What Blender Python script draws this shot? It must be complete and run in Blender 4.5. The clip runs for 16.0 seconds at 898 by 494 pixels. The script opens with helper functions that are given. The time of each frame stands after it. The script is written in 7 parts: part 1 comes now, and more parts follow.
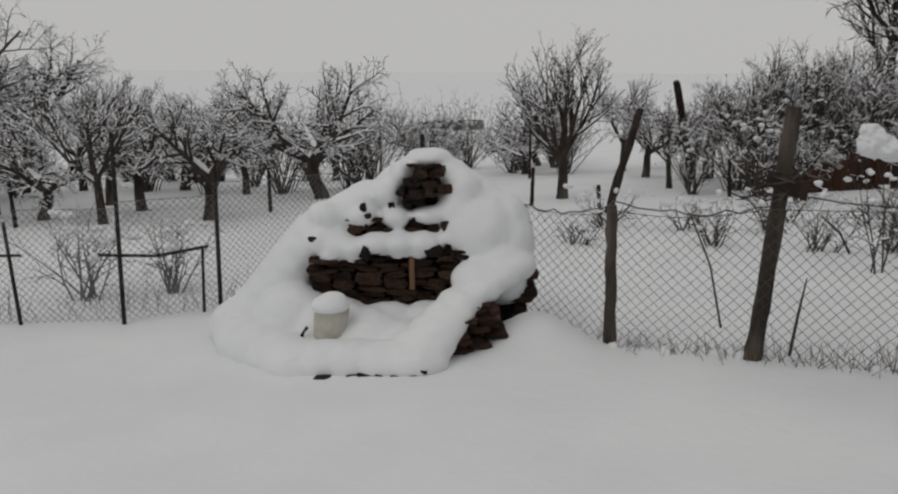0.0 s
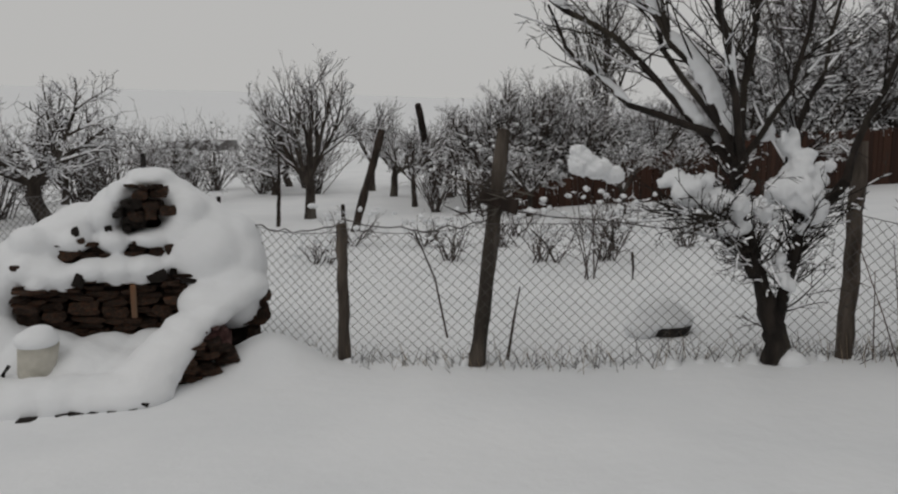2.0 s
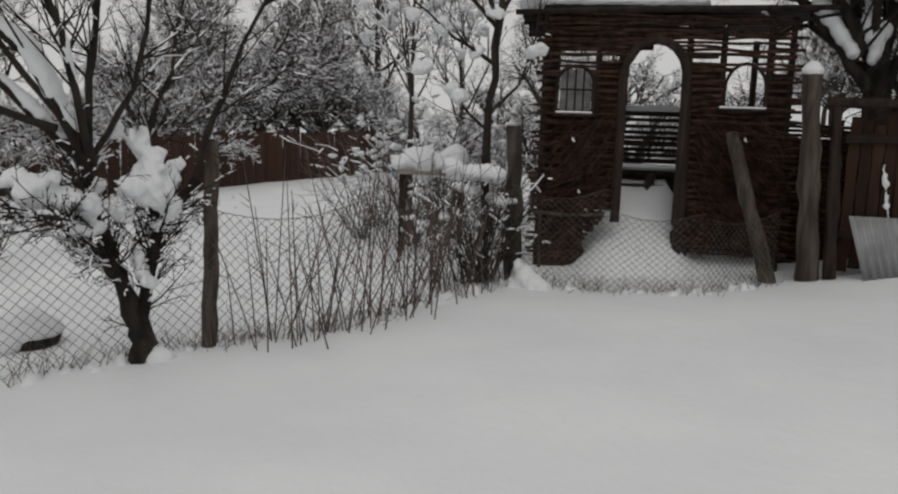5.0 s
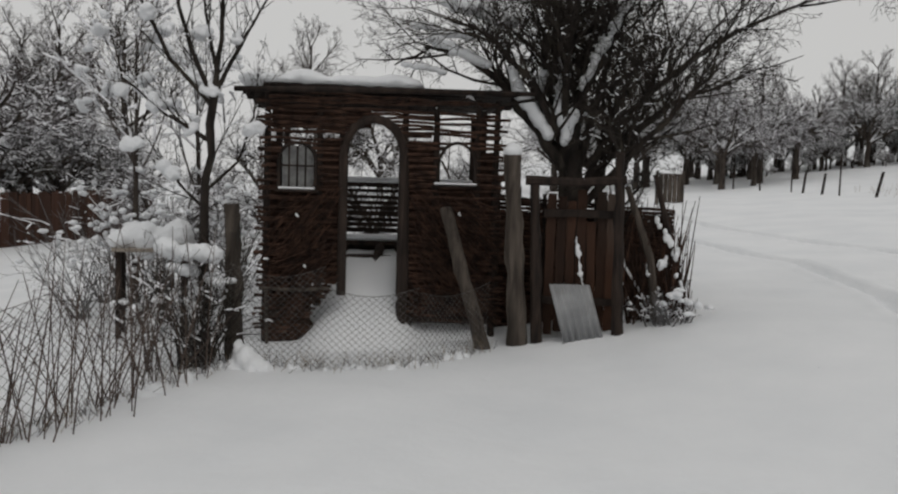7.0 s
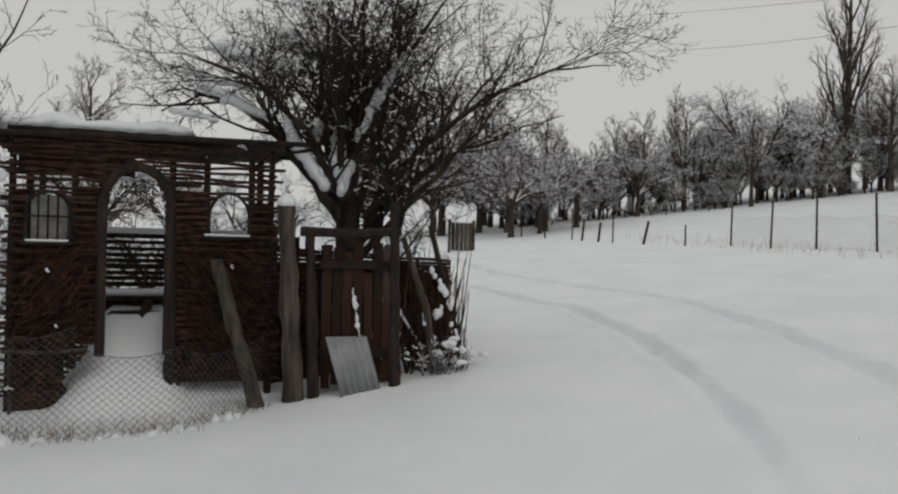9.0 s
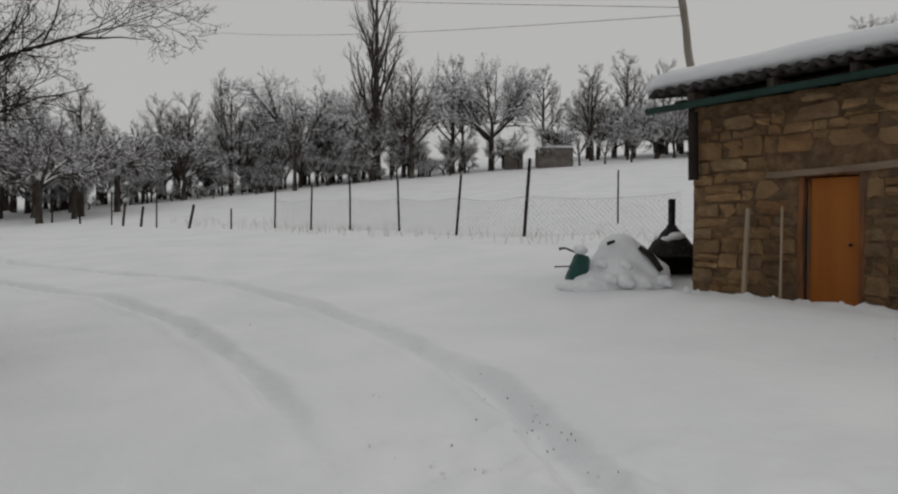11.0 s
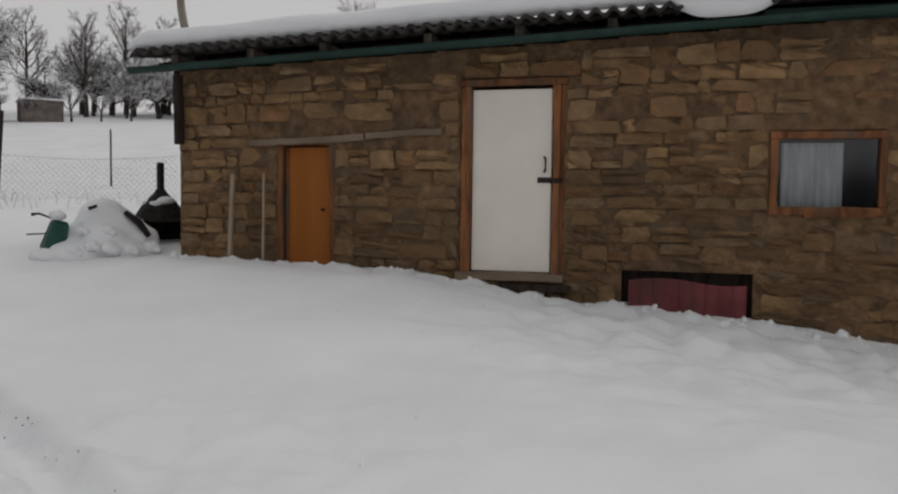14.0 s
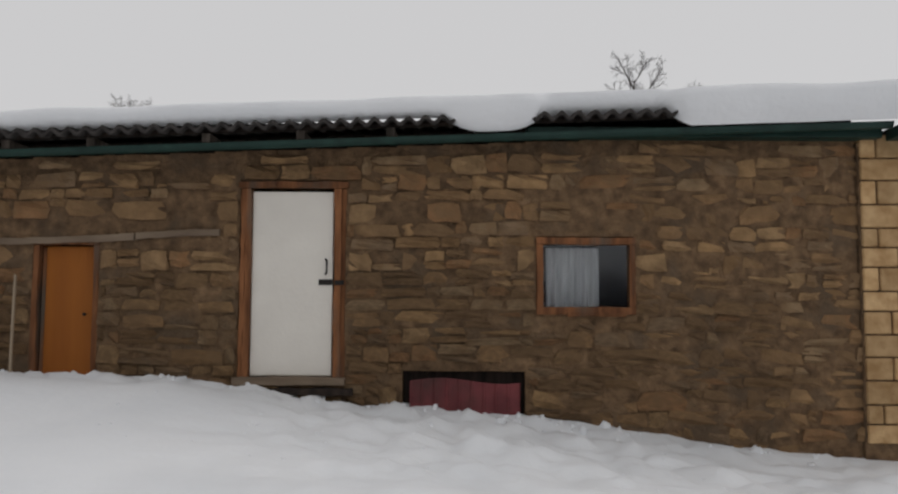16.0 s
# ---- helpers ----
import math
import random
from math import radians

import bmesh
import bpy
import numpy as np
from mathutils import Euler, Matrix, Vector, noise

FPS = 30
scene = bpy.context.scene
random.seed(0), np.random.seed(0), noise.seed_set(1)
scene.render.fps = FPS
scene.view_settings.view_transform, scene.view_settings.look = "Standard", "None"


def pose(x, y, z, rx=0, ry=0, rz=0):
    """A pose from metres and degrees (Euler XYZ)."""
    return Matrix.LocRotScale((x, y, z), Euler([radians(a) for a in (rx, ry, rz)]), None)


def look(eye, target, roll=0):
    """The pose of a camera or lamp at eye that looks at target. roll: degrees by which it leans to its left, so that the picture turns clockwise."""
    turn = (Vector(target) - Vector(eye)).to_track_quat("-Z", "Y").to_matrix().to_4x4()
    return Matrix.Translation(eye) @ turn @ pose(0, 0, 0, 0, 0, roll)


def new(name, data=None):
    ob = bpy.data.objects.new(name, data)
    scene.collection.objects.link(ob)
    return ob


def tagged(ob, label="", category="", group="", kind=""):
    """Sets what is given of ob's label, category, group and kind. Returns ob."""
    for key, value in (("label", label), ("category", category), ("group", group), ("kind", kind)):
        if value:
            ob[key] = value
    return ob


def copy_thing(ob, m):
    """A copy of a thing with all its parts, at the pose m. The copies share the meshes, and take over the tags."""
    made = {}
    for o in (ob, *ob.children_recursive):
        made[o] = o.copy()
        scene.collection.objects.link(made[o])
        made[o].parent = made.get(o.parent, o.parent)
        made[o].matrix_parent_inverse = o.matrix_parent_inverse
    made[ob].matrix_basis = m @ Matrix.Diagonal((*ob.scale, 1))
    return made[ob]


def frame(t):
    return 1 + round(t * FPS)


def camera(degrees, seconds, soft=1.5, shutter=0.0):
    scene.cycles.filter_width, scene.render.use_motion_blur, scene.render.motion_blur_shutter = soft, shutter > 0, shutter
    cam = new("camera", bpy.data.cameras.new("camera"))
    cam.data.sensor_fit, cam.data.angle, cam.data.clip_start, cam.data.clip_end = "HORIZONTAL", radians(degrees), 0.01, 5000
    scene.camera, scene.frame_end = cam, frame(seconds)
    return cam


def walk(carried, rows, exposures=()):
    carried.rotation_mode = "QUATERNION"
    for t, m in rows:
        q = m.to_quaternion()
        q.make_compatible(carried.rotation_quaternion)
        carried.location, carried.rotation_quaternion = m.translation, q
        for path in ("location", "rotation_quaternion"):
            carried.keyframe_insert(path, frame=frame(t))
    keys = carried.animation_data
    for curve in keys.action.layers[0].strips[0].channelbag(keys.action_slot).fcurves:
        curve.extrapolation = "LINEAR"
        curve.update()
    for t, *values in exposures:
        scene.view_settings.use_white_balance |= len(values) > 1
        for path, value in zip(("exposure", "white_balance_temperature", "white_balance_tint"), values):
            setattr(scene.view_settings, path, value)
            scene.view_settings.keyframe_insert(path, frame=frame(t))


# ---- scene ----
cam = camera(58.2, 16.0, soft=2.2)
PATH = [
    (0, (-0.459, 0.645, 1.753), (0.004, 2.558, 1.399), -0.9),
    (0.5, (-0.431, 0.644, 1.75), (0.18, 2.515, 1.399), -0.3),
    (1, (-0.411, 0.634, 1.748), (0.388, 2.435, 1.408), 0.4),
    (1.5, (-0.332, 0.598, 1.741), (0.52, 2.378, 1.411), -0.0),
    (2, (-0.262, 0.543, 1.741), (0.745, 2.243, 1.432), -0.1),
    (2.5, (-0.206, 0.489, 1.742), (1.004, 2.052, 1.438), -0.1),
    (3, (-0.091, 0.415, 1.735), (1.3, 1.818, 1.424), -0.1),
    (3.5, (-0.005, 0.328, 1.731), (1.536, 1.566, 1.425), 1.1),
    (4, (0.012, 0.313, 1.709), (1.711, 1.325, 1.413), 2.1),
    (4.5, (0.024, 0.287, 1.714), (1.8, 1.159, 1.421), 2.1),
    (5, (0.044, 0.248, 1.739), (1.905, 0.922, 1.451), 2.0),
    (5.2, (0.049, 0.229, 1.746), (1.941, 0.814, 1.465), 1.7),
    (7.3, (0.153, -0.329, 2.057), (2.147, -0.224, 1.945), 1.9),
    (7.5, (0.152, -0.346, 2.065), (2.149, -0.266, 1.976), 1.9),
    (8, (0.16, -0.421, 2.084), (2.16, -0.415, 2.033), 2.0),
    (8.2, (0.196, -0.467, 2.087), (2.195, -0.529, 2.049), 2.1),
    (10.3, (0.23, -0.651, 2.035), (2.02, -1.542, 2.006), 0.4),
    (10.5, (0.193, -0.666, 2.033), (1.919, -1.676, 2.003), 0.5),
    (11, (0.144, -0.723, 2.046), (1.661, -2.026, 2.012), 0.4),
    (11.5, (0.123, -0.741, 2.05), (1.494, -2.197, 2.019), 0.3),
    (12, (0.113, -0.748, 2.045), (1.393, -2.285, 2.014), 0.2),
    (12.5, (0.133, -0.77, 2.04), (1.123, -2.507, 1.992), 0.4),
    (13, (0.078, -0.792, 2.039), (0.881, -2.621, 1.941), 0.6),
    (13.5, (-0.057, -0.822, 2.074), (0.59, -2.71, 1.955), 0.7),
    (14, (-0.09, -0.822, 2.072), (0.442, -2.746, 1.958), 0.7),
    (14.5, (-0.018, -0.828, 2.076), (0.386, -2.787, 2.056), 0.7),
    (15, (0.012, -0.816, 2.079), (0.391, -2.778, 2.151), 0.8),
    (15.5, (-0.046, -0.81, 2.068), (0.2, -2.791, 2.187), 0.6),
    (16, (-0.108, -0.816, 2.063), (-0.1, -2.81, 2.208), 0.3),
]
from mathutils.bvhtree import BVHTree

walk(cam, [(t, look(eye, target, roll)) for t, eye, target, roll in PATH],
     exposures=((0, -0.34, 6600, 10), (2.5, -0.36, 6600, 10), (5, -0.18, 6600, 10), (8, -0.12, 6550, 10), (10.5, -0.34, 6550, 10), (12.5, -0.46, 6650, 11), (14, -0.26, 6550, 12), (15, -0.22, 6500, 12), (15.5, -0.25, 6480, 12), (16, -0.02, 6450, 12)))

# ---- world: an even overcast sky, with a wide weak sun behind the cloud ----
world = bpy.data.worlds.new("world")
scene.world = world
world.use_nodes = True
wn, wl = world.node_tree.nodes, world.node_tree.links
sky = wn.new("ShaderNodeTexSky")
sky.sky_type, sky.sun_disc = "NISHITA", False
sky.sun_elevation, sky.sun_rotation = radians(55), radians(245)
hsv = wn.new("ShaderNodeHueSaturation")
hsv.inputs["Saturation"].default_value = 0.05
wl.new(sky.outputs[0], hsv.inputs["Color"])
mixs = wn.new("ShaderNodeMix")
mixs.data_type = "RGBA"
mixs.inputs["Factor"].default_value = 0.96
wl.new(hsv.outputs[0], mixs.inputs["A"])
mixs.inputs["B"].default_value = (6.1, 6.12, 6.08, 1)
wl.new(mixs.outputs["Result"], wn["Background"].inputs["Color"])
wn["Background"].inputs["Strength"].default_value = 0.1
sun = new("sun", bpy.data.lights.new("sun", "SUN"))
sun.data.energy, sun.data.angle, sun.data.color = 0.5, radians(35), (1.0, 0.97, 0.93)
sun.matrix_world = look((0, 0, 30), (19, 9, 0))


# ---- materials ----
def material(name, dark, light, rough=0.85, scale=6.0, bump=0.3, fine=45.0, metal=0.0, vary=0.0, island=False, stain=None,
             stretch=(1, 1, 1), depth=0.02, patch=0.0):
    """A surface with two colours in coarse noise, fine grain, relief, and an optional stain colour."""
    m = bpy.data.materials.new(name)
    m.use_nodes = True
    n, l = m.node_tree.nodes, m.node_tree.links
    bsdf = n["Principled BSDF"]
    co = n.new("ShaderNodeTexCoord")
    mp = n.new("ShaderNodeMapping")
    mp.inputs["Scale"].default_value = stretch
    l.new(co.outputs["Object"], mp.inputs["Vector"])
    a = n.new("ShaderNodeTexNoise")
    a.inputs["Scale"].default_value, a.inputs["Detail"].default_value = scale, 6
    l.new(mp.outputs[0], a.inputs["Vector"])
    ramp = n.new("ShaderNodeValToRGB")
    ramp.color_ramp.elements[0].position, ramp.color_ramp.elements[1].position = 0.32, 0.68
    ramp.color_ramp.elements[0].color, ramp.color_ramp.elements[1].color = (*dark, 1), (*light, 1)
    l.new(a.outputs["Fac"], ramp.inputs[0])
    colour = ramp.outputs[0]
    if stain:
        s = n.new("ShaderNodeTexNoise")
        s.inputs["Scale"].default_value, s.inputs["Detail"].default_value = scale * 0.35, 8
        l.new(mp.outputs[0], s.inputs["Vector"])
        sr = n.new("ShaderNodeMapRange")
        sr.inputs["From Min"].default_value, sr.inputs["From Max"].default_value = 0.52, 0.68
        l.new(s.outputs["Fac"], sr.inputs["Value"])
        mx = n.new("ShaderNodeMix")
        mx.data_type = "RGBA"
        l.new(sr.outputs[0], mx.inputs["Factor"])
        l.new(colour, mx.inputs["A"])
        mx.inputs["B"].default_value = (*stain, 1)
        colour = mx.outputs["Result"]
    if vary:
        if island:
            r = n.new("ShaderNodeNewGeometry").outputs["Random Per Island"]
        else:
            r = n.new("ShaderNodeObjectInfo").outputs["Random"]
        vr = n.new("ShaderNodeMapRange")
        vr.inputs["To Min"].default_value, vr.inputs["To Max"].default_value = 1 - vary, 1 + vary
        l.new(r, vr.inputs["Value"])
        hs = n.new("ShaderNodeHueSaturation")
        l.new(vr.outputs[0], hs.inputs["Value"])
        l.new(colour, hs.inputs["Color"])
        colour = hs.outputs[0]
    if patch:
        ge = n.new("ShaderNodeNewGeometry")
        for k, (size, low, high) in enumerate(((0.9, 1 - patch, 1 + patch * 0.6), (4.5, 1 - patch * 0.7, 1 + patch * 0.5), (15.0, 1 - patch * 0.65, 1 + patch * 0.6))):
            pn = n.new("ShaderNodeTexNoise")
            pn.inputs["Scale"].default_value, pn.inputs["Detail"].default_value = size, 5
            l.new(ge.outputs["Position"], pn.inputs["Vector"])
            pr = n.new("ShaderNodeMapRange")
            pr.inputs["From Min"].default_value, pr.inputs["From Max"].default_value = 0.33, 0.67
            pr.inputs["To Min"].default_value, pr.inputs["To Max"].default_value = low, high
            l.new(pn.outputs["Fac"], pr.inputs["Value"])
            ph = n.new("ShaderNodeHueSaturation")
            ph.inputs["Hue"].default_value = 0.5 if k else 0.498
            l.new(pr.outputs[0], ph.inputs["Value"])
            l.new(colour, ph.inputs["Color"])
            colour = ph.outputs[0]
    l.new(colour, bsdf.inputs["Base Color"])
    bsdf.inputs["Roughness"].default_value, bsdf.inputs["Metallic"].default_value = rough, metal
    bsdf.inputs["Specular IOR Level"].default_value = 0.3
    if bump:
        b = n.new("ShaderNodeTexNoise")
        b.inputs["Scale"].default_value, b.inputs["Detail"].default_value = fine, 5
        l.new(ge.outputs["Position"] if patch else mp.outputs[0], b.inputs["Vector"])
        bp = n.new("ShaderNodeBump")
        bp.inputs["Strength"].default_value, bp.inputs["Distance"].default_value = bump, depth
        l.new(b.outputs["Fac"], bp.inputs["Height"])
        l.new(bp.outputs[0], bsdf.inputs["Normal"])
    return m


SNOW = material("snow", (0.735, 0.75, 0.77), (0.81, 0.82, 0.835), 0.7, 0.8, 0.35, 9.0, depth=0.03)
SNOW_BRANCH = material("branch_snow", (0.78, 0.79, 0.82), (0.88, 0.88, 0.9), 0.7, 3, 0.2, 30)
BARK = material("bark", (0.022, 0.017, 0.014), (0.075, 0.06, 0.05), 0.95, 9, 0.8, 40, stain=(0.11, 0.1, 0.085), stretch=(1, 1, 0.3))
WETBARK = material("wet_bark", (0.008, 0.006, 0.005), (0.034, 0.026, 0.021), 0.9, 12, 1.0, 45, stain=(0.05, 0.042, 0.032), stretch=(1, 1, 0.3))
TWIG = material("twig", (0.048, 0.038, 0.034), (0.115, 0.098, 0.09), 0.95, 5, 0)
PALE_TWIG = material("hoar_twig", (0.13, 0.12, 0.125), (0.29, 0.275, 0.285), 0.95, 1.2, 0)
GREY_TWIG = material("grey_twig", (0.10, 0.095, 0.095), (0.24, 0.235, 0.235), 0.95, 1.2, 0)
CANE = material("cane", (0.055, 0.04, 0.034), (0.13, 0.098, 0.082), 0.9, 5, 0)
POST = material("weathered_post", (0.035, 0.027, 0.022), (0.115, 0.095, 0.078), 0.9, 14, 0.9, 50, stain=(0.03, 0.025, 0.02), stretch=(1, 1, 0.12), vary=0.25)
DARKWOOD = material("dark_wood", (0.010, 0.007, 0.006), (0.038, 0.026, 0.02), 0.9, 12, 0.8, 40, stretch=(1, 1, 0.2), vary=0.3)
WATTLE = material("wattle", (0.013, 0.0065, 0.0045), (0.078, 0.041, 0.027), 0.9, 9, 0.5, 60, vary=0.45, island=True)
WATTLE_MAT = material("wattle_backing", (0.016, 0.008, 0.0055), (0.052, 0.027, 0.017), 0.95, 14, 0.8, 60)
IRON = material("dark_iron", (0.012, 0.011, 0.011), (0.04, 0.034, 0.03), 0.7, 20, 0.3, 80, metal=0.4)
WIRE = material("galvanised_wire", (0.05, 0.045, 0.04), (0.13, 0.12, 0.115), 0.6, 10, 0, metal=0.5)


def stone_material(name, island):
    """Rubble stones: each takes a tone of its own from tan, brown, grey and rust, under grain and lichen."""
    m = material(name, (0.62, 0.62, 0.62), (1.0, 1.0, 1.0), 0.95, 5.0, 1.0, 26, depth=0.025)
    n, l = m.node_tree.nodes, m.node_tree.links
    bsdf = n["Principled BSDF"]
    grain = bsdf.inputs["Base Color"].links[0].from_socket
    pick = n.new("ShaderNodeNewGeometry").outputs["Random Per Island"] if island else n.new("ShaderNodeObjectInfo").outputs["Random"]
    tones = n.new("ShaderNodeValToRGB")
    tones.color_ramp.interpolation = "CONSTANT"
    shades = ((0.31, 0.185, 0.09), (0.245, 0.145, 0.068), (0.37, 0.235, 0.118), (0.26, 0.172, 0.10), (0.30, 0.162, 0.076), (0.32, 0.215, 0.12), (0.215, 0.132, 0.068), (0.28, 0.172, 0.085), (0.39, 0.24, 0.115))
    while len(tones.color_ramp.elements) < len(shades):
        tones.color_ramp.elements.new(0.5)
    for k, c in enumerate(shades):
        tones.color_ramp.elements[k].position, tones.color_ramp.elements[k].color = k / len(shades), (*c, 1)
    l.new(pick, tones.inputs[0])
    mul = n.new("ShaderNodeMix")
    mul.data_type, mul.blend_type = "RGBA", "MULTIPLY"
    mul.inputs["Factor"].default_value = 1.0
    l.new(tones.outputs[0], mul.inputs["A"])
    l.new(grain, mul.inputs["B"])
    where = n.new("ShaderNodeNewGeometry").outputs["Position"]
    mud = n.new("ShaderNodeTexNoise")
    mud.inputs["Scale"].default_value, mud.inputs["Detail"].default_value = 5.5, 8
    l.new(where, mud.inputs["Vector"])
    cover = n.new("ShaderNodeMapRange")
    cover.inputs["From Min"].default_value, cover.inputs["From Max"].default_value = 0.42, 0.64
    cover.inputs["To Max"].default_value = 0.8
    l.new(mud.outputs["Fac"], cover.inputs["Value"])
    mix = n.new("ShaderNodeMix")
    mix.data_type = "RGBA"
    l.new(cover.outputs[0], mix.inputs["Factor"])
    l.new(mul.outputs["Result"], mix.inputs["A"])
    mix.inputs["B"].default_value = (0.2, 0.122, 0.062, 1)
    l.new(mix.outputs["Result"], bsdf.inputs["Base Color"])
    return m


STONE = stone_material("field_stone", False)
STONE_REST = stone_material("field_stone_rest", True)
MORTAR = material("mud_mortar", (0.092, 0.056, 0.03), (0.225, 0.142, 0.076), 1.0, 7, 1.0, 22, depth=0.04, stain=(0.12, 0.082, 0.05), patch=0.16)
QUOIN = material("yellow_block", (0.36, 0.215, 0.095), (0.56, 0.375, 0.195), 0.95, 6, 0.7, 30, vary=0.2)
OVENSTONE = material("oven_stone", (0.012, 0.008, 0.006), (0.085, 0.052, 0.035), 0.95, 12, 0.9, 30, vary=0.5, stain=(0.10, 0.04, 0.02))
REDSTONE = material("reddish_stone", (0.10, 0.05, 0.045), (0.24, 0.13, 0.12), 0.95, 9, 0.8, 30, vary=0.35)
# near-black, for soot and for shade put into gaps and openings as colour
SOOT_AND_SHADE = material("soot_and_shade", (0.008, 0.006, 0.005), (0.03, 0.022, 0.018), 1.0, 9, 0.8, 30)
WHITEDOOR = material("white_door_paint", (0.73, 0.69, 0.625), (0.785, 0.745, 0.675), 0.5, 2.5, 0.12, 30)
ORANGE = material("orange_door_paint", (0.25, 0.074, 0.006), (0.32, 0.102, 0.010), 0.6, 5, 0.3, 40, stretch=(1, 1, 0.1))
FRAMEWOOD = material("frame_wood", (0.09, 0.034, 0.013), (0.26, 0.108, 0.044), 0.85, 12, 0.6, 50, stretch=(1, 1, 0.15), stain=(0.10, 0.075, 0.055), vary=0.2)
GREYPLANK = material("grey_plank", (0.17, 0.145, 0.12), (0.31, 0.275, 0.235), 0.9, 10, 0.6, 50, stretch=(1, 1, 0.12), vary=0.15)
LINTEL = material("old_lintel", (0.14, 0.10, 0.07), (0.25, 0.19, 0.135), 0.95, 6, 0.6, 30, stretch=(0.2, 1, 1))
BATTEN = material("pale_batten", (0.26, 0.20, 0.14), (0.40, 0.32, 0.23), 0.9, 10, 0.3, 40, stretch=(1, 1, 0.15))
GREEN = material("green_gutter_paint", (0.006, 0.024, 0.019), (0.013, 0.043, 0.034), 0.5, 5, 0.2, 40)
SHEETROOF = material("fibre_cement", (0.024, 0.021, 0.02), (0.065, 0.058, 0.054), 0.9, 8, 0.5, 40)
REDMETAL = material("red_metal", (0.11, 0.022, 0.025), (0.19, 0.042, 0.045), 0.5, 4, 0.2, 40, stain=(0.07, 0.025, 0.022))
GALV = material("galvanised_sheet", (0.24, 0.245, 0.25), (0.36, 0.365, 0.37), 0.55, 4, 0.2, 40, metal=0.25, stain=(0.17, 0.165, 0.16))
RUSTFENCE = material("rusty_boards", (0.022, 0.01, 0.0065), (0.062, 0.026, 0.0145), 0.9, 2, 0.5, 30, vary=0.3, stretch=(1, 1, 0.3))
TARP = material("green_tarp", (0.01, 0.055, 0.045), (0.02, 0.09, 0.075), 0.5, 6, 0.4, 20)
CERAMIC = material("whitewashed_pot", (0.40, 0.38, 0.33), (0.58, 0.56, 0.50), 0.7, 6, 0.5, 25, stain=(0.24, 0.22, 0.18))
CURTAIN = material("curtain", (0.5, 0.5, 0.5), (0.72, 0.71, 0.7), 0.9, 3, 0.3, 20, stretch=(6, 1, 0.6))
CLOTH = material("torn_sheeting", (0.2, 0.2, 0.2), (0.42, 0.42, 0.41), 0.9, 9, 0.4, 30)
ROOMDARK = material("dark_room", (0.03, 0.035, 0.045), (0.06, 0.065, 0.08), 0.9, 3, 0)
GRASS = material("dry_grass", (0.15, 0.115, 0.075), (0.28, 0.22, 0.15), 0.95, 3, 0)
FARWALL = material("far_wall", (0.10, 0.085, 0.075), (0.17, 0.15, 0.135), 0.95, 2, 0)
GLASS = bpy.data.materials.new("pane_glass")
GLASS.use_nodes = True
gb = GLASS.node_tree.nodes["Principled BSDF"]
gb.inputs["Base Color"].default_value = (0.9, 0.93, 0.95, 1)
gb.inputs["Roughness"].default_value, gb.inputs["Transmission Weight"].default_value, gb.inputs["IOR"].default_value = 0.03, 1.0, 1.45


# ---- mesh helpers ----
def thing(name, place=(0, 0, 0), label="", category="", group="", turn=0.0):
    ob = new(name)
    ob.empty_display_size = 0.1
    ob.matrix_basis = pose(*place, 0, 0, turn)
    return tagged(ob, label, category, group)


def part(name, bm, mat, parent=None, label="", smooth=False):
    me = bpy.data.meshes.new(name)
    if isinstance(bm, tuple):
        me.from_pydata(bm[0], [], bm[1])
    else:
        bm.to_mesh(me)
        bm.free()
    me.materials.append(mat)
    if smooth:
        me.shade_smooth()
    ob = new(name, me)
    ob.parent = parent
    return tagged(ob, label)


def box(bm, lo, hi, bevel=0.0, rot=None):
    """Adds an upright box from corner lo to corner hi, with its edges bevelled."""
    c = [(a + b) / 2 for a, b in zip(lo, hi)]
    s = [abs(b - a) for a, b in zip(lo, hi)]
    m = Matrix.Translation(c) @ (rot or Matrix()) @ Matrix.Diagonal((*s, 1))
    r = bmesh.ops.create_cube(bm, size=1, matrix=m)
    if bevel:
        es = list({e for v in r["verts"] for e in v.link_edges})
        bmesh.ops.bevel(bm, geom=es, offset=bevel, segments=1, affect="EDGES")
    return bm


def rough_board(lo, hi, rng, amp):
    """A split or rough-sawn board: its edges wander along the grain."""
    size = [b - a for a, b in zip(lo, hi)]
    run = max(range(3), key=lambda k: size[k])
    p, q = [k for k in range(3) if k != run]
    n = max(4, int(size[run] / 0.13))
    bm, rings = bmesh.new(), []
    bow = [rng.uniform(-amp, amp) for _ in range(2)]
    for i in range(n + 1):
        f, ring = i / n, []
        for u, w in ((0, 0), (1, 0), (1, 1), (0, 1)):
            c = [0.0, 0.0, 0.0]
            c[run] = lo[run] + size[run] * f
            c[p] = (lo[p], hi[p])[u] + rng.uniform(-amp, amp) * 0.6 + bow[0] * math.sin(math.pi * f)
            c[q] = (lo[q], hi[q])[w] + rng.uniform(-amp, amp) * 0.6 + bow[1] * math.sin(math.pi * f)
            ring.append(bm.verts.new(c))
        rings.append(ring)
    for a, b in zip(rings[:-1], rings[1:]):
        for k in range(4):
            bm.faces.new((a[k], a[(k + 1) % 4], b[(k + 1) % 4], b[k]))
    bm.faces.new(rings[0][::-1])
    bm.faces.new(rings[-1])
    bmesh.ops.recalc_face_normals(bm, faces=list(bm.faces))
    return bm


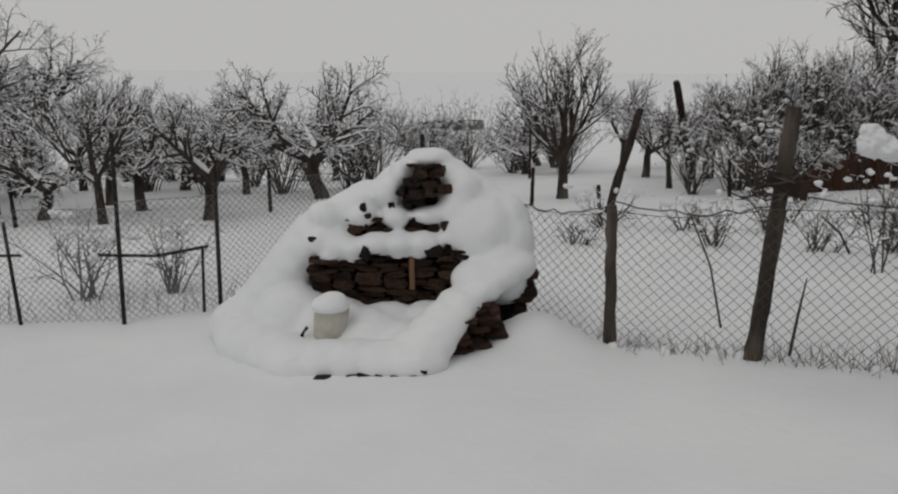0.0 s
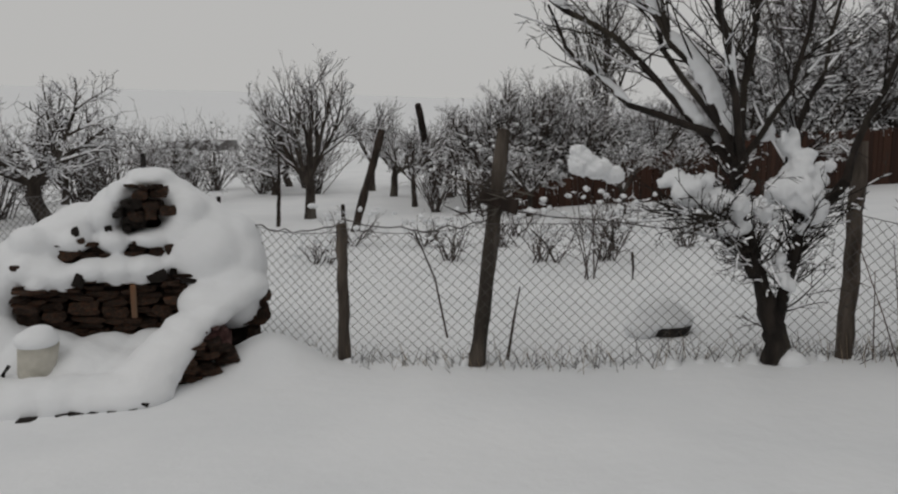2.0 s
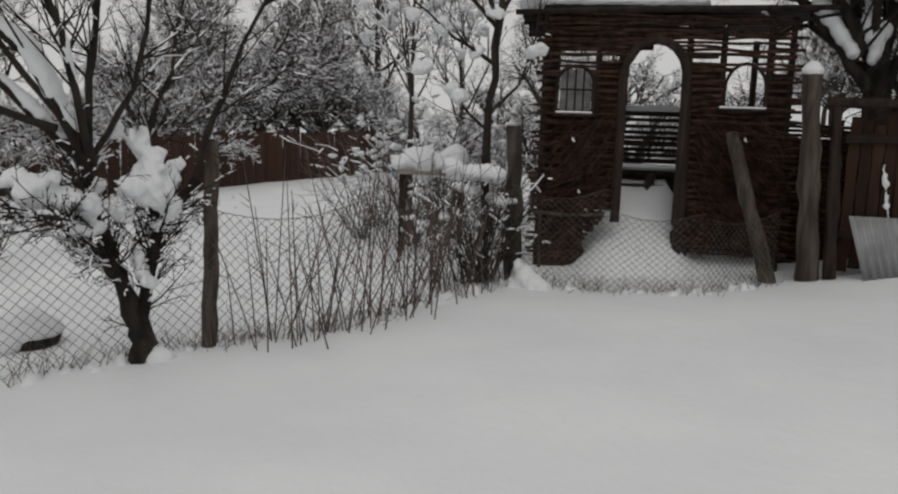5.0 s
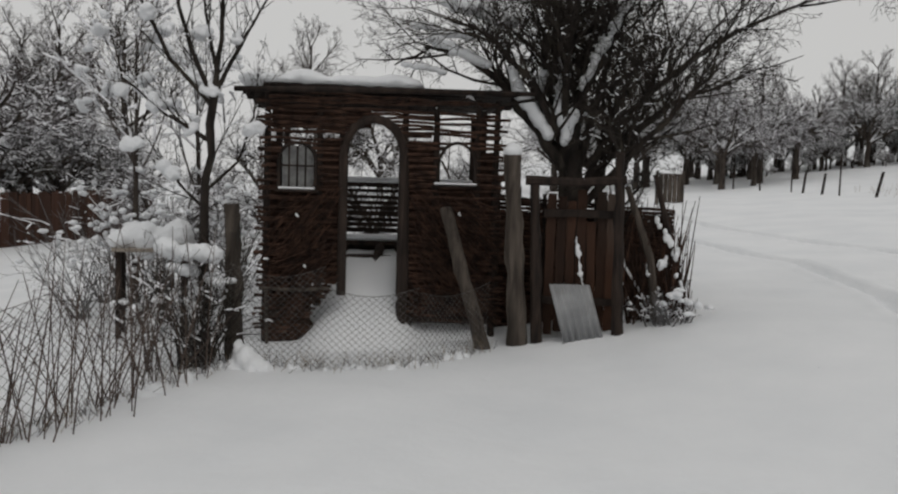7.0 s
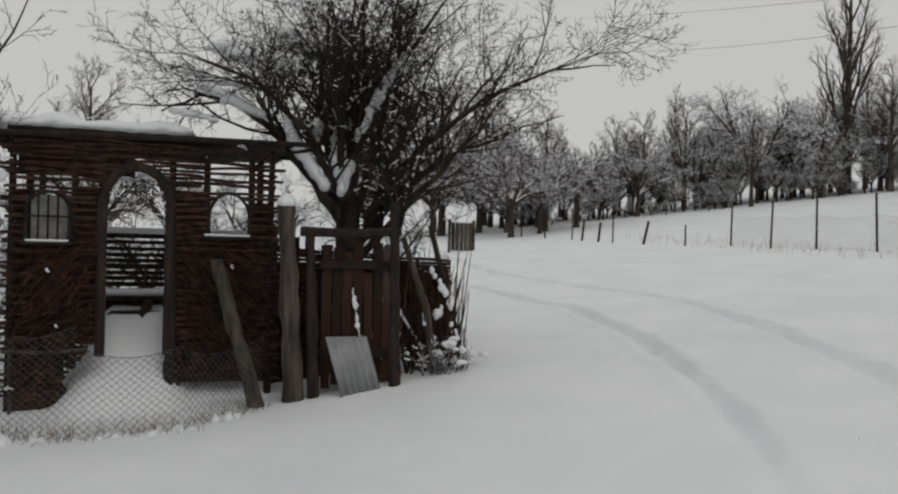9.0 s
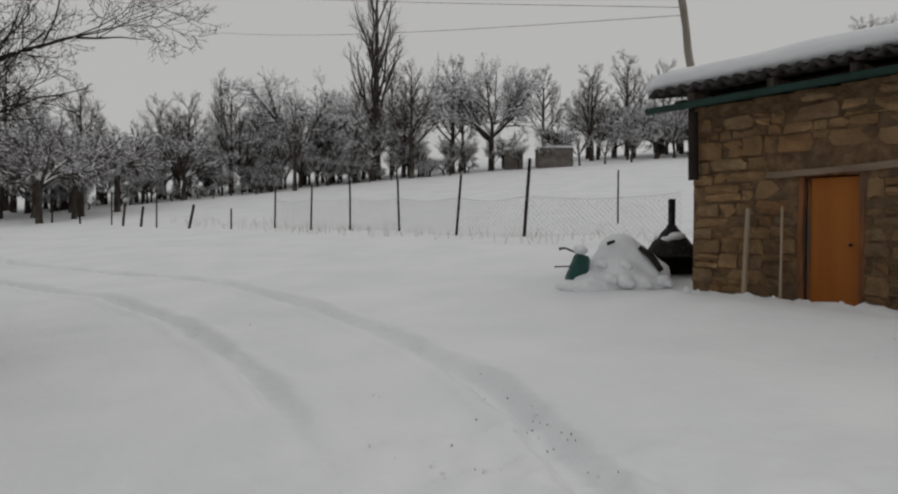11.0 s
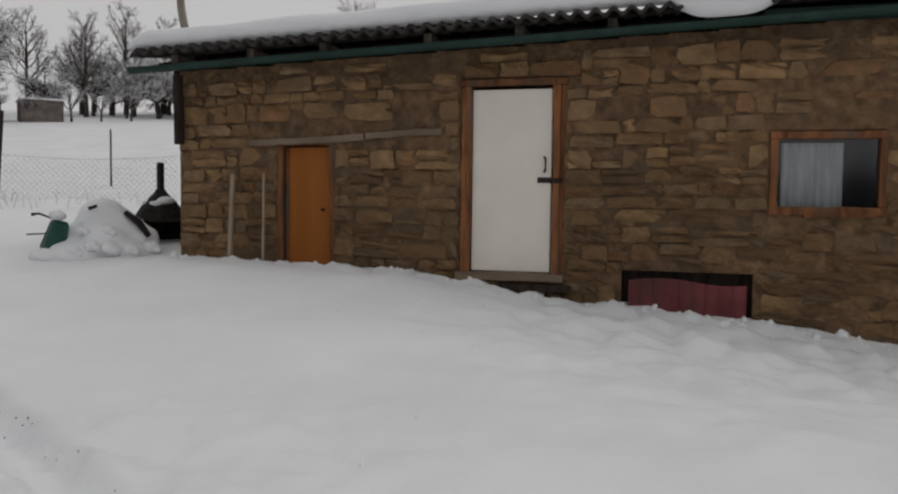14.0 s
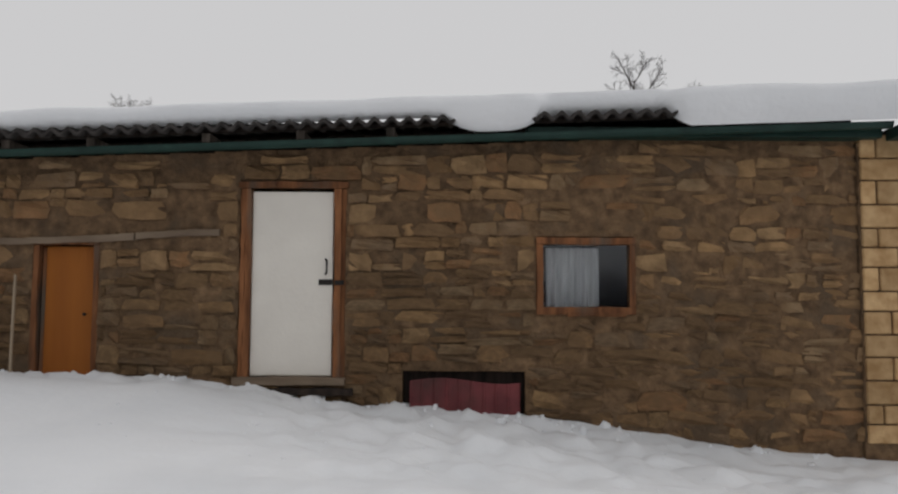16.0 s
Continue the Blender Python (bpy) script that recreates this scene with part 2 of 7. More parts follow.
def boxed(lo, hi, bevel=0.0):
    return box(bmesh.new(), lo, hi, bevel)


def tubes(lines, sides=None, caps=True):
    """Tubes along lines of (points, radii), as vertices and faces."""
    vs, fs = [], []
    for pts, rad in lines:
        k = sides or (7 if rad[0] > 0.04 else 5 if rad[0] > 0.015 else 3)
        n = len(pts)
        up = Vector((0.31, 0.17, 0.93))
        first = len(vs)
        for i in range(n):
            d = pts[min(i + 1, n - 1)] - pts[max(i - 1, 0)]
            if d.length < 1e-6:
                d = Vector((0, 0, 1))
            d.normalize()
            a = d.cross(up)
            if a.length < 0.05:
                a = d.cross(Vector((1, 0, 0)))
            a.normalize()
            b = d.cross(a)
            for j in range(k):
                w = 2 * math.pi * j / k
                vs.append(pts[i] + rad[i] * (math.cos(w) * a + math.sin(w) * b))
        for i in range(n - 1):
            for j in range(k):
                p, q = first + i * k + j, first + i * k + (j + 1) % k
                fs.append((p, q, q + k, p + k))
        if caps:
            fs.append(tuple(first + j for j in range(k)))
            fs.append(tuple(first + (n - 1) * k + j for j in reversed(range(k))))
    return vs, fs


def snow_strips(lines, rng, share=1.0, extra=0.012, steep=0.8):
    """Ridges of snow that lie on the upper side of branches."""
    vs, fs = [], []
    for pts, rad in lines:
        run = []
        for i in range(len(pts)):
            d = (pts[min(i + 1, len(pts) - 1)] - pts[max(i - 1, 0)]).normalized()
            if abs(d.z) < steep and rng.random() < share:
                run.append((pts[i], d, rad[i]))
            else:
                if len(run) > 1:
                    ridge(run, vs, fs, extra, rng)
                run = []
        if len(run) > 1:
            ridge(run, vs, fs, extra, rng)
    return vs, fs


def ridge(run, vs, fs, extra, rng):
    first = len(vs)
    for p, d, r in run:
        a = d.cross(Vector((0, 0, 1))).normalized()
        u = a.cross(d)
        w, h = r * 1.05 + extra * 0.45, r + extra * (0.7 + 0.8 * rng.random())
        q = p + u * r * 0.3
        vs.extend((q - a * w, q - a * w * 0.55 + u * h * 0.8, q + a * w * 0.55 + u * h * 0.8, q + a * w))
    for i in range(len(run) - 1):
        o = first + 4 * i
        for j in range(3):
            fs.append((o + j, o + j + 1, o + j + 5, o + j + 4))
    fs.append((first, first + 1, first + 2, first + 3))
    e = first + 4 * (len(run) - 1)
    fs.append((e + 3, e + 2, e + 1, e))


def puff(name, blobs, parent=None, voxel=0.03, smooth=6, mat=None, rough=0.02, label=""):
    """Soft snow: overlapping lumps (x, y, z, rx, ry, rz) fused into one skin."""
    bm = bmesh.new()
    for x, y, z, rx, ry, rz in blobs:
        bmesh.ops.create_icosphere(bm, subdivisions=3, radius=1, matrix=Matrix.Translation((x, y, z)) @ Matrix.Diagonal((rx, ry, rz, 1)))
    ob = part(name, bm, mat or SNOW, parent, label, smooth=True)
    re = ob.modifiers.new("fuse", "REMESH")
    re.mode, re.voxel_size, re.use_smooth_shade = "VOXEL", voxel, True
    sm = ob.modifiers.new("soften", "SMOOTH")
    sm.factor, sm.iterations = 0.5, smooth
    if rough:
        tex = bpy.data.textures.new(name + "_lumps", "CLOUDS")
        tex.noise_scale, tex.noise_depth = (0.12, 2) if rough < 0.045 else (0.06, 3)
        di = ob.modifiers.new("lumps", "DISPLACE")
        di.texture, di.strength, di.mid_level = tex, rough, 0.5
    return ob


def chain(a, b, n):
    """n lumps from lump a to lump b."""
    return [tuple(p + (q - p) * i / (n - 1) for p, q in zip(a, b)) for i in range(n)]


# ---- the lie of the land: s runs uphill, to the south and east ----
SLOPE = ((-900, 38), (-330, 2), (-140, -3.6), (-60, -1.3), (-14, 0.0), (-6, -0.02), (-2, 0.2), (2.8, 0.3), (5, 0.7), (8, 1.0), (11, 1.3),
         (16, 1.85), (20, 2.05), (30, 3.2), (46, 5.7), (70, 9), (110, 13), (400, 40), (1500, 60))
LS, LZ = np.array(SLOPE).T
TRACKS = (((40, -5.0), (19.6, -5.1), (15.4, -5.9), (12.6, -6.4), (9.8, -6.25), (7.2, -5.8), (5.05, -5.2), (3.7, -4.6), (2.0, -3.6), (-3, -1.0)),
          ((40, -3.2), (19.5, -3.4), (15.4, -4.2), (12.5, -4.67), (9.8, -4.63), (7.16, -4.14), (5.4, -3.7), (4.5, -3.36), (2.0, -2.2), (-3, 0.2)))


def smoothstep(a, b, v):
    v = np.clip((v - a) / (b - a), 0, 1)
    return v * v * (3 - 2 * v)


def falls(x, y):
    """The yard drops along the shed towards the block house, and a little along the first fence posts."""
    across, along = 0.65 * (x - 2.0) + 0.76 * (y - 5.92), 0.76 * (x - 2.0) - 0.65 * (y - 5.92)
    dip = -0.075 * np.exp(-(across / 0.9) ** 2) * smoothstep(-0.8, 0.0, along) * smoothstep(2.8, 1.3, along)
    return dip - 0.56 * smoothstep(3.2, -5.2, x) * smoothstep(-4.5, -9.3, y) * smoothstep(-30, -14, y)


def ground(x, y):
    s = -y + 0.3 * x
    w = 0.6 + 0.05 * abs(s)
    return float(np.mean([np.interp(s + k * w, LS, LZ) for k in (-1, -0.5, 0, 0.5, 1)]) + falls(x, y))


def graded(lo, hi, step, far, growth=1.16):
    mid = list(np.arange(lo, hi + 1e-6, step))
    up, d = [], step
    while (up[-1] if up else hi) < far:
        d *= growth
        up.append((up[-1] if up else hi) + d)
    down, d = [], step
    while (down[-1] if down else lo) > -far:
        d *= growth
        down.append((down[-1] if down else lo) - d)
    return np.array(down[::-1] + mid + up)


def build_ground():
    xs, ys = graded(-7, 17, 0.07, 1600), graded(-10.5, 5, 0.07, 1600)
    X, Y = np.meshgrid(xs, ys)
    s = -Y + 0.3 * X
    w = 0.6 + 0.05 * np.abs(s)
    Zg = np.mean([np.interp(s + k * w, LS, LZ) for k in (-1, -0.5, 0, 0.5, 1)], axis=0)
    # wheel ruts
    for track in TRACKS:
        t = np.array(track)
        d = np.full(X.shape, 1e9)
        for (x0, y0), (x1, y1) in zip(t[:-1], t[1:]):
            k = np.clip(((X - x0) * (x1 - x0) + (Y - y0) * (y1 - y0)) / ((x1 - x0) ** 2 + (y1 - y0) ** 2), 0, 1)
            d = np.minimum(d, np.hypot(X - x0 - k * (x1 - x0), Y - y0 - k * (y1 - y0)))
        d += 0.04 * np.sin(X * 2.1 + Y) * np.sin(Y * 3.3) + 0.02 * np.sin(X * 9.0) * np.sin(Y * 7.0 + X * 3)
        fade = smoothstep(1.0, 3.2, X) if track is TRACKS[0] else smoothstep(4.2, 6.2, X)
        Zg += fade * (-0.12 * np.exp(-(d / (0.085 if track is TRACKS[1] else 0.11)) ** 4) + 0.03 * np.exp(-((d - 0.2) / 0.07) ** 2))
    # a drift between the oven and the first fence post, and a bank before the orchard
    Zg += 0.24 * np.exp(-((X - 1.52) / 0.36) ** 2 - ((Y - 6.12) / 0.34) ** 2)
    Zg += 0.35 * np.exp(-((Y - 10.6 - 0.15 * X) / 0.55) ** 2) * smoothstep(0.6, -0.8, X) * smoothstep(-9, -6, X)
    # a drift against the shed, falling away past the white door
    Zg += 0.13 * np.exp(-((Y + 8.7) / 0.7) ** 2) * smoothstep(0.5, 3.5, X) * (1 - smoothstep(5.4, 7, X))
    Zg += falls(X, Y)
    near = (np.abs(X) < 40) & (np.abs(Y) < 40)
    for i, j in zip(*np.nonzero(near)):
        x, y = xs[j], ys[i]
        v = 0.05 * noise.noise((x * 0.45, y * 0.45, 3)) + 0.015 * noise.noise((x * 1.7, y * 1.7, 9))
        trod = max(0.0, 1 - math.hypot(x - 2.6, y + 3.6) / 2.6) + 0.7 * max(0.0, 1 - math.hypot(x + 0.5, y + 7.6) / 3.2)
        if trod > 0:
            v += trod * (0.12 * noise.noise((x * 2.3, y * 2.3, 5)) + 0.09 * noise.noise((x * 5.5, y * 5.5, 7)))
        heap = max(0.0, 1 - abs(y + 8.3) / 1.3) * float(smoothstep(2.6, 0.5, x)) * float(smoothstep(-6.5, -4.5, x))
        if heap > 0:
            v += heap * (0.16 * abs(noise.noise((x * 1.9, y * 2.4, 15))) + 0.07 * noise.noise((x * 5, y * 5, 17)) - 0.03)
        v -= 0.10 * float(smoothstep(-9.28, -9.5, y)) * float(smoothstep(0.2, 0.9, x)) * float(smoothstep(2.9, 2.2, x)) * (0.6 + noise.noise((x * 4, y * 4, 41)))
        foot = math.exp(-((y + 9.2) / 0.32) ** 2) * float(smoothstep(-5, -4, x)) * float(smoothstep(6.2, 5.6, x))
        if foot > 0.03:
            v += foot * (0.10 * noise.noise((x * 3.1, y * 3.0, 21)) + 0.07 * noise.noise((x * 8, y * 8, 23)))
        if 2.0 < math.hypot(x, y) and y < 2:
            v += 0.012 * noise.noise((x * 4.2, y * 4.2, 31)) * max(0.0, noise.noise((x * 0.7, y * 0.7, 33)) + 0.3)
        Zg[i, j] += v
    nx, ny = len(xs), len(ys)
    vs = np.stack([X, Y, Zg], -1).reshape(-1, 3)
    a = (np.arange(ny - 1)[:, None] * nx + np.arange(nx - 1)[None, :]).reshape(-1)
    fs = np.stack([a, a + 1, a + 1 + nx, a + nx], -1)
    ob = part("ground", (vs.tolist(), fs.tolist()), SNOW, None, "", smooth=True)
    tagged(ob, "gently sloping ground under deep fresh snow with two ruts", "ground", "", "structure")
    return ob


GROUND = build_ground()


# ---- trees ----
def grow(rng, base, way, length, radius, level, spec, out):
    """A limb and the limbs that spring from it. spec, level by level: children, their length, angle, wander, lift."""
    kids, ratio, angle, wander, lift = spec[level]
    n = max(3, int(length / (0.28 if level < 2 else 0.16)))
    n = min(n, 9)
    pts, rad, d, p = [base.copy()], [radius], way.normalized(), base.copy()
    for i in range(n):
        d = (d + Vector((rng.gauss(0, 1), rng.gauss(0, 1), rng.gauss(0, 1))) * wander + Vector((0, 0, lift))).normalized()
        p = p + d * (length / n)
        pts.append(p.copy())
        rad.append(radius * (1 - 0.75 * (i + 1) / n))
    out.append((pts, rad, level))
    if level + 1 < len(spec):
        for k in range(kids):
            f = 0.25 + 0.75 * (k + rng.random()) / kids
            i = min(n - 1, int(f * n))
            q = pts[i].lerp(pts[i + 1], f * n - i if f < 1 else 0.5)
            dd = (pts[i + 1] - pts[i]).normalized()
            side = dd.orthogonal().normalized()
            side.rotate(Matrix.Rotation(rng.uniform(0, 2 * math.pi), 3, dd))
            t = math.tan(radians(angle) * rng.uniform(0.7, 1.3))
            grow(rng, q, dd + side * t, length * ratio * rng.uniform(0.7, 1.2) * (1.15 - 0.5 * f), max(0.0035, rad[i] * 0.62), level + 1, spec, out)


def tree(name, seed, trunk, girth, limbs, reach, spec, label, flare=0.9, up=0.9, lean=(0, 0), mats=(BARK, TWIG), snow=0.5, extra=0.012, fine=3, group="", low=0.8):
    """A bare tree: trunk, limbs from its top, twigs, and snow on the boughs."""
    rng = random.Random(seed)
    out = []
    top = Vector((lean[0], lean[1], trunk))
    pts = [Vector((lean[0] * f + 0.03 * rng.uniform(-1, 1) * (f > 0), lean[1] * f, trunk * f - 0.12 * (f == 0))) for f in (0, 0.12, 0.4, 0.7, 1)]
    out.append((pts, [girth * 1.35, girth * 1.05, girth * 0.92, girth * 0.85, girth * 0.8] if low > 0.7 else [girth * 1.3, girth, girth * 0.75, girth * 0.45, girth * 0.15], 0))
    for k in range(limbs):
        a = 2 * math.pi * (k + 0.6 * rng.random()) / limbs if low > 0.7 else 2.4 * k + rng.random()
        f = low + (1 - low) * (k + rng.random()) / limbs
        base = Vector((lean[0] * f, lean[1] * f, trunk * f))
        size = 1.0 if low > 0.7 else 1.25 - 0.75 * (f - low) / (1 - low)
        grow(rng, base, Vector((math.cos(a) * flare, math.sin(a) * flare, up * rng.uniform(0.7, 1.3))), reach * size * rng.uniform(0.8, 1.15), girth * (0.55 if low > 0.7 else 0.34 * size), 0, spec, out)
    return tree_from(name, rng, out, label, mats, snow, extra, fine, group)


def tree_from(name, rng, out, label, mats, snow, extra, fine, group="", bare=1.0):
    ob = thing(name, (0, 0, 0), label, "tree", group)
    big = [(p, r) for p, r, v in out if r[0] > 0.018]
    small = [(p, r) for p, r, v in out if r[0] <= 0.018]
    part("trunk", tubes(big), mats[0], ob, smooth=True)
    if small:
        part("crown", tubes(small, fine, False), mats[1], ob)
    if snow:
        sn = part("snow", snow_strips([(p, r) for p, r, v in out if r[0] < bare], rng, snow, extra), SNOW_BRANCH, ob, "fresh snow lying on the boughs", smooth=True)
        tagged(sn, kind="stuff")
    return ob


def put(ob, x, y, size=1.0, turn=0.0, sink=0.0):
    """Moves a thing to its place on the ground."""
    ob.matrix_basis = pose(x, y, ground(x, y) - sink, 0, 0, turn) @ Matrix.Scale(size, 4)
    return ob


def again(ob, x, y, size=1.0, turn=0.0, z=None):
    m = pose(x, y, ground(x, y) if z is None else z, 0, 0, turn) @ Matrix.Scale(size / ob.scale[0], 4)
    return copy_thing(ob, m)


# ---- the stone shed ----
WY = -9.54           # its front face
EAVE = lambda x: 3.86 - 0.037 * x    # the gutter rises towards the far end


def holed_wall(x0, x1, z0, z1, y0, y1, holes):
    """A wall as blocks round rectangular holes (xa, xb, za, zb)."""
    bm = bmesh.new()
    cuts = sorted({x0, x1, *(v for h in holes for v in h[:2]), *np.arange(x0 + 0.5, x1, 0.5).tolist()})
    for a, b in zip(cuts[:-1], cuts[1:]):
        z = z0
        for h in sorted((h for h in holes if h[0] <= a and h[1] >= b), key=lambda h: h[2]):
            if h[2] > z:
                box(bm, (a, y0, z), (b, y1, h[2]))
            z = h[3]
        box(bm, (a, y0, z), (b, y1, z1(b) if callable(z1) else z1))
    bmesh.ops.remove_doubles(bm, verts=bm.verts, dist=0.001)
    return bm


HOLES = [(3.73, 4.46, 1.2, 2.76), (1.05, 2.21, 1.24, 3.42), (-2.09, -1.02, 1.97, 2.82), (-0.90, 0.42, 0.6, 1.36)]


def stone_mesh(seed, name, crop=0.74):
    """One roughly squared stone of unit size, its face turned to +y."""
    rng = random.Random(seed)
    bm = bmesh.new()
    bmesh.ops.create_cube(bm, size=1)
    bmesh.ops.subdivide_edges(bm, edges=list(bm.edges), cuts=1, use_grid_fill=True)
    for v in bm.verts:
        if abs(v.co.x) > 0.4 and abs(v.co.z) > 0.4:
            v.co.x, v.co.z = v.co.x * rng.uniform(crop, 1.0), v.co.z * rng.uniform(crop, 1.0)
        if v.co.y > 0.4 and (abs(v.co.x) > 0.4 or abs(v.co.z) > 0.4):
            v.co.y -= rng.uniform(0.04, 0.2)
    skew = [rng.uniform(-0.13, 0.13) for _ in range(4)]
    for v in bm.verts:
        v.co += Vector((rng.uniform(-0.06, 0.06) + skew[0] * v.co.z, rng.uniform(-0.10, 0.10) + skew[2] * v.co.x, rng.uniform(-0.07, 0.07) + skew[1] * v.co.x + skew[3] * abs(v.co.x)))
    me = bpy.data.meshes.new(name)
    bm.to_mesh(me)
    bm.free()
    return me


def build_shed():
    shed = thing("shed", (0.6, WY - 1.6, 1.0), "low rubble-stone shed with mud mortar and a snowed-over corrugated roof", "shed")
    inv = shed.matrix_basis.inverted()

    def sp(name, bm, mat, parent=shed, label="", smooth=False):
        ob = part(name, bm, mat, parent, label, smooth)
        if parent is shed:
            ob.matrix_parent_inverse = inv
        return ob

    wall = sp("front_wall", holed_wall(-4.5, 5.78, -0.3, lambda x: EAVE(x) - 0.03, WY - 0.45, WY - 0.03, HOLES), MORTAR, label="rubble wall with uneven coursed stones")
    b = bmesh.new()
    box(b, (5.33, WY - 3.6, -0.3), (5.78, WY - 0.46, 3.72), 0.02)
    sp("side_wall", b, MORTAR)
    sp("side_wall", boxed((-4.5, WY - 3.6, -0.3), (-4.1, WY - 0.46, 4.2)), MORTAR)
    sp("back_wall", boxed((-4.09, WY - 3.6, -0.3), (5.32, WY - 3.2, 4.45)), MORTAR)
    sp("wall_plate", boxed((-4.4, WY - 0.44, 3.7), (5.7, WY - 0.2, 3.86), 0.01), DARKWOOD)
    for i in range(11):
        x = -4.4 + i * 0.95
        sp("infill_board", boxed((x, WY - 0.34, EAVE(x) - 0.06), (x + 0.945, WY - 0.30, EAVE(x + 0.95) + 0.19)), DARKWOOD)
    # roof timbers
    for k, x in enumerate((5.62, 4.62, 3.72, 2.5, 1.5, 0.55, -0.4)):
        b = boxed((x - 0.045, WY - 0.5, EAVE(x) + 0.0), (x + 0.045, WY + 0.32, EAVE(x) + 0.10), 0.006)
        sp("rafter", b, POST)
    for dy, dz in ((0.26, 0.075), (-0.1, 0.02)):
        b = tubes([([Vector((x, WY + dy, EAVE(x) + dz + 0.06)) for x in (6.1, 3, 0, -4.5)], [0.035] * 4)], 6)
        sp("purlin", b, DARKWOOD)
    # corrugated sheet edge
    vs, fs = [], []
    n = 560
    for i in range(n + 1):
        x = 6.15 - i * 10.75 / n
        wv = 0.032 * math.cos(2 * math.pi * x / 0.178)
        for y, z in ((WY + 0.42, EAVE(x) + 0.165), (WY - 3.8, EAVE(x) + 0.80)):
            vs += [(x, y, z + wv), (x, y, z + wv - 0.045)]
        if i:
            o = 4 * i
            fs += [(o - 4, o, o + 2, o - 2), (o - 3, o - 1, o + 3, o + 1), (o - 4, o - 3, o + 1, o)]
    sp("roof_sheet", (vs, fs), SHEETROOF, label="dark corrugated fibre-cement sheets", smooth=True)
    # half-round gutter
    vs, fs = [], []
    for i, x in enumerate((6.22, 3.5, 1, -1.5, -4.72)):
        for j in range(7):
            a = math.pi * j / 6
            vs.append((x, WY + 0.34 - 0.06 * math.cos(a), EAVE(x) - 0.02 - 0.075 * math.sin(a)))
            vs.append((x, WY + 0.34 - 0.055 * math.cos(a), EAVE(x) - 0.02 - 0.068 * math.sin(a)))
        if i:
            for j in range(6):
                o = 14 * i + 2 * j
                fs += [(o - 14, o, o + 2, o - 12), (o - 13, o - 11, o + 3, o + 1)]
    sp("gutter", (vs, fs), GREEN, label="green painted metal gutter")
    sp("fascia", boxed((-4.7, WY - 0.02, 3.88), (-0.9, WY + 0.2, 3.98), 0.005), GREEN)
    sp("downpipe", tubes([([Vector((5.72, WY + 0.10, 3.55)), Vector((5.72, WY + 0.08, 2.72))], [0.06, 0.06])], 8), DARKWOOD, label="short dark boxed pipe at the corner")
    # white door
    rng = random.Random(91)
    door = sp("door", boxed((1.19, WY - 0.10, 1.30), (2.075, WY - 0.045, 3.30), 0.008), WHITEDOOR, label="white painted plain door, shut")
    sp("handle", tubes([([Vector((1.27, WY - 0.045, 2.56)), Vector((1.25, WY + 0.0, 2.54)), Vector((1.25, WY + 0.0, 2.42)), Vector((1.27, WY - 0.045, 2.40))], [0.012] * 4)], 6), IRON, door)
    sp("latch", boxed((1.19, WY - 0.044, 2.28), (1.34, WY - 0.025, 2.34), 0.004), IRON, door)
    sp("keeper", boxed((1.06, WY - 0.002, 2.28), (1.16, WY + 0.014, 2.33), 0.004), IRON, door)
    for lo, hi in (((2.085, WY - 0.12, 1.28), (2.15, WY + 0.005, 3.33)), ((1.10, WY - 0.12, 1.28), (1.175, WY + 0.005, 3.33)), ((2.152, WY - 0.13, 1.28), (2.20, WY - 0.02, 3.33)), ((1.05, WY - 0.13, 1.28), (1.098, WY - 0.02, 3.33))):
        sp("door_jamb", rough_board(lo, hi, rng, 0.012), FRAMEWOOD)
    sp("door_head", rough_board((1.02, WY - 0.12, 3.335), (2.22, WY + 0.008, 3.405), rng, 0.01), FRAMEWOOD)
    sp("threshold", rough_board((1.04, WY - 0.14, 1.20), (2.24, WY + 0.05, 1.285), rng, 0.012), LINTEL)
    sp("step_board", rough_board((0.95, WY - 0.03, 1.10), (2.42, WY + 0.10, 1.17), rng, 0.014), DARKWOOD)
    # orange door
    small = sp("small_door", boxed((3.81, WY - 0.16, 1.22), (4.385, WY - 0.11, 2.69), 0.006), ORANGE, label="low orange-brown wooden door")
    sp("edge_strip", boxed((4.34, WY - 0.109, 1.22), (4.38, WY - 0.095, 2.68), 0.004), FRAMEWOOD, small)
    sp("pull_knob", tubes([([Vector((3.9, WY - 0.11, 1.95)), Vector((3.9, WY - 0.07, 1.95))], [0.014, 0.018])], 8), IRON, small)
    sp("door_jamb", rough_board((4.395, WY - 0.2, 1.2), (4.455, WY - 0.04, 2.70), rng, 0.008), FRAMEWOOD)
    sp("door_jamb", rough_board((3.74, WY - 0.2, 1.2), (3.80, WY - 0.04, 2.70), rng, 0.008), FRAMEWOOD)
    sp("door_head", rough_board((3.74, WY - 0.2, 2.705), (4.455, WY - 0.04, 2.755), rng, 0.006), FRAMEWOOD)
    for x0, x1, z0, z1 in ((4.82, 3.35, 2.735, 2.795), (3.33, 2.42, 2.80, 2.845)):
        b = rough_board((x1, WY - 0.1, -0.035), (x0, WY + 0.012, 0.035), rng, 0.012)
        for v in b.verts:
            v.co.z += z0 + (z1 - z0) * (x0 - v.co.x) / (x0 - x1)
        sp("lintel", b, LINTEL, label="long grey timber lintel set in the wall")
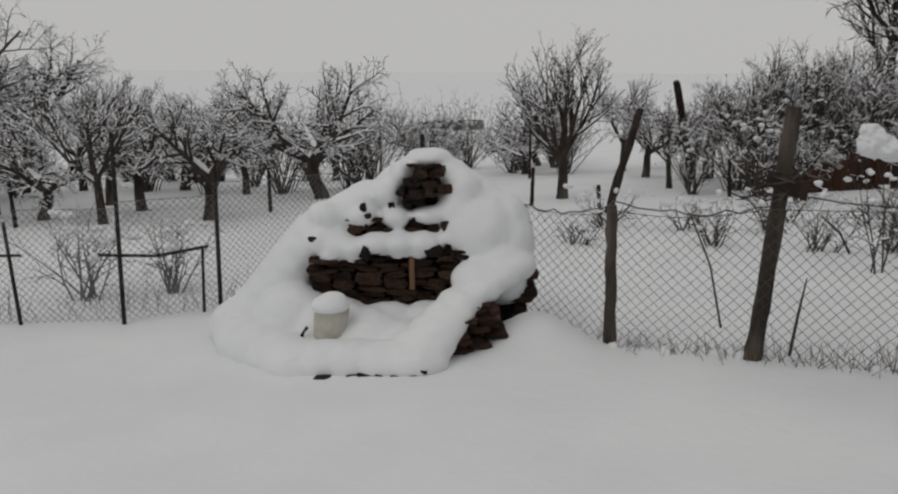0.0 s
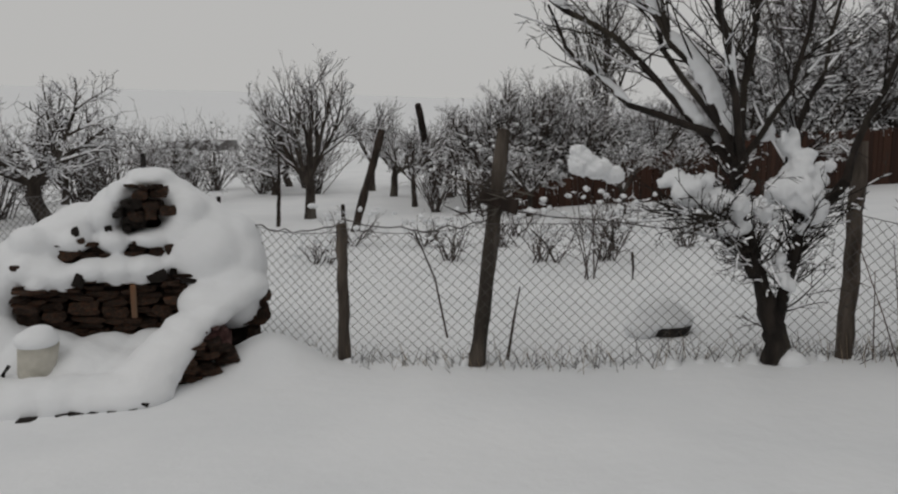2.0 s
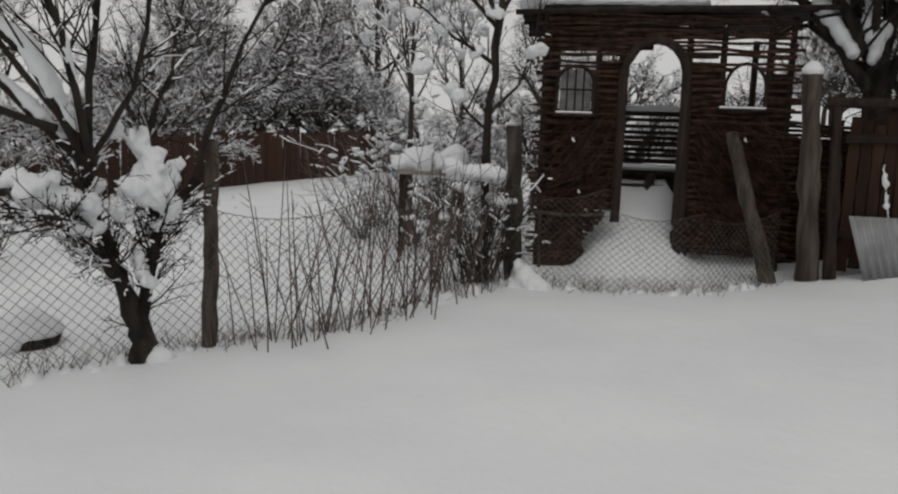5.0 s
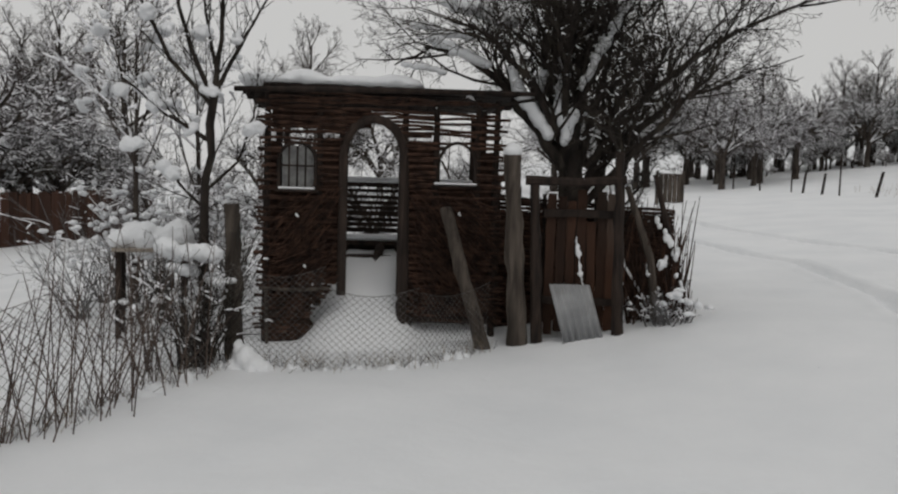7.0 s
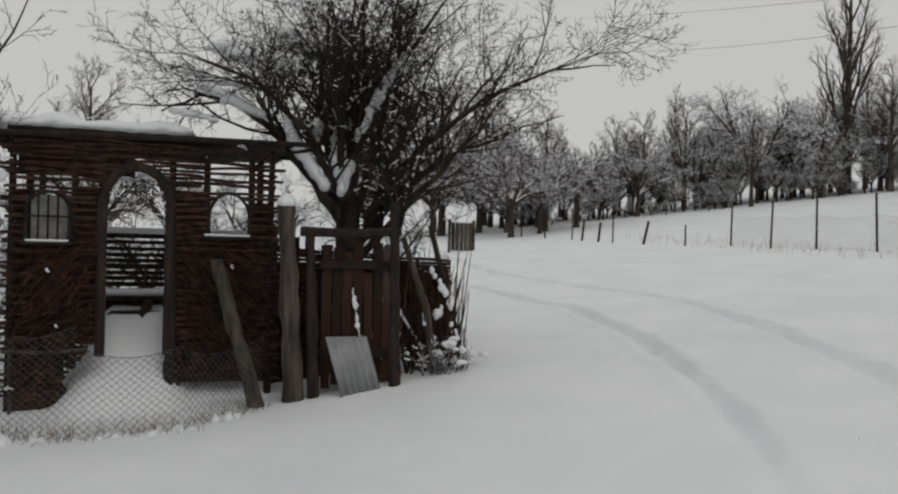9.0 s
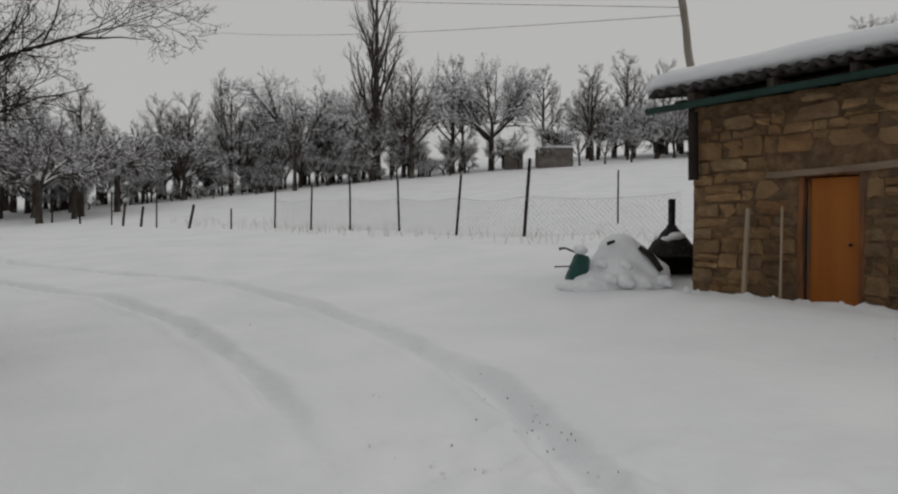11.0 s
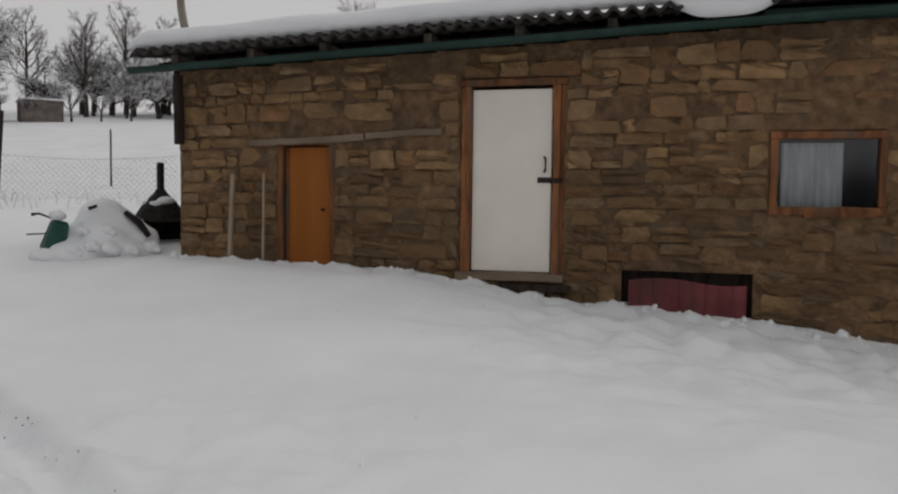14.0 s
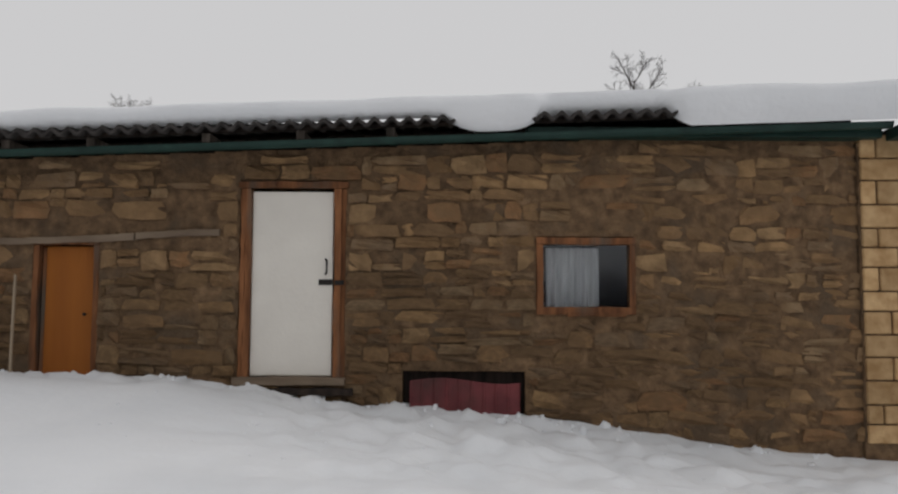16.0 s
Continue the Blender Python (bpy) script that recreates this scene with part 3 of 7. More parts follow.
    # window
    win = sp("window", rough_board((-2.09, WY - 0.09, 2.735), (-1.02, WY + 0.012, 2.81), rng, 0.008), FRAMEWOOD, label="small window in a raw timber surround")
    for lo, hi in (((-2.09, WY - 0.09, 2.06), (-2.03, WY + 0.008, 2.732)), ((-1.09, WY - 0.09, 2.06), (-1.02, WY + 0.008, 2.732)), ((-2.09, WY - 0.09, 1.975), (-1.02, WY + 0.012, 2.055)), ((-1.98, WY - 0.05, 1.955), (-1.35, WY + 0.025, 1.995))):
        sp("window_frame", rough_board(lo, hi, rng, 0.008), FRAMEWOOD, win)
    sp("pane", boxed((-2.03, WY - 0.07, 2.05), (-1.09, WY - 0.064, 2.74)), GLASS, win)
    vs, fs = [], []
    for i in range(41):
        x = -1.14 - i * 0.0145
        vs += [(x, WY - 0.16 + 0.02 * math.sin(i * 1.1), 2.70), (x, WY - 0.16 + 0.025 * math.sin(i * 1.1 + 0.4), 2.05)]
        if i:
            fs.append((2 * i - 2, 2 * i, 2 * i + 1, 2 * i - 1))
    sp("curtain", (vs, fs), CURTAIN, win, "pale curtain behind the glass")
    sp("room_back", boxed((-2.5, WY - 0.9, 1.7), (-0.7, WY - 0.85, 3.0)), ROOMDARK)
    # low hatch with a red metal sheet
    sp("hatch", boxed((-0.90, WY - 0.2, 0.6), (0.42, WY - 0.14, 1.36), 0.01), DARKWOOD)
    vs, fs = [], []
    for i in range(91):
        x = 0.34 - i * 1.18 / 90
        o = 0.012 if (i % 10) < 2 else 0
        vs += [(x, WY + 0.03 + o, 0.5), (x, WY - 0.0 + o, 1.26 + 0.03 * math.sin(i / 16)), (x, WY - 0.012 + o, 1.26 + 0.03 * math.sin(i / 16)), (x, WY + 0.018 + o, 0.5)]
        if i:
            o4 = 4 * i
            fs += [(o4 - 4 + j, o4 + j, o4 + (j + 1) % 4, o4 - 4 + (j + 1) % 4) for j in range(4)]
    sp("red_sheet", (vs, fs), REDMETAL, label="dented dark red ribbed metal sheet")
    return shed, wall, inv


SHED, FRONT, SHED_INV = build_shed()


def roof_snow():
    vs, fs = [], []
    xs = np.linspace(6.2, -4.9, 150)
    prof = [(0.34, 0.19, 0), (0.43, 0.235, 0.3), (0.47, 0.30, 0.6), (0.44, 0.38, 0.9), (0.25, 0.44, 1), (-0.4, 0.55, 1), (-1.6, 0.75, 1), (-3.8, 1.08, 1)]
    for i, x in enumerate(xs):
        end = min(1, (6.2 - x) / 0.25) ** 0.5
        slip = 0.23 * math.exp(-((x + 0.55) / 0.46) ** 4)
        back = 0.16 * smoothstep(-0.95, -1.15, x) * (1 - smoothstep(-2.25, -2.5, x))
        push = float(smoothstep(-2.3, -2.6, x))
        for k, (dy, dz, q) in enumerate(prof):
            v = 0.03 * noise.noise((x * 1.1, dy * 2, 4)) * q
            low = (slip * 0.8 if k < 2 else 0) + (0.2 * push if k == 0 else 0.12 * push if k == 1 else 0)
            vs.append((x, WY + dy * 0.9 + 0.02 * noise.noise((x * 2, k, 1)) + (slip * 0.3 if k < 4 else 0) + (0.13 * push if k < 4 else 0) - (back if k < 4 else 0), EAVE(x) + 0.165 + (dz - 0.165) * (0.35 + 0.65 * end) + v - low))
        if i:
            m = len(prof)
            fs += [(m * (i - 1) + k, m * i + k, m * i + k + 1, m * (i - 1) + k + 1) for k in range(m - 1)]
    m = len(prof)
    fs += [tuple(reversed(range(m))), tuple(range(m * (len(xs) - 1), m * len(xs)))]
    ob = part("roof_snow", (vs, fs), SNOW, None, smooth=True)
    tagged(ob, "thick unbroken snow blanket on the shed roof", "snow")


roof_snow()


def annex():
    """The next building: pale yellow blocks."""
    an = thing("block_house", (-5.3, WY - 1, 0.5), "pale yellow stone-block house end beside the shed", "house")
    inv = an.matrix_basis.inverted()
    ob = part("wall", boxed((-6.6, WY - 3, -0.3), (-4.51, WY + 0.02, 3.85)), MORTAR, an)
    ob.matrix_parent_inverse = inv
    rng = random.Random(4)
    z, row = 0.62, 0
    while z < 3.7:
        h = rng.uniform(0.19, 0.27)
        x = -4.52
        first = rng.choice((0.18, 0.3)) if row % 2 else rng.uniform(0.38, 0.5)
        while x > -6.5:
            w = first
            first = rng.uniform(0.35, 0.5)
            st = part("block", boxed((x - w + 0.012, WY - 0.1, z + 0.008), (x - 0.008, WY + 0.05 + rng.uniform(0, 0.012), z + h - 0.01), 0.012), QUOIN, an)
            st.matrix_parent_inverse = inv
            x -= w
        z += h
        row += 1
    g = part("gutter", boxed((-6.6, WY + 0.1, 3.86), (-4.78, WY + 0.45, 3.98), 0.01), GREEN, an)
    g.matrix_parent_inverse = inv
    s = part("roof", boxed((-6.6, WY - 3.2, 3.99), (-4.95, WY + 0.4, 4.05)), SHEETROOF, an)
    s.matrix_parent_inverse = inv
    return an


annex()


# ---- the wattle hut: its front plane faces west, u runs to the right, z up ----
def hut():
    turn = -80.0        # local x to the right along the front, local y away
    hutob = thing("wattle_hut", (9.06, 1.57, 0.24), "old dark wattle hut with arched openings, its lower front broken away", "hut", turn=turn)
    rng = random.Random(11)
    # front wall of woven rods: the local x is u, the local z is above 0.24
    def inside(u, z):
        """Whether the front wall has no wattle there."""
        if -0.70 < u < -0.32 and 1.74 < z < 2.05 + 0.17 * math.sqrt(max(0, 1 - ((u + 0.51) / 0.19) ** 2)):
            return True
        if 0.04 < u < 0.62 and -0.3 < z < 2.16 + 0.36 * math.sqrt(max(0, 1 - ((u - 0.33) / 0.29) ** 2)):
            return True
        if 1.07 < u < 1.46 and 1.84 < z < 2.03 + 0.26 * math.sqrt(max(0, 1 - ((u - 1.265) / 0.195) ** 2)):
            return True
        if u < 0.04 and z < 0.72 + 1.25 * u:
            return True
        return False

    # upright stakes
    for u, foot in ((-0.84, 0.0), (-0.27, 0.42), (-0.02, 0.7), (0.68, 0.0), (1.03, 0.28), (1.5, 0.28), (1.72, 0.0)):
        b = tubes([([Vector((u, 0.02, foot)), Vector((u + rng.uniform(-0.02, 0.02), 0.02, 1.4)), Vector((u, 0.02, 2.78))], [0.045, 0.04, 0.035])], 7)
        part("stake", b, DARKWOOD, hutob, smooth=True)
    # woven rods, each a part where they can be told apart
    rods, z, row = [], 0.10, 0
    while z < 2.78:
        gap = z > 2.3 and rng.random() < 0.12
        if not gap:
            r = rng.uniform(0.012, 0.02)
            lines, run = [], []
            u0, u1 = -0.88 + rng.uniform(-0.10, 0.06), 1.76 + rng.uniform(-0.06, 0.12)
            tilt, sag = rng.uniform(-0.03, 0.03), rng.uniform(0, 0.02)
            for k in range(54):
                u = u0 + (u1 - u0) * k / 53
                zz = z + tilt * (u - 0.4) + 0.006 * math.sin(u * 9 + row)
                broken = z > 2.3 and 1.0 < u < 1.5 and row % 3 == 0
                if inside(u, zz) or broken or (u > 0.6 and zz < 0.27 + 0.03 * math.sin(u * 9)):
                    if len(run) > 2:
                        lines.append((run, [r] * len(run)))
                    run = []
                else:
                    run.append(Vector((u, 0.028 * math.sin(u * 11 + math.pi * row) - 0.01, zz)))
            if len(run) > 2:
                lines.append((run, [r] * len(run)))
            rods += lines
        z += rng.uniform(0.030, 0.044)
        row += 1
    for pts, rad in rods[:260]:
        part("rod", tubes([(pts, rad)], 4), WATTLE, hutob)
    # slanting brush over the lower front
    brush = []
    for k in range(620):
        u, z = rng.choice((rng.uniform(-0.85, 0.0), rng.uniform(0.68, 1.72))), rng.uniform(0.3, 1.62)
        a = rng.gauss(radians(40), 0.25) * (1 if u < 0.3 else -1)
        d = Vector((math.cos(a), rng.uniform(-0.1, 0.02), math.sin(a))) * rng.uniform(0.15, 0.32)
        p = Vector((u, -0.05 + rng.uniform(-0.03, 0.01), z))
        if u > 0.6 and z < 0.4:
            continue
        if not any(inside(q.x, q.z) or q.x < -0.9 or q.x > 1.8 or -0.0 < q.x < 0.66 for q in (p - d, p, p + d)):
            brush.append(([p - d, p, p + d], [0.005, 0.008, 0.004]))
    tagged(part("brush", tubes(brush, 3, False), WATTLE, hutob, "slanting dry brush tied over the lower walls"), kind="stuff")
    # daub left behind the rods
    for lo, hi in (((-0.82, 0.04, 0.72), (0.0, 0.07, 1.74)), ((-0.82, 0.04, 0.3), (-0.34, 0.07, 0.72)), ((0.68, 0.04, 0.30), (1.70, 0.07, 1.82)), ((-0.82, 0.04, 1.74), (-0.72, 0.07, 2.25)), ((-0.30, 0.04, 1.74), (0.0, 0.07, 2.3)), ((0.68, 0.04, 1.82), (1.05, 0.07, 2.3)), ((1.48, 0.04, 1.82), (1.70, 0.07, 2.2)), ((-0.8, 0.04, 2.42), (0.3, 0.07, 2.62))):
        part("daub", boxed(lo, hi, 0.004), WATTLE_MAT, hutob)
    # legs under the front corners
    for lo, hi in (((-0.84, -0.02, -0.1), (-0.62, 0.22, 0.52)), ((0.62, -0.02, -0.05), (0.80, 0.2, 0.48))):
        part("leg", boxed(lo, hi, 0.03), DARKWOOD, hutob)
    part("sill_log", tubes([([Vector((0.6, 0.05, 0.29)), Vector((1.75, 0.05, 0.27))], [0.05, 0.045])], 7), DARKWOOD, hutob)
    puff("footing", [(-0.74, 0.12, 0.15, 0.15, 0.16, 0.36), (-0.62, 0.12, 0.12, 0.2, 0.15, 0.25), (-0.46, 0.14, 0.12, 0.18, 0.13, 0.16)], hutob, 0.03, 2, WATTLE_MAT, 0.06)
    # arched trims
    def arch(c, w, z0, z1, top, r, name="arch_trim"):
        pts = [Vector((c - w, -0.03, z0)), Vector((c - w, -0.03, z1))]
        pts += [Vector((c - w * math.cos(a), -0.03, z1 + top * math.sin(a))) for a in np.linspace(0.2, math.pi - 0.2, 9)]
        pts += [Vector((c + w, -0.03, z1)), Vector((c + w, -0.03, z0))]
        part(name, tubes([(pts, [r] * len(pts))], 5), DARKWOOD, hutob, smooth=True)
    arch(0.33, 0.33, 0.55, 2.12, 0.40, 0.055)
    part("jamb", tubes([([Vector((0.67, -0.04, 0.05)), Vector((0.70, -0.04, 0.8)), Vector((0.68, -0.03, 2.1))], [0.06, 0.055, 0.045])], 7), DARKWOOD, hutob, smooth=True)
    part("bottom_rail", tubes([([Vector((-0.9, -0.07, 0.62)), Vector((-0.5, -0.07, 0.60)), Vector((-0.12, -0.07, 0.63))], [0.022, 0.024, 0.02])], 6), POST, hutob)
    part("stake", tubes([([Vector((-0.80, -0.12, -0.1)), Vector((-0.82, -0.10, 0.62))], [0.02, 0.018])], 6), POST, hutob)
    arch(1.265, 0.21, 1.8, 2.02, 0.27, 0.02)
    arch(-0.51, 0.20, 1.72, 2.05, 0.18, 0.022)
    # window bars and sills
    for u in (-0.60, -0.51, -0.42):
        part("window_bar", boxed((u - 0.01, -0.03, 1.74), (u + 0.01, 0.0, 2.2), 0.003), DARKWOOD, hutob)
    part("window_bar", boxed((-0.70, -0.03, 1.97), (-0.32, 0.0, 1.99), 0.003), DARKWOOD, hutob)
    part("window_cloth", boxed((-0.68, 0.10, 1.74), (-0.34, 0.115, 2.2)), CLOTH, hutob, "pale torn sheeting behind the bars")
    for lo, hi in (((-0.74, -0.09, 1.69), (-0.28, 0.03, 1.72)), ((0.98, -0.07, 1.79), (1.52, 0.05, 1.82))):
        part("sill", boxed(lo, hi, 0.005), DARKWOOD, hutob)
        part("sill_snow", boxed((lo[0] + 0.03, lo[1] + 0.01, hi[2]), (hi[0] - 0.03, hi[1] - 0.05, hi[2] + 0.025), 0.01), SNOW_BRANCH, hutob)
    for k in range(3):
        u, z = rng.choice((rng.uniform(-0.8, -0.1), rng.uniform(0.75, 1.65))), rng.uniform(0.5, 1.6)
        puff("snow_fleck", [(u, -0.07, z, 0.014, 0.014, 0.022), (u + 0.018, -0.07, z - 0.02, 0.014, 0.014, 0.013)], hutob, 0.008, 1, rough=0.015)
    # back and sides: slatted, open above
    for side, u in (("l", -0.82), ("r", 1.70)):
        for k in range(22):
            z = 0.45 + 0.055 * k + (0.0 if k < 24 else 0.3)
            part("rod", tubes([([Vector((u, 0.1, z)), Vector((u + 0.02, 1.1, z + 0.02)), Vector((u, 2.0, z))], [0.018] * 3)], 4), WATTLE, hutob)
        for y in (1.0, 2.0):
            part("stake", tubes([([Vector((u, y, 0)), Vector((u, y, 2.75))], [0.05, 0.04])], 6), DARKWOOD, hutob)
    for k in range(14):
        z = 0.75 + 0.078 * k + rng.uniform(-0.012, 0.012)
        part("slat", boxed((-0.85, 2.0, z), (1.75, 2.03, z + rng.uniform(0.045, 0.07)), 0.004), DARKWOOD, hutob)
    part("rail_snow", boxed((-0.8, 1.94, 1.83), (1.7, 2.08, 1.90), 0.02), SNOW_BRANCH, hutob)
    part("bench", boxed((-0.3, 1.25, 1.02), (1.2, 1.6, 1.08), 0.01), DARKWOOD, hutob)
    part("bench_leg", boxed((-0.1, 1.35, 0.0), (1.05, 1.45, 1.02), 0.01), DARKWOOD, hutob)
    part("bench_snow", boxed((-0.28, 1.26, 1.08), (1.18, 1.58, 1.15), 0.03), SNOW_BRANCH, hutob)
    part("plank", tubes([([Vector((0.28, 0.55, 0.55)), Vector((0.45, 1.2, 1.02))], [0.06, 0.06])], 4), DARKWOOD, hutob)
    part("stump", boxed((0.0, 1.0, 0.3), (0.62, 1.24, 0.92), 0.04), DARKWOOD, hutob)
    # roof of logs and brush
    for k in range(9):
        y = -0.12 + 0.28 * k
        part("roof_log", tubes([([Vector((-1.16 + rng.uniform(-0.08, 0.05), y, 2.80 + rng.uniform(-0.02, 0.02))), Vector((0.4, y, 2.83)), Vector((2.1 + rng.uniform(-0.1, 0.1), y, 2.86))], [0.03, 0.036, 0.028])], 6), DARKWOOD, hutob, smooth=True)
    part("roof_brush", boxed((-0.9, 0.0, 2.83), (1.95, 2.2, 2.89), 0.02), DARKWOOD, hutob)
    return hutob


HUT = hut()


def hut_snow():
    m = HUT.matrix_basis
    rng = random.Random(3)
    ob = puff("hut_roof_snow", [(-0.98 + 0.17 * k, 0.45 + 0.6 * (k % 3), 2.95 + 0.02 * (k % 2), 0.26, 0.5, 0.08 + 0.06 * rng.random()) for k in range(12)] + [(-0.85 + 0.22 * k, 0.2, 2.93, 0.2, 0.25, 0.06 + 0.03 * rng.random()) for k in range(8)], None, 0.04, 5)
    ob.matrix_basis = m
    tagged(ob, "soft snow cap on the hut roof", "snow")
    vs, fs = [], []
    for i in range(26):
        for k in range(26):
            u, y = -1.1 + i * 0.115, -0.95 + k * 0.10
            z = 1.08 * float(smoothstep(-1.1, 1.4, y)) * float(smoothstep(-0.75, 0.1, u)) * (1 - 0.55 * float(smoothstep(0.62, 0.95, u))) - 0.10 + 0.05 * noise.noise((u * 2, y * 2, 8))
            vs.append((u, y, z))
            if i and k:
                o = 26 * i + k
                fs.append((o - 27, o - 1, o, o - 26))
    ob = part("snow_ramp", (vs, fs), SNOW, None, smooth=True)
    ob.matrix_basis = m
    tagged(ob, "snow drifted up through the hut doorway", "snow")


hut_snow()


# ---- the stone oven under snow; local x to the right, y away ----
def oven():
    ov = thing("stone_oven", (0.55, 6.6, -0.05), "round-shouldered dry-stone garden oven with sooty hollow and low curved arms", "oven", turn=-13.5)
    rng = random.Random(21)
    meshes = [stone_mesh(40 + k, "oven_stone") for k in range(5)]

    def lay(u0, u1, z0, z1, yf, depth, mat, big=0.24, name="stone"):
        z = z0
        while z < z1 - 0.02:
            h = min(rng.uniform(0.03, 0.085), z1 - z)
            u = u0 + rng.uniform(-0.05, 0.02)
            while u < u1:
                w = rng.uniform(0.5, 1.1) * big
                me = rng.choice(meshes)
                st = new(name, me)
                st.parent = ov
                y = yf(u + w / 2, z) if callable(yf) else yf
                st.matrix_basis = pose(u + w / 2, y + rng.uniform(-0.02, 0.02), z + h / 2 + rng.uniform(-0.014, 0.014), rng.uniform(-6, 6), rng.uniform(-7, 7), rng.uniform(-10, 10)) @ Matrix.Diagonal((w * 0.97, depth * rng.uniform(0.8, 1.25), h * rng.uniform(0.7, 1.2), 1))
                if not me.materials:
                    me.materials.append(mat)
                st.material_slots[0].link = "OBJECT"
                st.material_slots[0].material = mat
                u += w
            z += h

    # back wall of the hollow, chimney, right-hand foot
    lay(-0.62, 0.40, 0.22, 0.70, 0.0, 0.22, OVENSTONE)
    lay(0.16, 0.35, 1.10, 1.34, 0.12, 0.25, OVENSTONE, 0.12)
    lay(0.06, 0.16, 1.02, 1.24, 0.10, 0.22, SOOT_AND_SHADE, 0.10)
    lay(-0.35, 0.40, 0.76, 0.96, 0.12, 0.2, OVENSTONE, 0.16)
    lay(0.42, 0.68, -0.03, 0.30, lambda u, z: -0.60 + 0.62 * (u - 0.40) + 0.15 * z, 0.28, OVENSTONE, 0.18)
    lay(0.54, 0.70, 0.24, 0.37, lambda u, z: -0.45 + 0.62 * (u - 0.40), 0.28, REDSTONE, 0.14)
    lay(0.93, 1.0, 0.02, 0.62, 0.04, 0.22, OVENSTONE, 0.10)
    # near-black stones stand in for the shaded gap under the front arm
    lay(-0.42, 0.20, -0.02, 0.06, lambda u, z: -0.99 + 0.25 * u * u, 0.22, SOOT_AND_SHADE, 0.16)
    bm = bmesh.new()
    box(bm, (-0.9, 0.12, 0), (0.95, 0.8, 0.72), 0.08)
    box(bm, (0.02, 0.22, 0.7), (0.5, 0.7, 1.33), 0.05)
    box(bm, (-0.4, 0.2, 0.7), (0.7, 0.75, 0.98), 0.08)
    part("core", bm, SOOT_AND_SHADE, ov)
    part("iron_bracket", boxed((0.12, -0.13, 0.42), (0.16, -0.09, 0.66), 0.005), FRAMEWOOD, ov, "rusty iron upright against the stones")
    part("stub", tubes([([Vector((0.22, 0.5, 1.3)), Vector((0.22, 0.5, 1.55))], [0.02, 0.02])], 6), IRON, ov)
    # snow over it all
    b = chain((-1.22, 0.22, -0.02, 0.22, 0.32, 0.18), (-0.82, 0.35, 0.42, 0.25, 0.35, 0.30), 4)
    b += chain((-0.82, 0.35, 0.44, 0.25, 0.35, 0.30), (-0.38, 0.40, 0.84, 0.25, 0.35, 0.25), 4)
    b += chain((-0.38, 0.40, 0.84, 0.25, 0.35, 0.25), (0.02, 0.44, 1.12, 0.20, 0.33, 0.18), 3)
    b += chain((0.02, 0.44, 1.14, 0.18, 0.33, 0.18), (0.26, 0.42, 1.37, 0.17, 0.32, 0.08), 3)
    b += chain((0.30, 0.40, 1.37, 0.16, 0.32, 0.08), (0.60, 0.38, 1.02, 0.25, 0.36, 0.20), 4)
    b += chain((0.60, 0.36, 1.0, 0.25, 0.36, 0.20), (0.82, 0.30, 0.82, 0.26, 0.36, 0.30), 3)
    b += chain((0.82, 0.30, 0.80, 0.26, 0.36, 0.30), (0.84, 0.15, 0.48, 0.24, 0.32, 0.25), 3)
    b += [(0.90, 0.2, 0.72, 0.2, 0.3, 0.26), (0.66, 0.08, 0.80, 0.30, 0.24, 0.28), (0.50, 0.12, 0.95, 0.20, 0.18, 0.18), (0.52, 0.16, 1.12, 0.16, 0.18, 0.18), (0.27, 0.08, 0.96, 0.16, 0.16, 0.07)]
    b += chain((-0.55, 0.04, 0.78, 0.15, 0.18, 0.12), (-0.30, -0.02, 0.73, 0.15, 0.17, 0.08), 3)
    b += chain((-0.12, -0.02, 0.76, 0.16, 0.17, 0.09), (0.22, -0.02, 0.76, 0.16, 0.17, 0.09), 3)
    b += [(-0.52, 0.10, 0.96, 0.15, 0.16, 0.12), (-0.24, 0.10, 0.96, 0.12, 0.15, 0.10), (0.02, 0.10, 0.95, 0.13, 0.16, 0.09), (-0.05, 0.16, 1.12, 0.12, 0.17, 0.12), (0.06, 0.2, 1.27, 0.09, 0.2, 0.1), (0.40, 0.08, 0.78, 0.12, 0.15, 0.10)]
    b += chain((-1.05, 0.2, 0.22, 0.25, 0.3, 0.25), (-0.60, 0.22, 0.80, 0.22, 0.28, 0.2), 6) + chain((-0.60, 0.22, 0.80, 0.22, 0.28, 0.2), (-0.22, 0.3, 1.06, 0.18, 0.25, 0.15), 4)
    b += [(-0.46, -0.08, 0.68, 0.10, 0.09, 0.055), (-0.30, -0.08, 0.66, 0.07, 0.08, 0.04), (0.05, -0.07, 0.69, 0.10, 0.08, 0.045), (0.20, -0.06, 0.68, 0.08, 0.08, 0.04)]
    # arms and basin
    a = chain((-1.22, 0.10, 0.10, 0.24, 0.3, 0.24), (-1.05, -0.30, 0.06, 0.24, 0.25, 0.24), 3)
    a += chain((-1.05, -0.30, 0.06, 0.26, 0.25, 0.24), (-0.62, -0.72, 0.04, 0.26, 0.25, 0.17), 4)
    a += chain((-0.62, -0.72, 0.05, 0.26, 0.25, 0.17), (0.16, -0.86, 0.10, 0.26, 0.22, 0.14), 5)
    a += chain((0.16, -0.84, 0.10, 0.24, 0.22, 0.14), (0.50, -0.40, 0.40, 0.17, 0.20, 0.10), 5)
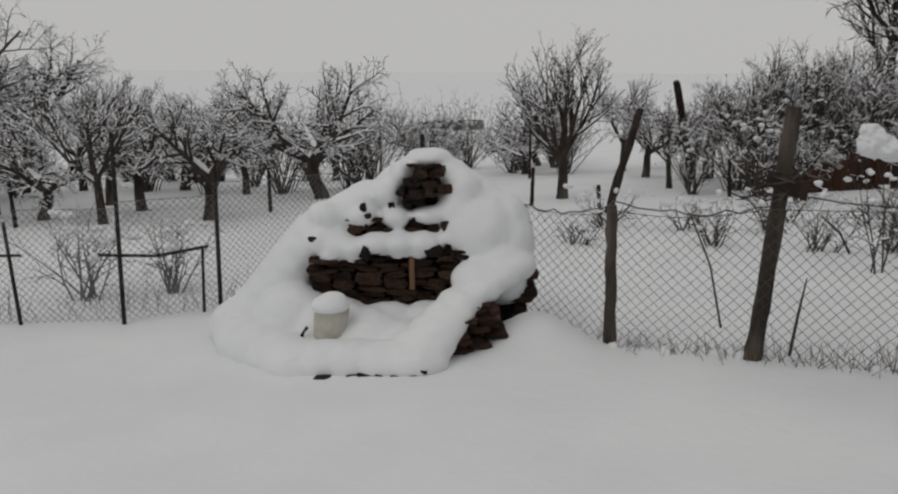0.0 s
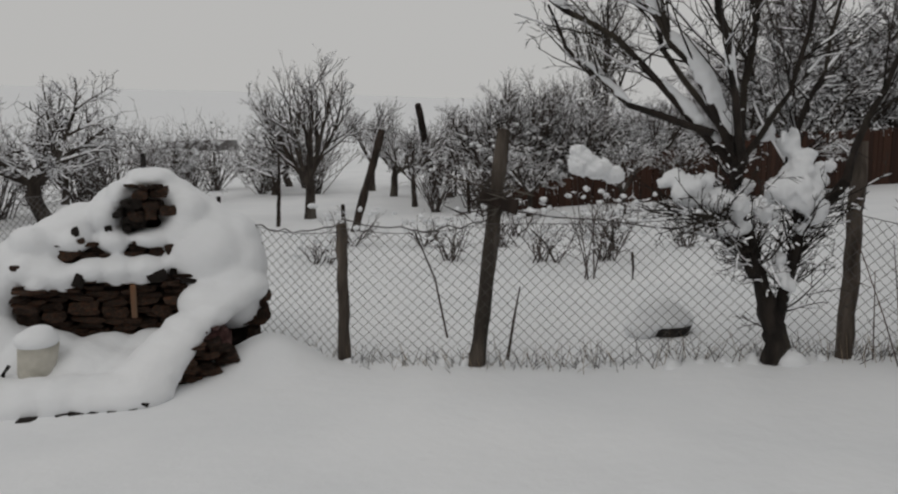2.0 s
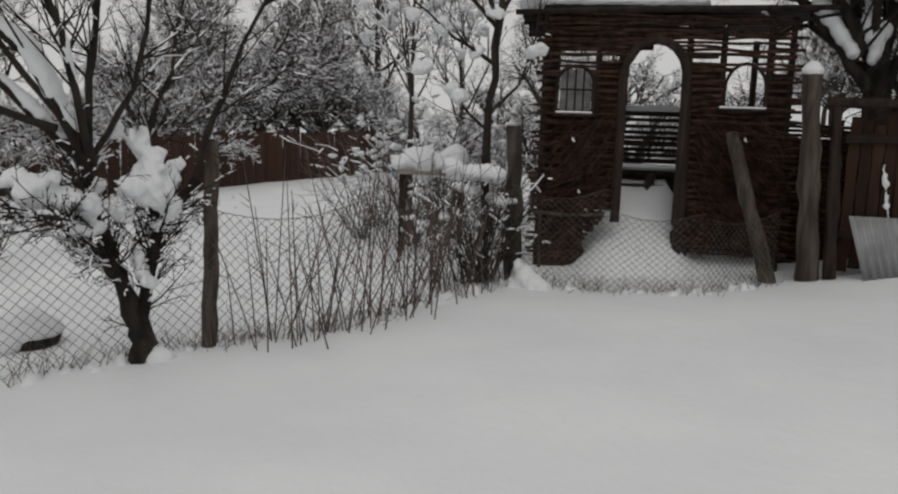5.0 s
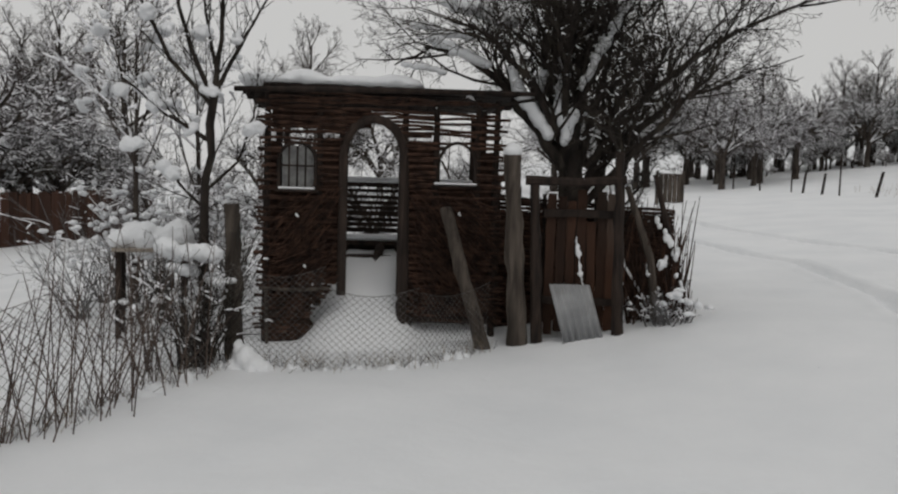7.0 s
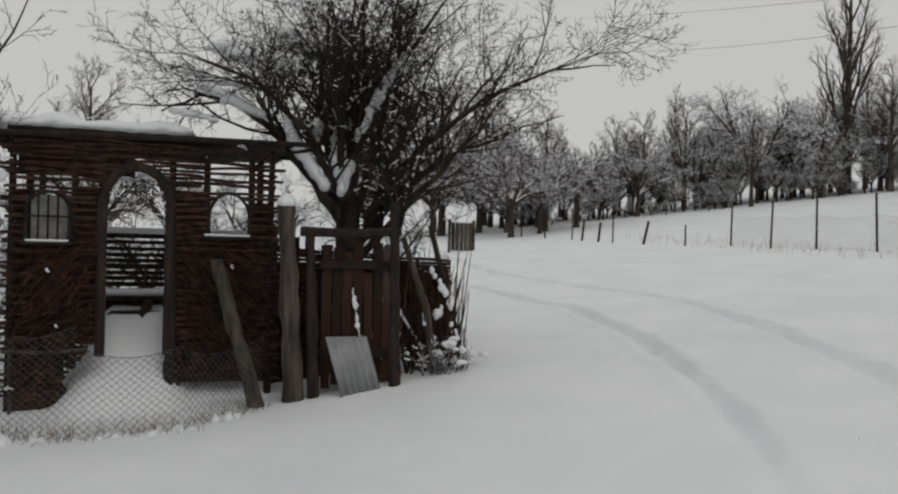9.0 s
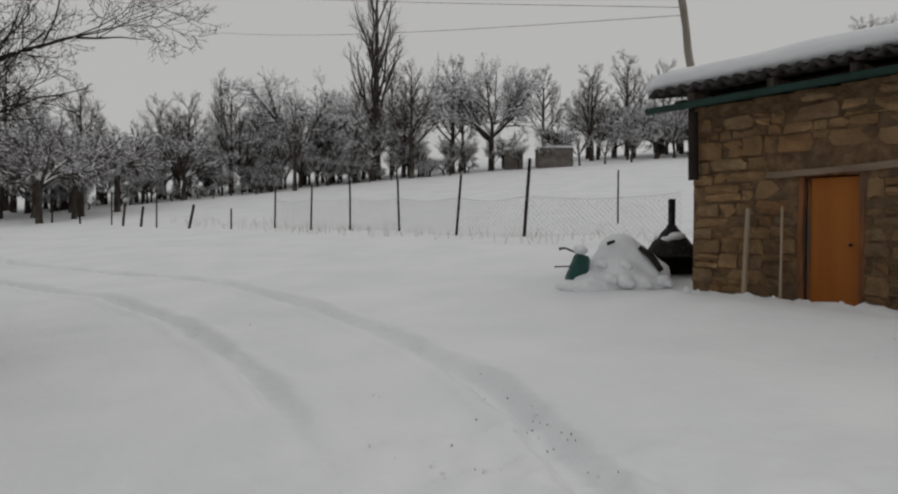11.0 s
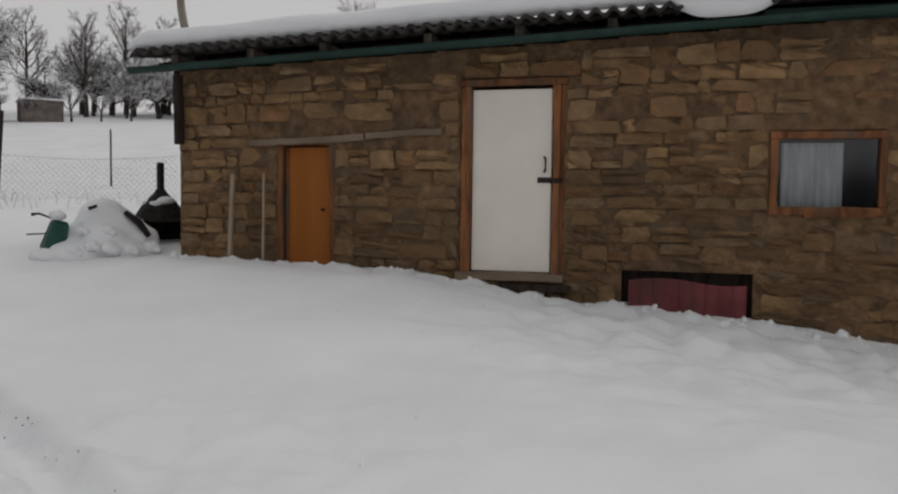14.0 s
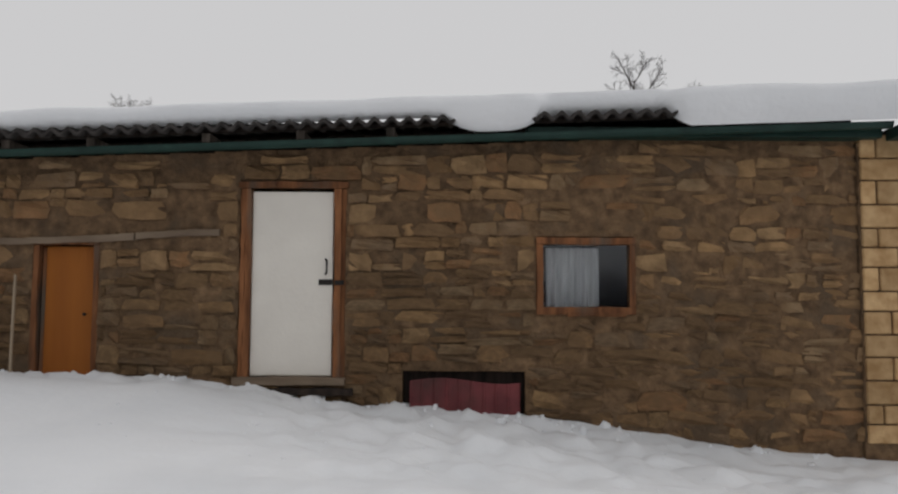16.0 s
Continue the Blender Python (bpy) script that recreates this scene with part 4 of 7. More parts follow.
    a += chain((0.50, -0.40, 0.40, 0.17, 0.20, 0.10), (0.90, 0.0, 0.58, 0.19, 0.25, 0.13), 4)
    a += chain((-0.75, -0.1, 0.22, 0.3, 0.35, 0.25), (0.1, -0.40, 0.10, 0.3, 0.4, 0.16), 4)
    a += [(0.80, 0.02, 0.58, 0.24, 0.24, 0.20), (0.62, -0.16, 0.50, 0.20, 0.18, 0.15)]
    a += [(-0.05, -0.15, 0.18, 0.26, 0.2, 0.16), (0.25, -0.15, 0.2, 0.2, 0.2, 0.14)]
    cover = puff("snow", b + a, ov, 0.022, 9, rough=0.022, label="thick rounded snow over the stones, arms and hearth")
    bpy.context.view_layer.update()
    skin = BVHTree.FromObject(cover, bpy.context.evaluated_depsgraph_get())

    def shade_stone(u, z, w, h, mat, out=0.02):
        hit = skin.ray_cast(Vector((u, -3, z)), Vector((0, 1, 0)))[0]
        if hit:
            st = new("stone", rng.choice(meshes))
            st.parent = ov
            st.matrix_basis = pose(u, hit.y + 0.05 - out, z, rng.uniform(-14, 14), rng.uniform(-20, 20), rng.uniform(-14, 14)) @ Matrix.Diagonal((w, 0.1, h, 1))
            st.material_slots[0].link = "OBJECT"
            st.material_slots[0].material = mat

    # dark stones set proud of the snow to imitate its small shaded holes
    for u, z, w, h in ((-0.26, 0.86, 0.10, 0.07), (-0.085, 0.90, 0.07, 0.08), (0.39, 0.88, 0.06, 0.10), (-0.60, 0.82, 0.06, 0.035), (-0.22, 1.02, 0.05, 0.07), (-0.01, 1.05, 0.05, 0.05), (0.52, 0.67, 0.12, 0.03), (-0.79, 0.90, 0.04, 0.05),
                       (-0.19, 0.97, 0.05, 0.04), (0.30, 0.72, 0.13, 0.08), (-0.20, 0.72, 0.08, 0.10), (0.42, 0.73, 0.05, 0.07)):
        shade_stone(u, z, w, h, rng.choice((SOOT_AND_SHADE, SOOT_AND_SHADE, OVENSTONE)), 0.016)
    # a row of near-black stones draws the shadow line along the front foot
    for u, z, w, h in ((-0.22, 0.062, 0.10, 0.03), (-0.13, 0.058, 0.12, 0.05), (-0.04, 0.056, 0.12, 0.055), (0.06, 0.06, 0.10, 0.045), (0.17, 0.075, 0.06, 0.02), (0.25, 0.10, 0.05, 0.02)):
        shade_stone(u, z, w, h, SOOT_AND_SHADE, 0.01)
    return ov


oven()


def pot():
    p = thing("tapered_pot", (0.0, 6.2, 0.10), "tapered whitewashed pot with a thick snow cap beside the oven", "pot", turn=-13.5)
    bm = bmesh.new()
    bmesh.ops.create_cone(bm, cap_ends=True, segments=20, radius1=0.10, radius2=0.125, depth=0.40, matrix=Matrix.Translation((0, 0, 0.04)))
    for v in bm.verts:
        v.co.x += 0.12 * v.co.z
    bmesh.ops.bevel(bm, geom=[e for e in bm.edges if abs(e.verts[0].co.z - e.verts[1].co.z) < 0.01], offset=0.012, segments=2, affect="EDGES")
    part("body", bm, CERAMIC, p, smooth=True)
    part("handle", tubes([([Vector((-0.14, -0.05, 0.12)), Vector((-0.18, -0.06, 0.06)), Vector((-0.15, -0.06, -0.06))], [0.014] * 3)], 5), IRON, p)
    puff("snow_cap", [(0.02, 0, 0.26, 0.14, 0.14, 0.075), (0.04, 0, 0.30, 0.10, 0.10, 0.06)], p, 0.02, 4, rough=0.012)
    return p


pot()


# ---- chain-link fence ----
def link_panel(a, b, height, pitch=0.085, sag=0.0, droop=0.0, seed=1):
    """Diagonal wires between ground points a and b, as vertices and faces."""
    rng = random.Random(seed)
    A, B = Vector(a), Vector(b)
    n = max(2, int((B - A).length / pitch))
    rows = int(height / pitch)
    lines = []
    def at(i, j):
        f, g = i / n, j / rows
        p = A.lerp(B, f)
        p.z += height * g * (1 - droop * math.sin(math.pi * f)) + sag * math.sin(math.pi * f)
        w = 0.02 * math.sin(i * 0.37 + j * 0.21) * g
        side = (B - A).cross(Vector((0, 0, 1))).normalized()
        return p + side * (w + 0.003 * ((i + j) % 2))
    for k in range(-rows, n + 1):
        up = [at(k + j, j) for j in range(rows + 1) if 0 <= k + j <= n]
        if len(up) > 1:
            lines.append((up, [0.0022] * len(up)))
    for k in range(0, n + rows + 1):
        dn = [at(k - j, j) for j in range(rows + 1) if 0 <= k - j <= n]
        if len(dn) > 1:
            lines.append((dn, [0.0022] * len(dn)))
    top = [at(i, rows) for i in range(n + 1)]
    lines.append((top, [0.003] * len(top)))
    return tubes(lines, 3, False)


def on(x, y, dz=0.0):
    return (x, y, ground(x, y) + dz)


def wood_post(name, base, top, r, parent, mat=POST, label="", seed=0):
    rng = random.Random(seed)
    b, t = Vector(base), Vector(top)
    pts = [b.lerp(t, f) + Vector((rng.uniform(-1, 1), rng.uniform(-1, 1), 0)) * r * 0.10 * (0 < f < 1) for f in np.linspace(0, 1, 13)]
    rad = [r * (1.15 - 0.25 * i / 12) * rng.uniform(0.93, 1.07) for i in range(13)]
    vs, fs = tubes([(pts, rad)], 10)
    vs = [v + Vector((rng.gauss(0, 1), rng.gauss(0, 1), rng.gauss(0, 0.6))) * r * 0.10 for v in vs]
    return part(name, (vs, fs), mat, parent, label, smooth=False)


FENCE = thing("chain_link_fence", (0, 0, 0), "sagging chain-link fence on crooked weathered wooden posts", "fence")
wood_post("post", on(2.02, 5.92, -0.1), (2.04, 5.97, 1.0), 0.043, FENCE, seed=1)
wood_post("post", on(2.72, 5.22, -0.1), (3.06, 5.38, 1.68), 0.052, FENCE, seed=2)
wood_post("post", on(4.62, 3.66, -0.1), (4.86, 3.80, 1.60), 0.05, FENCE, seed=3)
wood_post("post", (7.88, 2.38, 0.1), (8.04, 2.48, 1.80), 0.085, FENCE, seed=4)
wood_post("post", on(8.66, -0.09, -0.1), (9.0, 0.42, 1.80), 0.072, FENCE, seed=5, label="leaning split post")
RUN = ((1.45, 6.75), (2.02, 5.95), (2.74, 5.26), (4.6, 3.7), (5.6, 2.95), (7.85, 2.42), (7.75, 1.45), (7.85, 0.55), (8.62, -0.1))
TALL = (1.02, 1.05, 1.06, 1.0, 0.95, 1.0, 0.8, 0.75)
for k, (a, b) in enumerate(zip(RUN[:-1], RUN[1:])):
    part("wire_mesh", link_panel(on(*a, -0.02), on(*b, -0.02), TALL[k], 0.078 if k < 4 else 0.07, droop=0.05 if k < 3 else 0.12, seed=k), WIRE, FENCE)
# barbed strand and tangles over the mesh
rng = random.Random(8)
for a, b, z in (((1.5, 6.7), (2.03, 5.95), 1.02), ((2.03, 5.95), (2.95, 5.3), 1.11), ((2.95, 5.3), (4.75, 3.75), 1.12)):
    pts = [Vector((a[0] + (b[0] - a[0]) * f, a[1] + (b[1] - a[1]) * f, ground(*a) + z - 0.09 * math.sin(math.pi * f) + rng.uniform(-0.02, 0.02))) for f in np.linspace(0, 1, 14)]
    part("strand", tubes([(pts, [0.005] * 14)], 4), WIRE, FENCE)
tangle = []
for k in range(40):
    c = Vector((2.93, 5.34, 1.18)) + Vector((rng.gauss(0, 0.10), rng.gauss(0, 0.08), rng.gauss(0, 0.07)))
    d = Vector((rng.gauss(0, 1), rng.gauss(0, 1), rng.gauss(0, 0.6))).normalized() * rng.uniform(0.06, 0.16)
    tangle.append(([c - d, c + Vector((0, 0, rng.uniform(-0.04, 0.04))), c + d], [0.003, 0.008, 0.003]))
tagged(part("tangle", tubes(tangle, 3, False), BARK, FENCE, "dry twigs and rags tangled round the tall post"), kind="stuff")
# a scrap of rotten board nailed across the tall post
bm = box(bmesh.new(), (-0.10, -0.022, -0.04), (0.17, 0.022, 0.04), 0.008)
for v in bm.verts:
    if v.co.x > 0:
        v.co.z = v.co.z * 1.35 - 0.035
bm.transform(pose(2.87, 5.20, 1.21, 0, 12, -33))
part("board_scrap", bm, DARKWOOD, FENCE, "rotten dark scrap of board across the post")
for x, y, z0, dx, dz in ((2.6, 5.4, 0.2, -0.25, 0.8), (2.85, 5.0, 0.1, 0.12, 0.5), (3.25, 5.0, 0.75, -0.2, 0.25), (3.6, 4.6, 0.85, 0.04, -0.2), (3.55, 4.75, 0.9, 0.02, 0.2)):
    part("vine", tubes([([Vector((x, y, z0)), Vector((x + dx * 0.4, y, z0 + dz * 0.55)), Vector((x + dx, y + 0.03, z0 + dz))], [0.011, 0.009, 0.005])], 4), BARK, FENCE)


def loose_pole(name, base, top, r, label, mat=POST, seed=0, category="pole"):
    ob = thing(name, base, label, category)
    wood_post("shaft", (0, 0, 0), tuple(t - b for t, b in zip(top, base)), r, ob, mat, seed=seed)
    return ob


loose_pole("leaning_pole", on(4.98, 12.4, -0.05), (5.51, 12.4, 1.6), 0.06, "dark leaning pole standing in the snow behind the fence", DARKWOOD, 11)
loose_pole("leaning_pole", on(8.6, 16.0, -0.05), (7.84, 15.48, 2.08), 0.075, "tall dark stake leaning among the orchard trees", DARKWOOD, 12)
for k, (x, y, h) in enumerate(((-4.0, 14.0, 0.7), (-0.2, 14.3, 0.75), (4.1, 13.5, 0.65), (7.8, 13.4, 0.7), (3.0, 13.0, 0.6), (6.0, 19.0, 1.5), (3.2, 24.0, 1.8), (2.0, 26.0, 1.6), (9.6, 16.9, 0.7), (4.4, 11.4, 0.55))):
    loose_pole("stake", on(x, y, -0.05), (x + 0.03 * (k % 3 - 1), y, ground(x, y) + h), 0.03, "thin dark stake upright in the snow", DARKWOOD, 20 + k, "stake")

# ---- iron-posted fence by the orchard, with its wire rack ----
left = thing("iron_post_fence", (0, 0, 0), "thin dark iron posts carrying fine netting before the orchard", "fence")
for (bx, by, bz), (tx, ty, tz), r in (((-2.40, 7.82, -0.1), (-2.47, 7.88, 0.84), 0.018), ((-1.57, 7.62, -0.15), (-1.56, 7.75, 1.55), 0.02), ((-0.80, 7.9, -0.1), (-0.78, 7.98, 1.2), 0.02), ((-0.94, 7.85, -0.1), (-0.92, 7.9, 0.55), 0.014)):
    part("post", tubes([([Vector((bx, by, bz)), Vector((tx, ty, tz))], [r, r * 0.9])], 6), IRON, left)
part("rail", tubes([([Vector((-1.75, 7.78, 0.54)), Vector((-1.3, 7.8, 0.50)), Vector((-0.87, 7.86, 0.55))], [0.014] * 3)], 5), DARKWOOD, left)
part("rail", tubes([([Vector((-2.9, 7.86, 0.58)), Vector((-2.35, 7.84, 0.56))], [0.012] * 2)], 5), DARKWOOD, left)
for k, (a, b, h) in enumerate((((-4.2, 8.0), (-2.4, 7.85), 0.9), ((-2.4, 7.85), (-1.57, 7.68), 0.95), ((-1.57, 7.68), (-0.8, 7.93), 1.0), ((-0.8, 7.93), (0.4, 8.6), 1.1))):
    part("netting", link_panel(on(*a), on(*b), h, 0.06, seed=30 + k), GREY_TWIG, left)


# ---- stems, canes and dry grass ----
def stems(name, spots, height, lean, r, mat, seed, label, category, kind="", curve=0.15):
    rng = random.Random(seed)
    lines = []
    for x, y in spots:
        h, a = height * rng.uniform(0.5, 1.15), rng.uniform(0, 6.3)
        l = lean * rng.uniform(0.1, 1.2)
        b = Vector((x, y, ground(x, y) - 0.03))
        pts = [b + Vector((math.cos(a) * l * f * (1 + curve * f), math.sin(a) * l * f * (1 + curve * f), h * f * (1 - 0.15 * l * f))) for f in (0, 0.3, 0.65, 1)]
        lines.append((pts, [r, r * 0.85, r * 0.7, r * 0.4]))
        if height > 0.7:
            for k in range(rng.randint(1, 4)):
                f = rng.uniform(0.4, 0.9)
                p = pts[0].lerp(pts[3], f)
                d = Vector((rng.gauss(0, 1), rng.gauss(0, 1), rng.uniform(0.5, 1.6))).normalized() * rng.uniform(0.08, 0.25)
                lines.append(([p, p + d * 0.6, p + d], [r * 0.5, r * 0.4, r * 0.25]))
    ob = part(name, tubes(lines, 3, False), mat, None)
    return tagged(ob, label, category, "", kind)


rng = random.Random(5)
for j, (x, y, n) in enumerate(((4.78, 3.3, 8), (5.0, 3.1, 9), (5.3, 2.95, 10), (5.7, 2.85, 10), (6.1, 2.8, 10), (6.5, 2.7, 9), (6.95, 2.65, 7), (7.3, 2.62, 5))):
    stems("cane_bush", [(x + rng.gauss(0, 0.13), y + rng.gauss(0, 0.1)) for _ in range(int(n * 1.35))], 1.35, 0.42, 0.0065, CANE, 60 + j, "bare upright reddish-brown canes along the fence", "bush")
path = [Vector((*p, 0)) for p in RUN]
tufts = []
for a, b, n in zip(path[:-1], path[1:], (40, 60, 90, 130, 80, 60, 60, 70)):
    tufts += [(a.x + (b.x - a.x) * f + rng.gauss(0, 0.1), a.y + (b.y - a.y) * f + rng.gauss(0, 0.1)) for f in (min(1, max(0, rng.choice((0.08, 0.3, 0.55, 0.72, 0.93)) + rng.gauss(0, 0.05))) for _ in range(int(n * 0.6)))]
stems("dry_grass", tufts, 0.2, 0.12, 0.0025, GRASS, 71, "dry grass and weed stems poking through snow", "grass", "stuff")
stems("dry_weeds", [(2.1 + 2.4 * f + rng.gauss(0, 0.08), 5.85 - 2.1 * f + rng.gauss(0, 0.1)) for f in (rng.random() for _ in range(60))], 0.2, 0.14, 0.0035, TWIG, 72, "dark weed stalks at the fence foot", "weeds", "stuff")
frost = []
for a, b, n in zip(path[:-1], path[1:], (30, 45, 60, 80, 90, 40, 40, 40)):
    for k in range(n):
        f = min(1, max(0, rng.choice((0.05, 0.2, 0.36, 0.6, 0.8, 0.95)) + rng.gauss(0, 0.04)))
        frost.append((a.x + (b.x - a.x) * f + rng.gauss(0, 0.07), a.y + (b.y - a.y) * f + rng.gauss(0, 0.07)))
stems("frosted_grass", frost, 0.15, 0.12, 0.004, GREY_TWIG, 75, "grey frosted grass tufts along the fence foot", "grass", "stuff")
stems("orchard_weeds", [(rng.uniform(-4.5, 0.2), rng.uniform(7.9, 8.3)) for _ in range(160)], 0.3, 0.15, 0.003, GREY_TWIG, 73, "pale frosted weeds by the iron fence", "weeds", "stuff")
stems("field_grass", [(rng.uniform(9, 32), -12.6 - 2.2 * rng.random()) for _ in range(240)], 0.3, 0.12, 0.004, GRASS, 74, "pale dry stalks along the field fence", "grass", "stuff")


vs, fs = [], []
for k in range(48):
    f = rng.random() ** 1.6
    x, y = 2.6 + 2.6 * f + rng.gauss(0, 0.3), -4.0 - 1.1 * f + rng.gauss(0, 0.3)
    if k % 16 == 0:
        x, y = rng.uniform(3, 9), rng.uniform(-6, -3)
    r, o, z = rng.uniform(0.003, 0.007), len(vs), ground(x, y) + 0.01
    vs += [(x + r * 1.4 * math.cos(a) * rng.uniform(0.6, 1.3), y + r * math.sin(a) * rng.uniform(0.6, 1.3), z - 0.01) for a in (0, 1.6, 3.1, 4.7)] + [(x, y, z + r)]
    fs += [(o + i, o + (i + 1) % 4, o + 4) for i in range(4)]
tagged(part("dirt_clod_scatter", (vs, fs), BARK, None), "small dark clods scattered by the wheel ruts", "dirt", "", "stuff")


# ---- the fruit tree by the fence ----
def fruit_tree():
    base = Vector((4.18, 3.87, 0))
    base.z = ground(base.x, base.y)
    right, away = Vector((0.80, -0.60, 0)), Vector((0.60, 0.80, 0))
    rng = random.Random(77)
    out = []
    def P(r, u, a=0.0):
        return right * r + away * a + Vector((0, 0, u))
    def stem(r0, r1, *pts):
        q = [P(*p) for p in pts]
        fine = []
        for i in range(len(q) - 1):
            for f in (0, 0.33, 0.66):
                fine.append(q[i].lerp(q[i + 1], f) + Vector((rng.gauss(0, 1), rng.gauss(0, 1), rng.gauss(0, 1))) * 0.012 * (i > 0 or f > 0))
        fine.append(q[-1])
        rad = [(r0 + (r1 - r0) * k / (len(fine) - 1)) * rng.uniform(0.84, 1.16) for k in range(len(fine))]
        out.append((fine, rad, 0))
        return fine, rad
    spec = ((3, 0.45, 40, 0.10, 0.03), (3, 0.5, 40, 0.14, 0.03), (0, 0, 0, 0.15, 0.02))
    def sprout(line, n, length, lift=0.3, start=0.35):
        pts, rad = line
        for k in range(n):
            i = int((start + (1 - start) * rng.random()) * (len(pts) - 2))
            d = (pts[i + 1] - pts[i]).normalized()
            way = d * 0.8 + Vector((rng.gauss(0, 0.6), rng.gauss(0, 0.6), rng.gauss(0.1, 0.4) + lift))
            grow(rng, pts[i], way, length * rng.uniform(0.5, 1.2), min(0.0085, rad[i] * 0.5), 0, spec, out)
    stem(0.088, 0.05, (0, -0.1), (0.0, 0.12), (-0.05, 0.32), (-0.12, 0.6))
    a = stem(0.05, 0.045, (-0.12, 0.55), (-0.22, 0.85), (-0.28, 1.15), (-0.30, 1.35, 0.05))
    l1 = stem(0.036, 0.010, (-0.3, 1.3, 0.05), (-0.62, 1.65, 0.1), (-1.05, 2.1, 0.1), (-1.55, 2.42, 0.2), (-2.15, 2.75, 0.2))
    l2 = stem(0.042, 0.014, (-0.28, 1.3), (-0.5, 1.75, -0.1), (-0.85, 2.2, -0.15), (-1.2, 2.7, -0.2), (-1.5, 3.3, -0.2))
    l3 = stem(0.031, 0.014, (-0.28, 1.35), (-0.25, 1.8, 0.1), (-0.18, 2.3, 0.15), (-0.15, 3.0, 0.2))
    l4 = stem(0.029, 0.012, (-0.26, 1.3, -0.05), (-0.42, 1.9, -0.25), (-0.55, 2.4, -0.35), (-0.5, 3.1, -0.4))
    l7 = stem(0.028, 0.009, (-0.45, 1.5), (-0.95, 1.68, 0.2), (-1.3, 1.95, 0.3), (-1.5, 2.35, 0.35))
    l8 = stem(0.022, 0.008, (-0.25, 1.35), (-0.05, 1.75, -0.2), (0.05, 2.3, -0.25), (0.1, 3.0, -0.3))
    l9 = stem(0.024, 0.008, (-0.3, 1.4), (-0.75, 2.05, 0.3), (-0.8, 2.6, 0.35), (-1.0, 3.2, 0.4))
    b = stem(0.05, 0.03, (-0.02, 0.2), (0.07, 0.6), (0.12, 0.9), (0.38, 1.2))
    l5 = stem(0.028, 0.009, (0.38, 1.2), (0.5, 1.6, 0.05), (0.72, 2.1, 0.1), (1.15, 2.85, 0.1))
    l6 = stem(0.03, 0.01, (0.12, 0.9), (0.05, 1.3, 0.2), (0.3, 1.9, 0.3), (0.42, 2.6, 0.35))
    c = stem(0.035, 0.012, (-0.1, 0.6), (-0.35, 0.85, -0.1), (-0.5, 0.98, -0.15), (-0.75, 1.02, -0.1))
    for line, n, ln in ((l1, 18, 0.6), (l2, 20, 0.8), (l3, 20, 0.9), (l4, 18, 0.9), (l5, 14, 0.6), (l6, 14, 0.7), (l7, 13, 0.5), (l8, 12, 0.5), (l9, 12, 0.6)):
        sprout(line, n, ln)
    for line in (c, b, a):
        sprout(line, 46, 0.4, -0.2, 0.05)
    ob = tree_from("fruit_tree", rng, out, "many-stemmed fruit tree with wet dark bark and lumped snow", (WETBARK, WETBARK), 0.4, 0.008, 3, bare=0.0145)
    ob.location = base
    # lumps in the forks
    lumps = []
    for r, u, a0, s in ((-0.55, 1.15, -0.1, 0.13), (-0.42, 1.08, -0.12, 0.12), (-0.68, 1.2, -0.05, 0.1), (-0.3, 1.05, -0.12, 0.11), (-0.05, 1.15, -0.1, 0.13), (0.08, 1.28, -0.05, 0.13), (0.12, 1.1, -0.1, 0.14), (0.18, 1.02, -0.08, 0.12), (0.02, 1.42, 0.0, 0.1), (-0.12, 1.5, 0.0, 0.09), (-0.25, 0.9, -0.1, 0.07), (0.0, 0.62, -0.08, 0.08), (0.05, 0.55, -0.1, 0.07), (-0.38, 0.9, -0.15, 0.07), (-0.1, 0.98, -0.1, 0.08), (0.2, 1.2, 0, 0.1)):
        v = P(r, u, a0)
        lumps.append((v.x, v.y, v.z, s * 0.7, s * 0.65, s * 0.72))
        for q in range(3):
            lumps.append((v.x + rng.gauss(0, s * 0.6), v.y + rng.gauss(0, s * 0.4), v.z + rng.gauss(0, s * 0.6), s * rng.uniform(0.3, 0.5), s * rng.uniform(0.3, 0.45), s * rng.uniform(0.3, 0.5)))
    puff("fork_snow", lumps, ob, 0.017, 5, rough=0.07, label="heavy wet snow lodged in the forks")
    # long slabs of snow lying along the limbs
    for (pts, rad), spans in ((l1, ((1, 4, 0.05), (8, 11, 0.05))), (l2, ((1, 5, 0.075), (6, 9, 0.075), (10, 12, 0.06))), (l4, ((2, 4, 0.045),)), (l7, ((3, 6, 0.04),))):
        for i0, i1, s in spans:
            slab = []
            n = 5 * (i1 - i0)
            for k in range(n + 1):
                f = i0 + (i1 - i0) * k / n
                i = min(len(pts) - 2, int(f))
                p = pts[i].lerp(pts[i + 1], f - i)
                q = s * (0.45 + 0.55 * math.sin(math.pi * min(1, 0.12 + 0.8 * k / n))) * rng.uniform(0.85, 1.1)
                slab.append((p.x, p.y, p.z + rad[i] * 0.5 + q * 0.55, q * 0.8, q * 0.75, q))
            puff("bough_snow", slab, ob, 0.016, 4, rough=0.025)
    v = P(-1.72, 2.62, 0.2)
    puff("bough_snow", [(v.x - 0.12, v.y, v.z, 0.14, 0.1, 0.09), (v.x + 0.05, v.y, v.z + 0.02, 0.14, 0.12, 0.1)], ob, 0.02, 3, rough=0.03)
    return ob


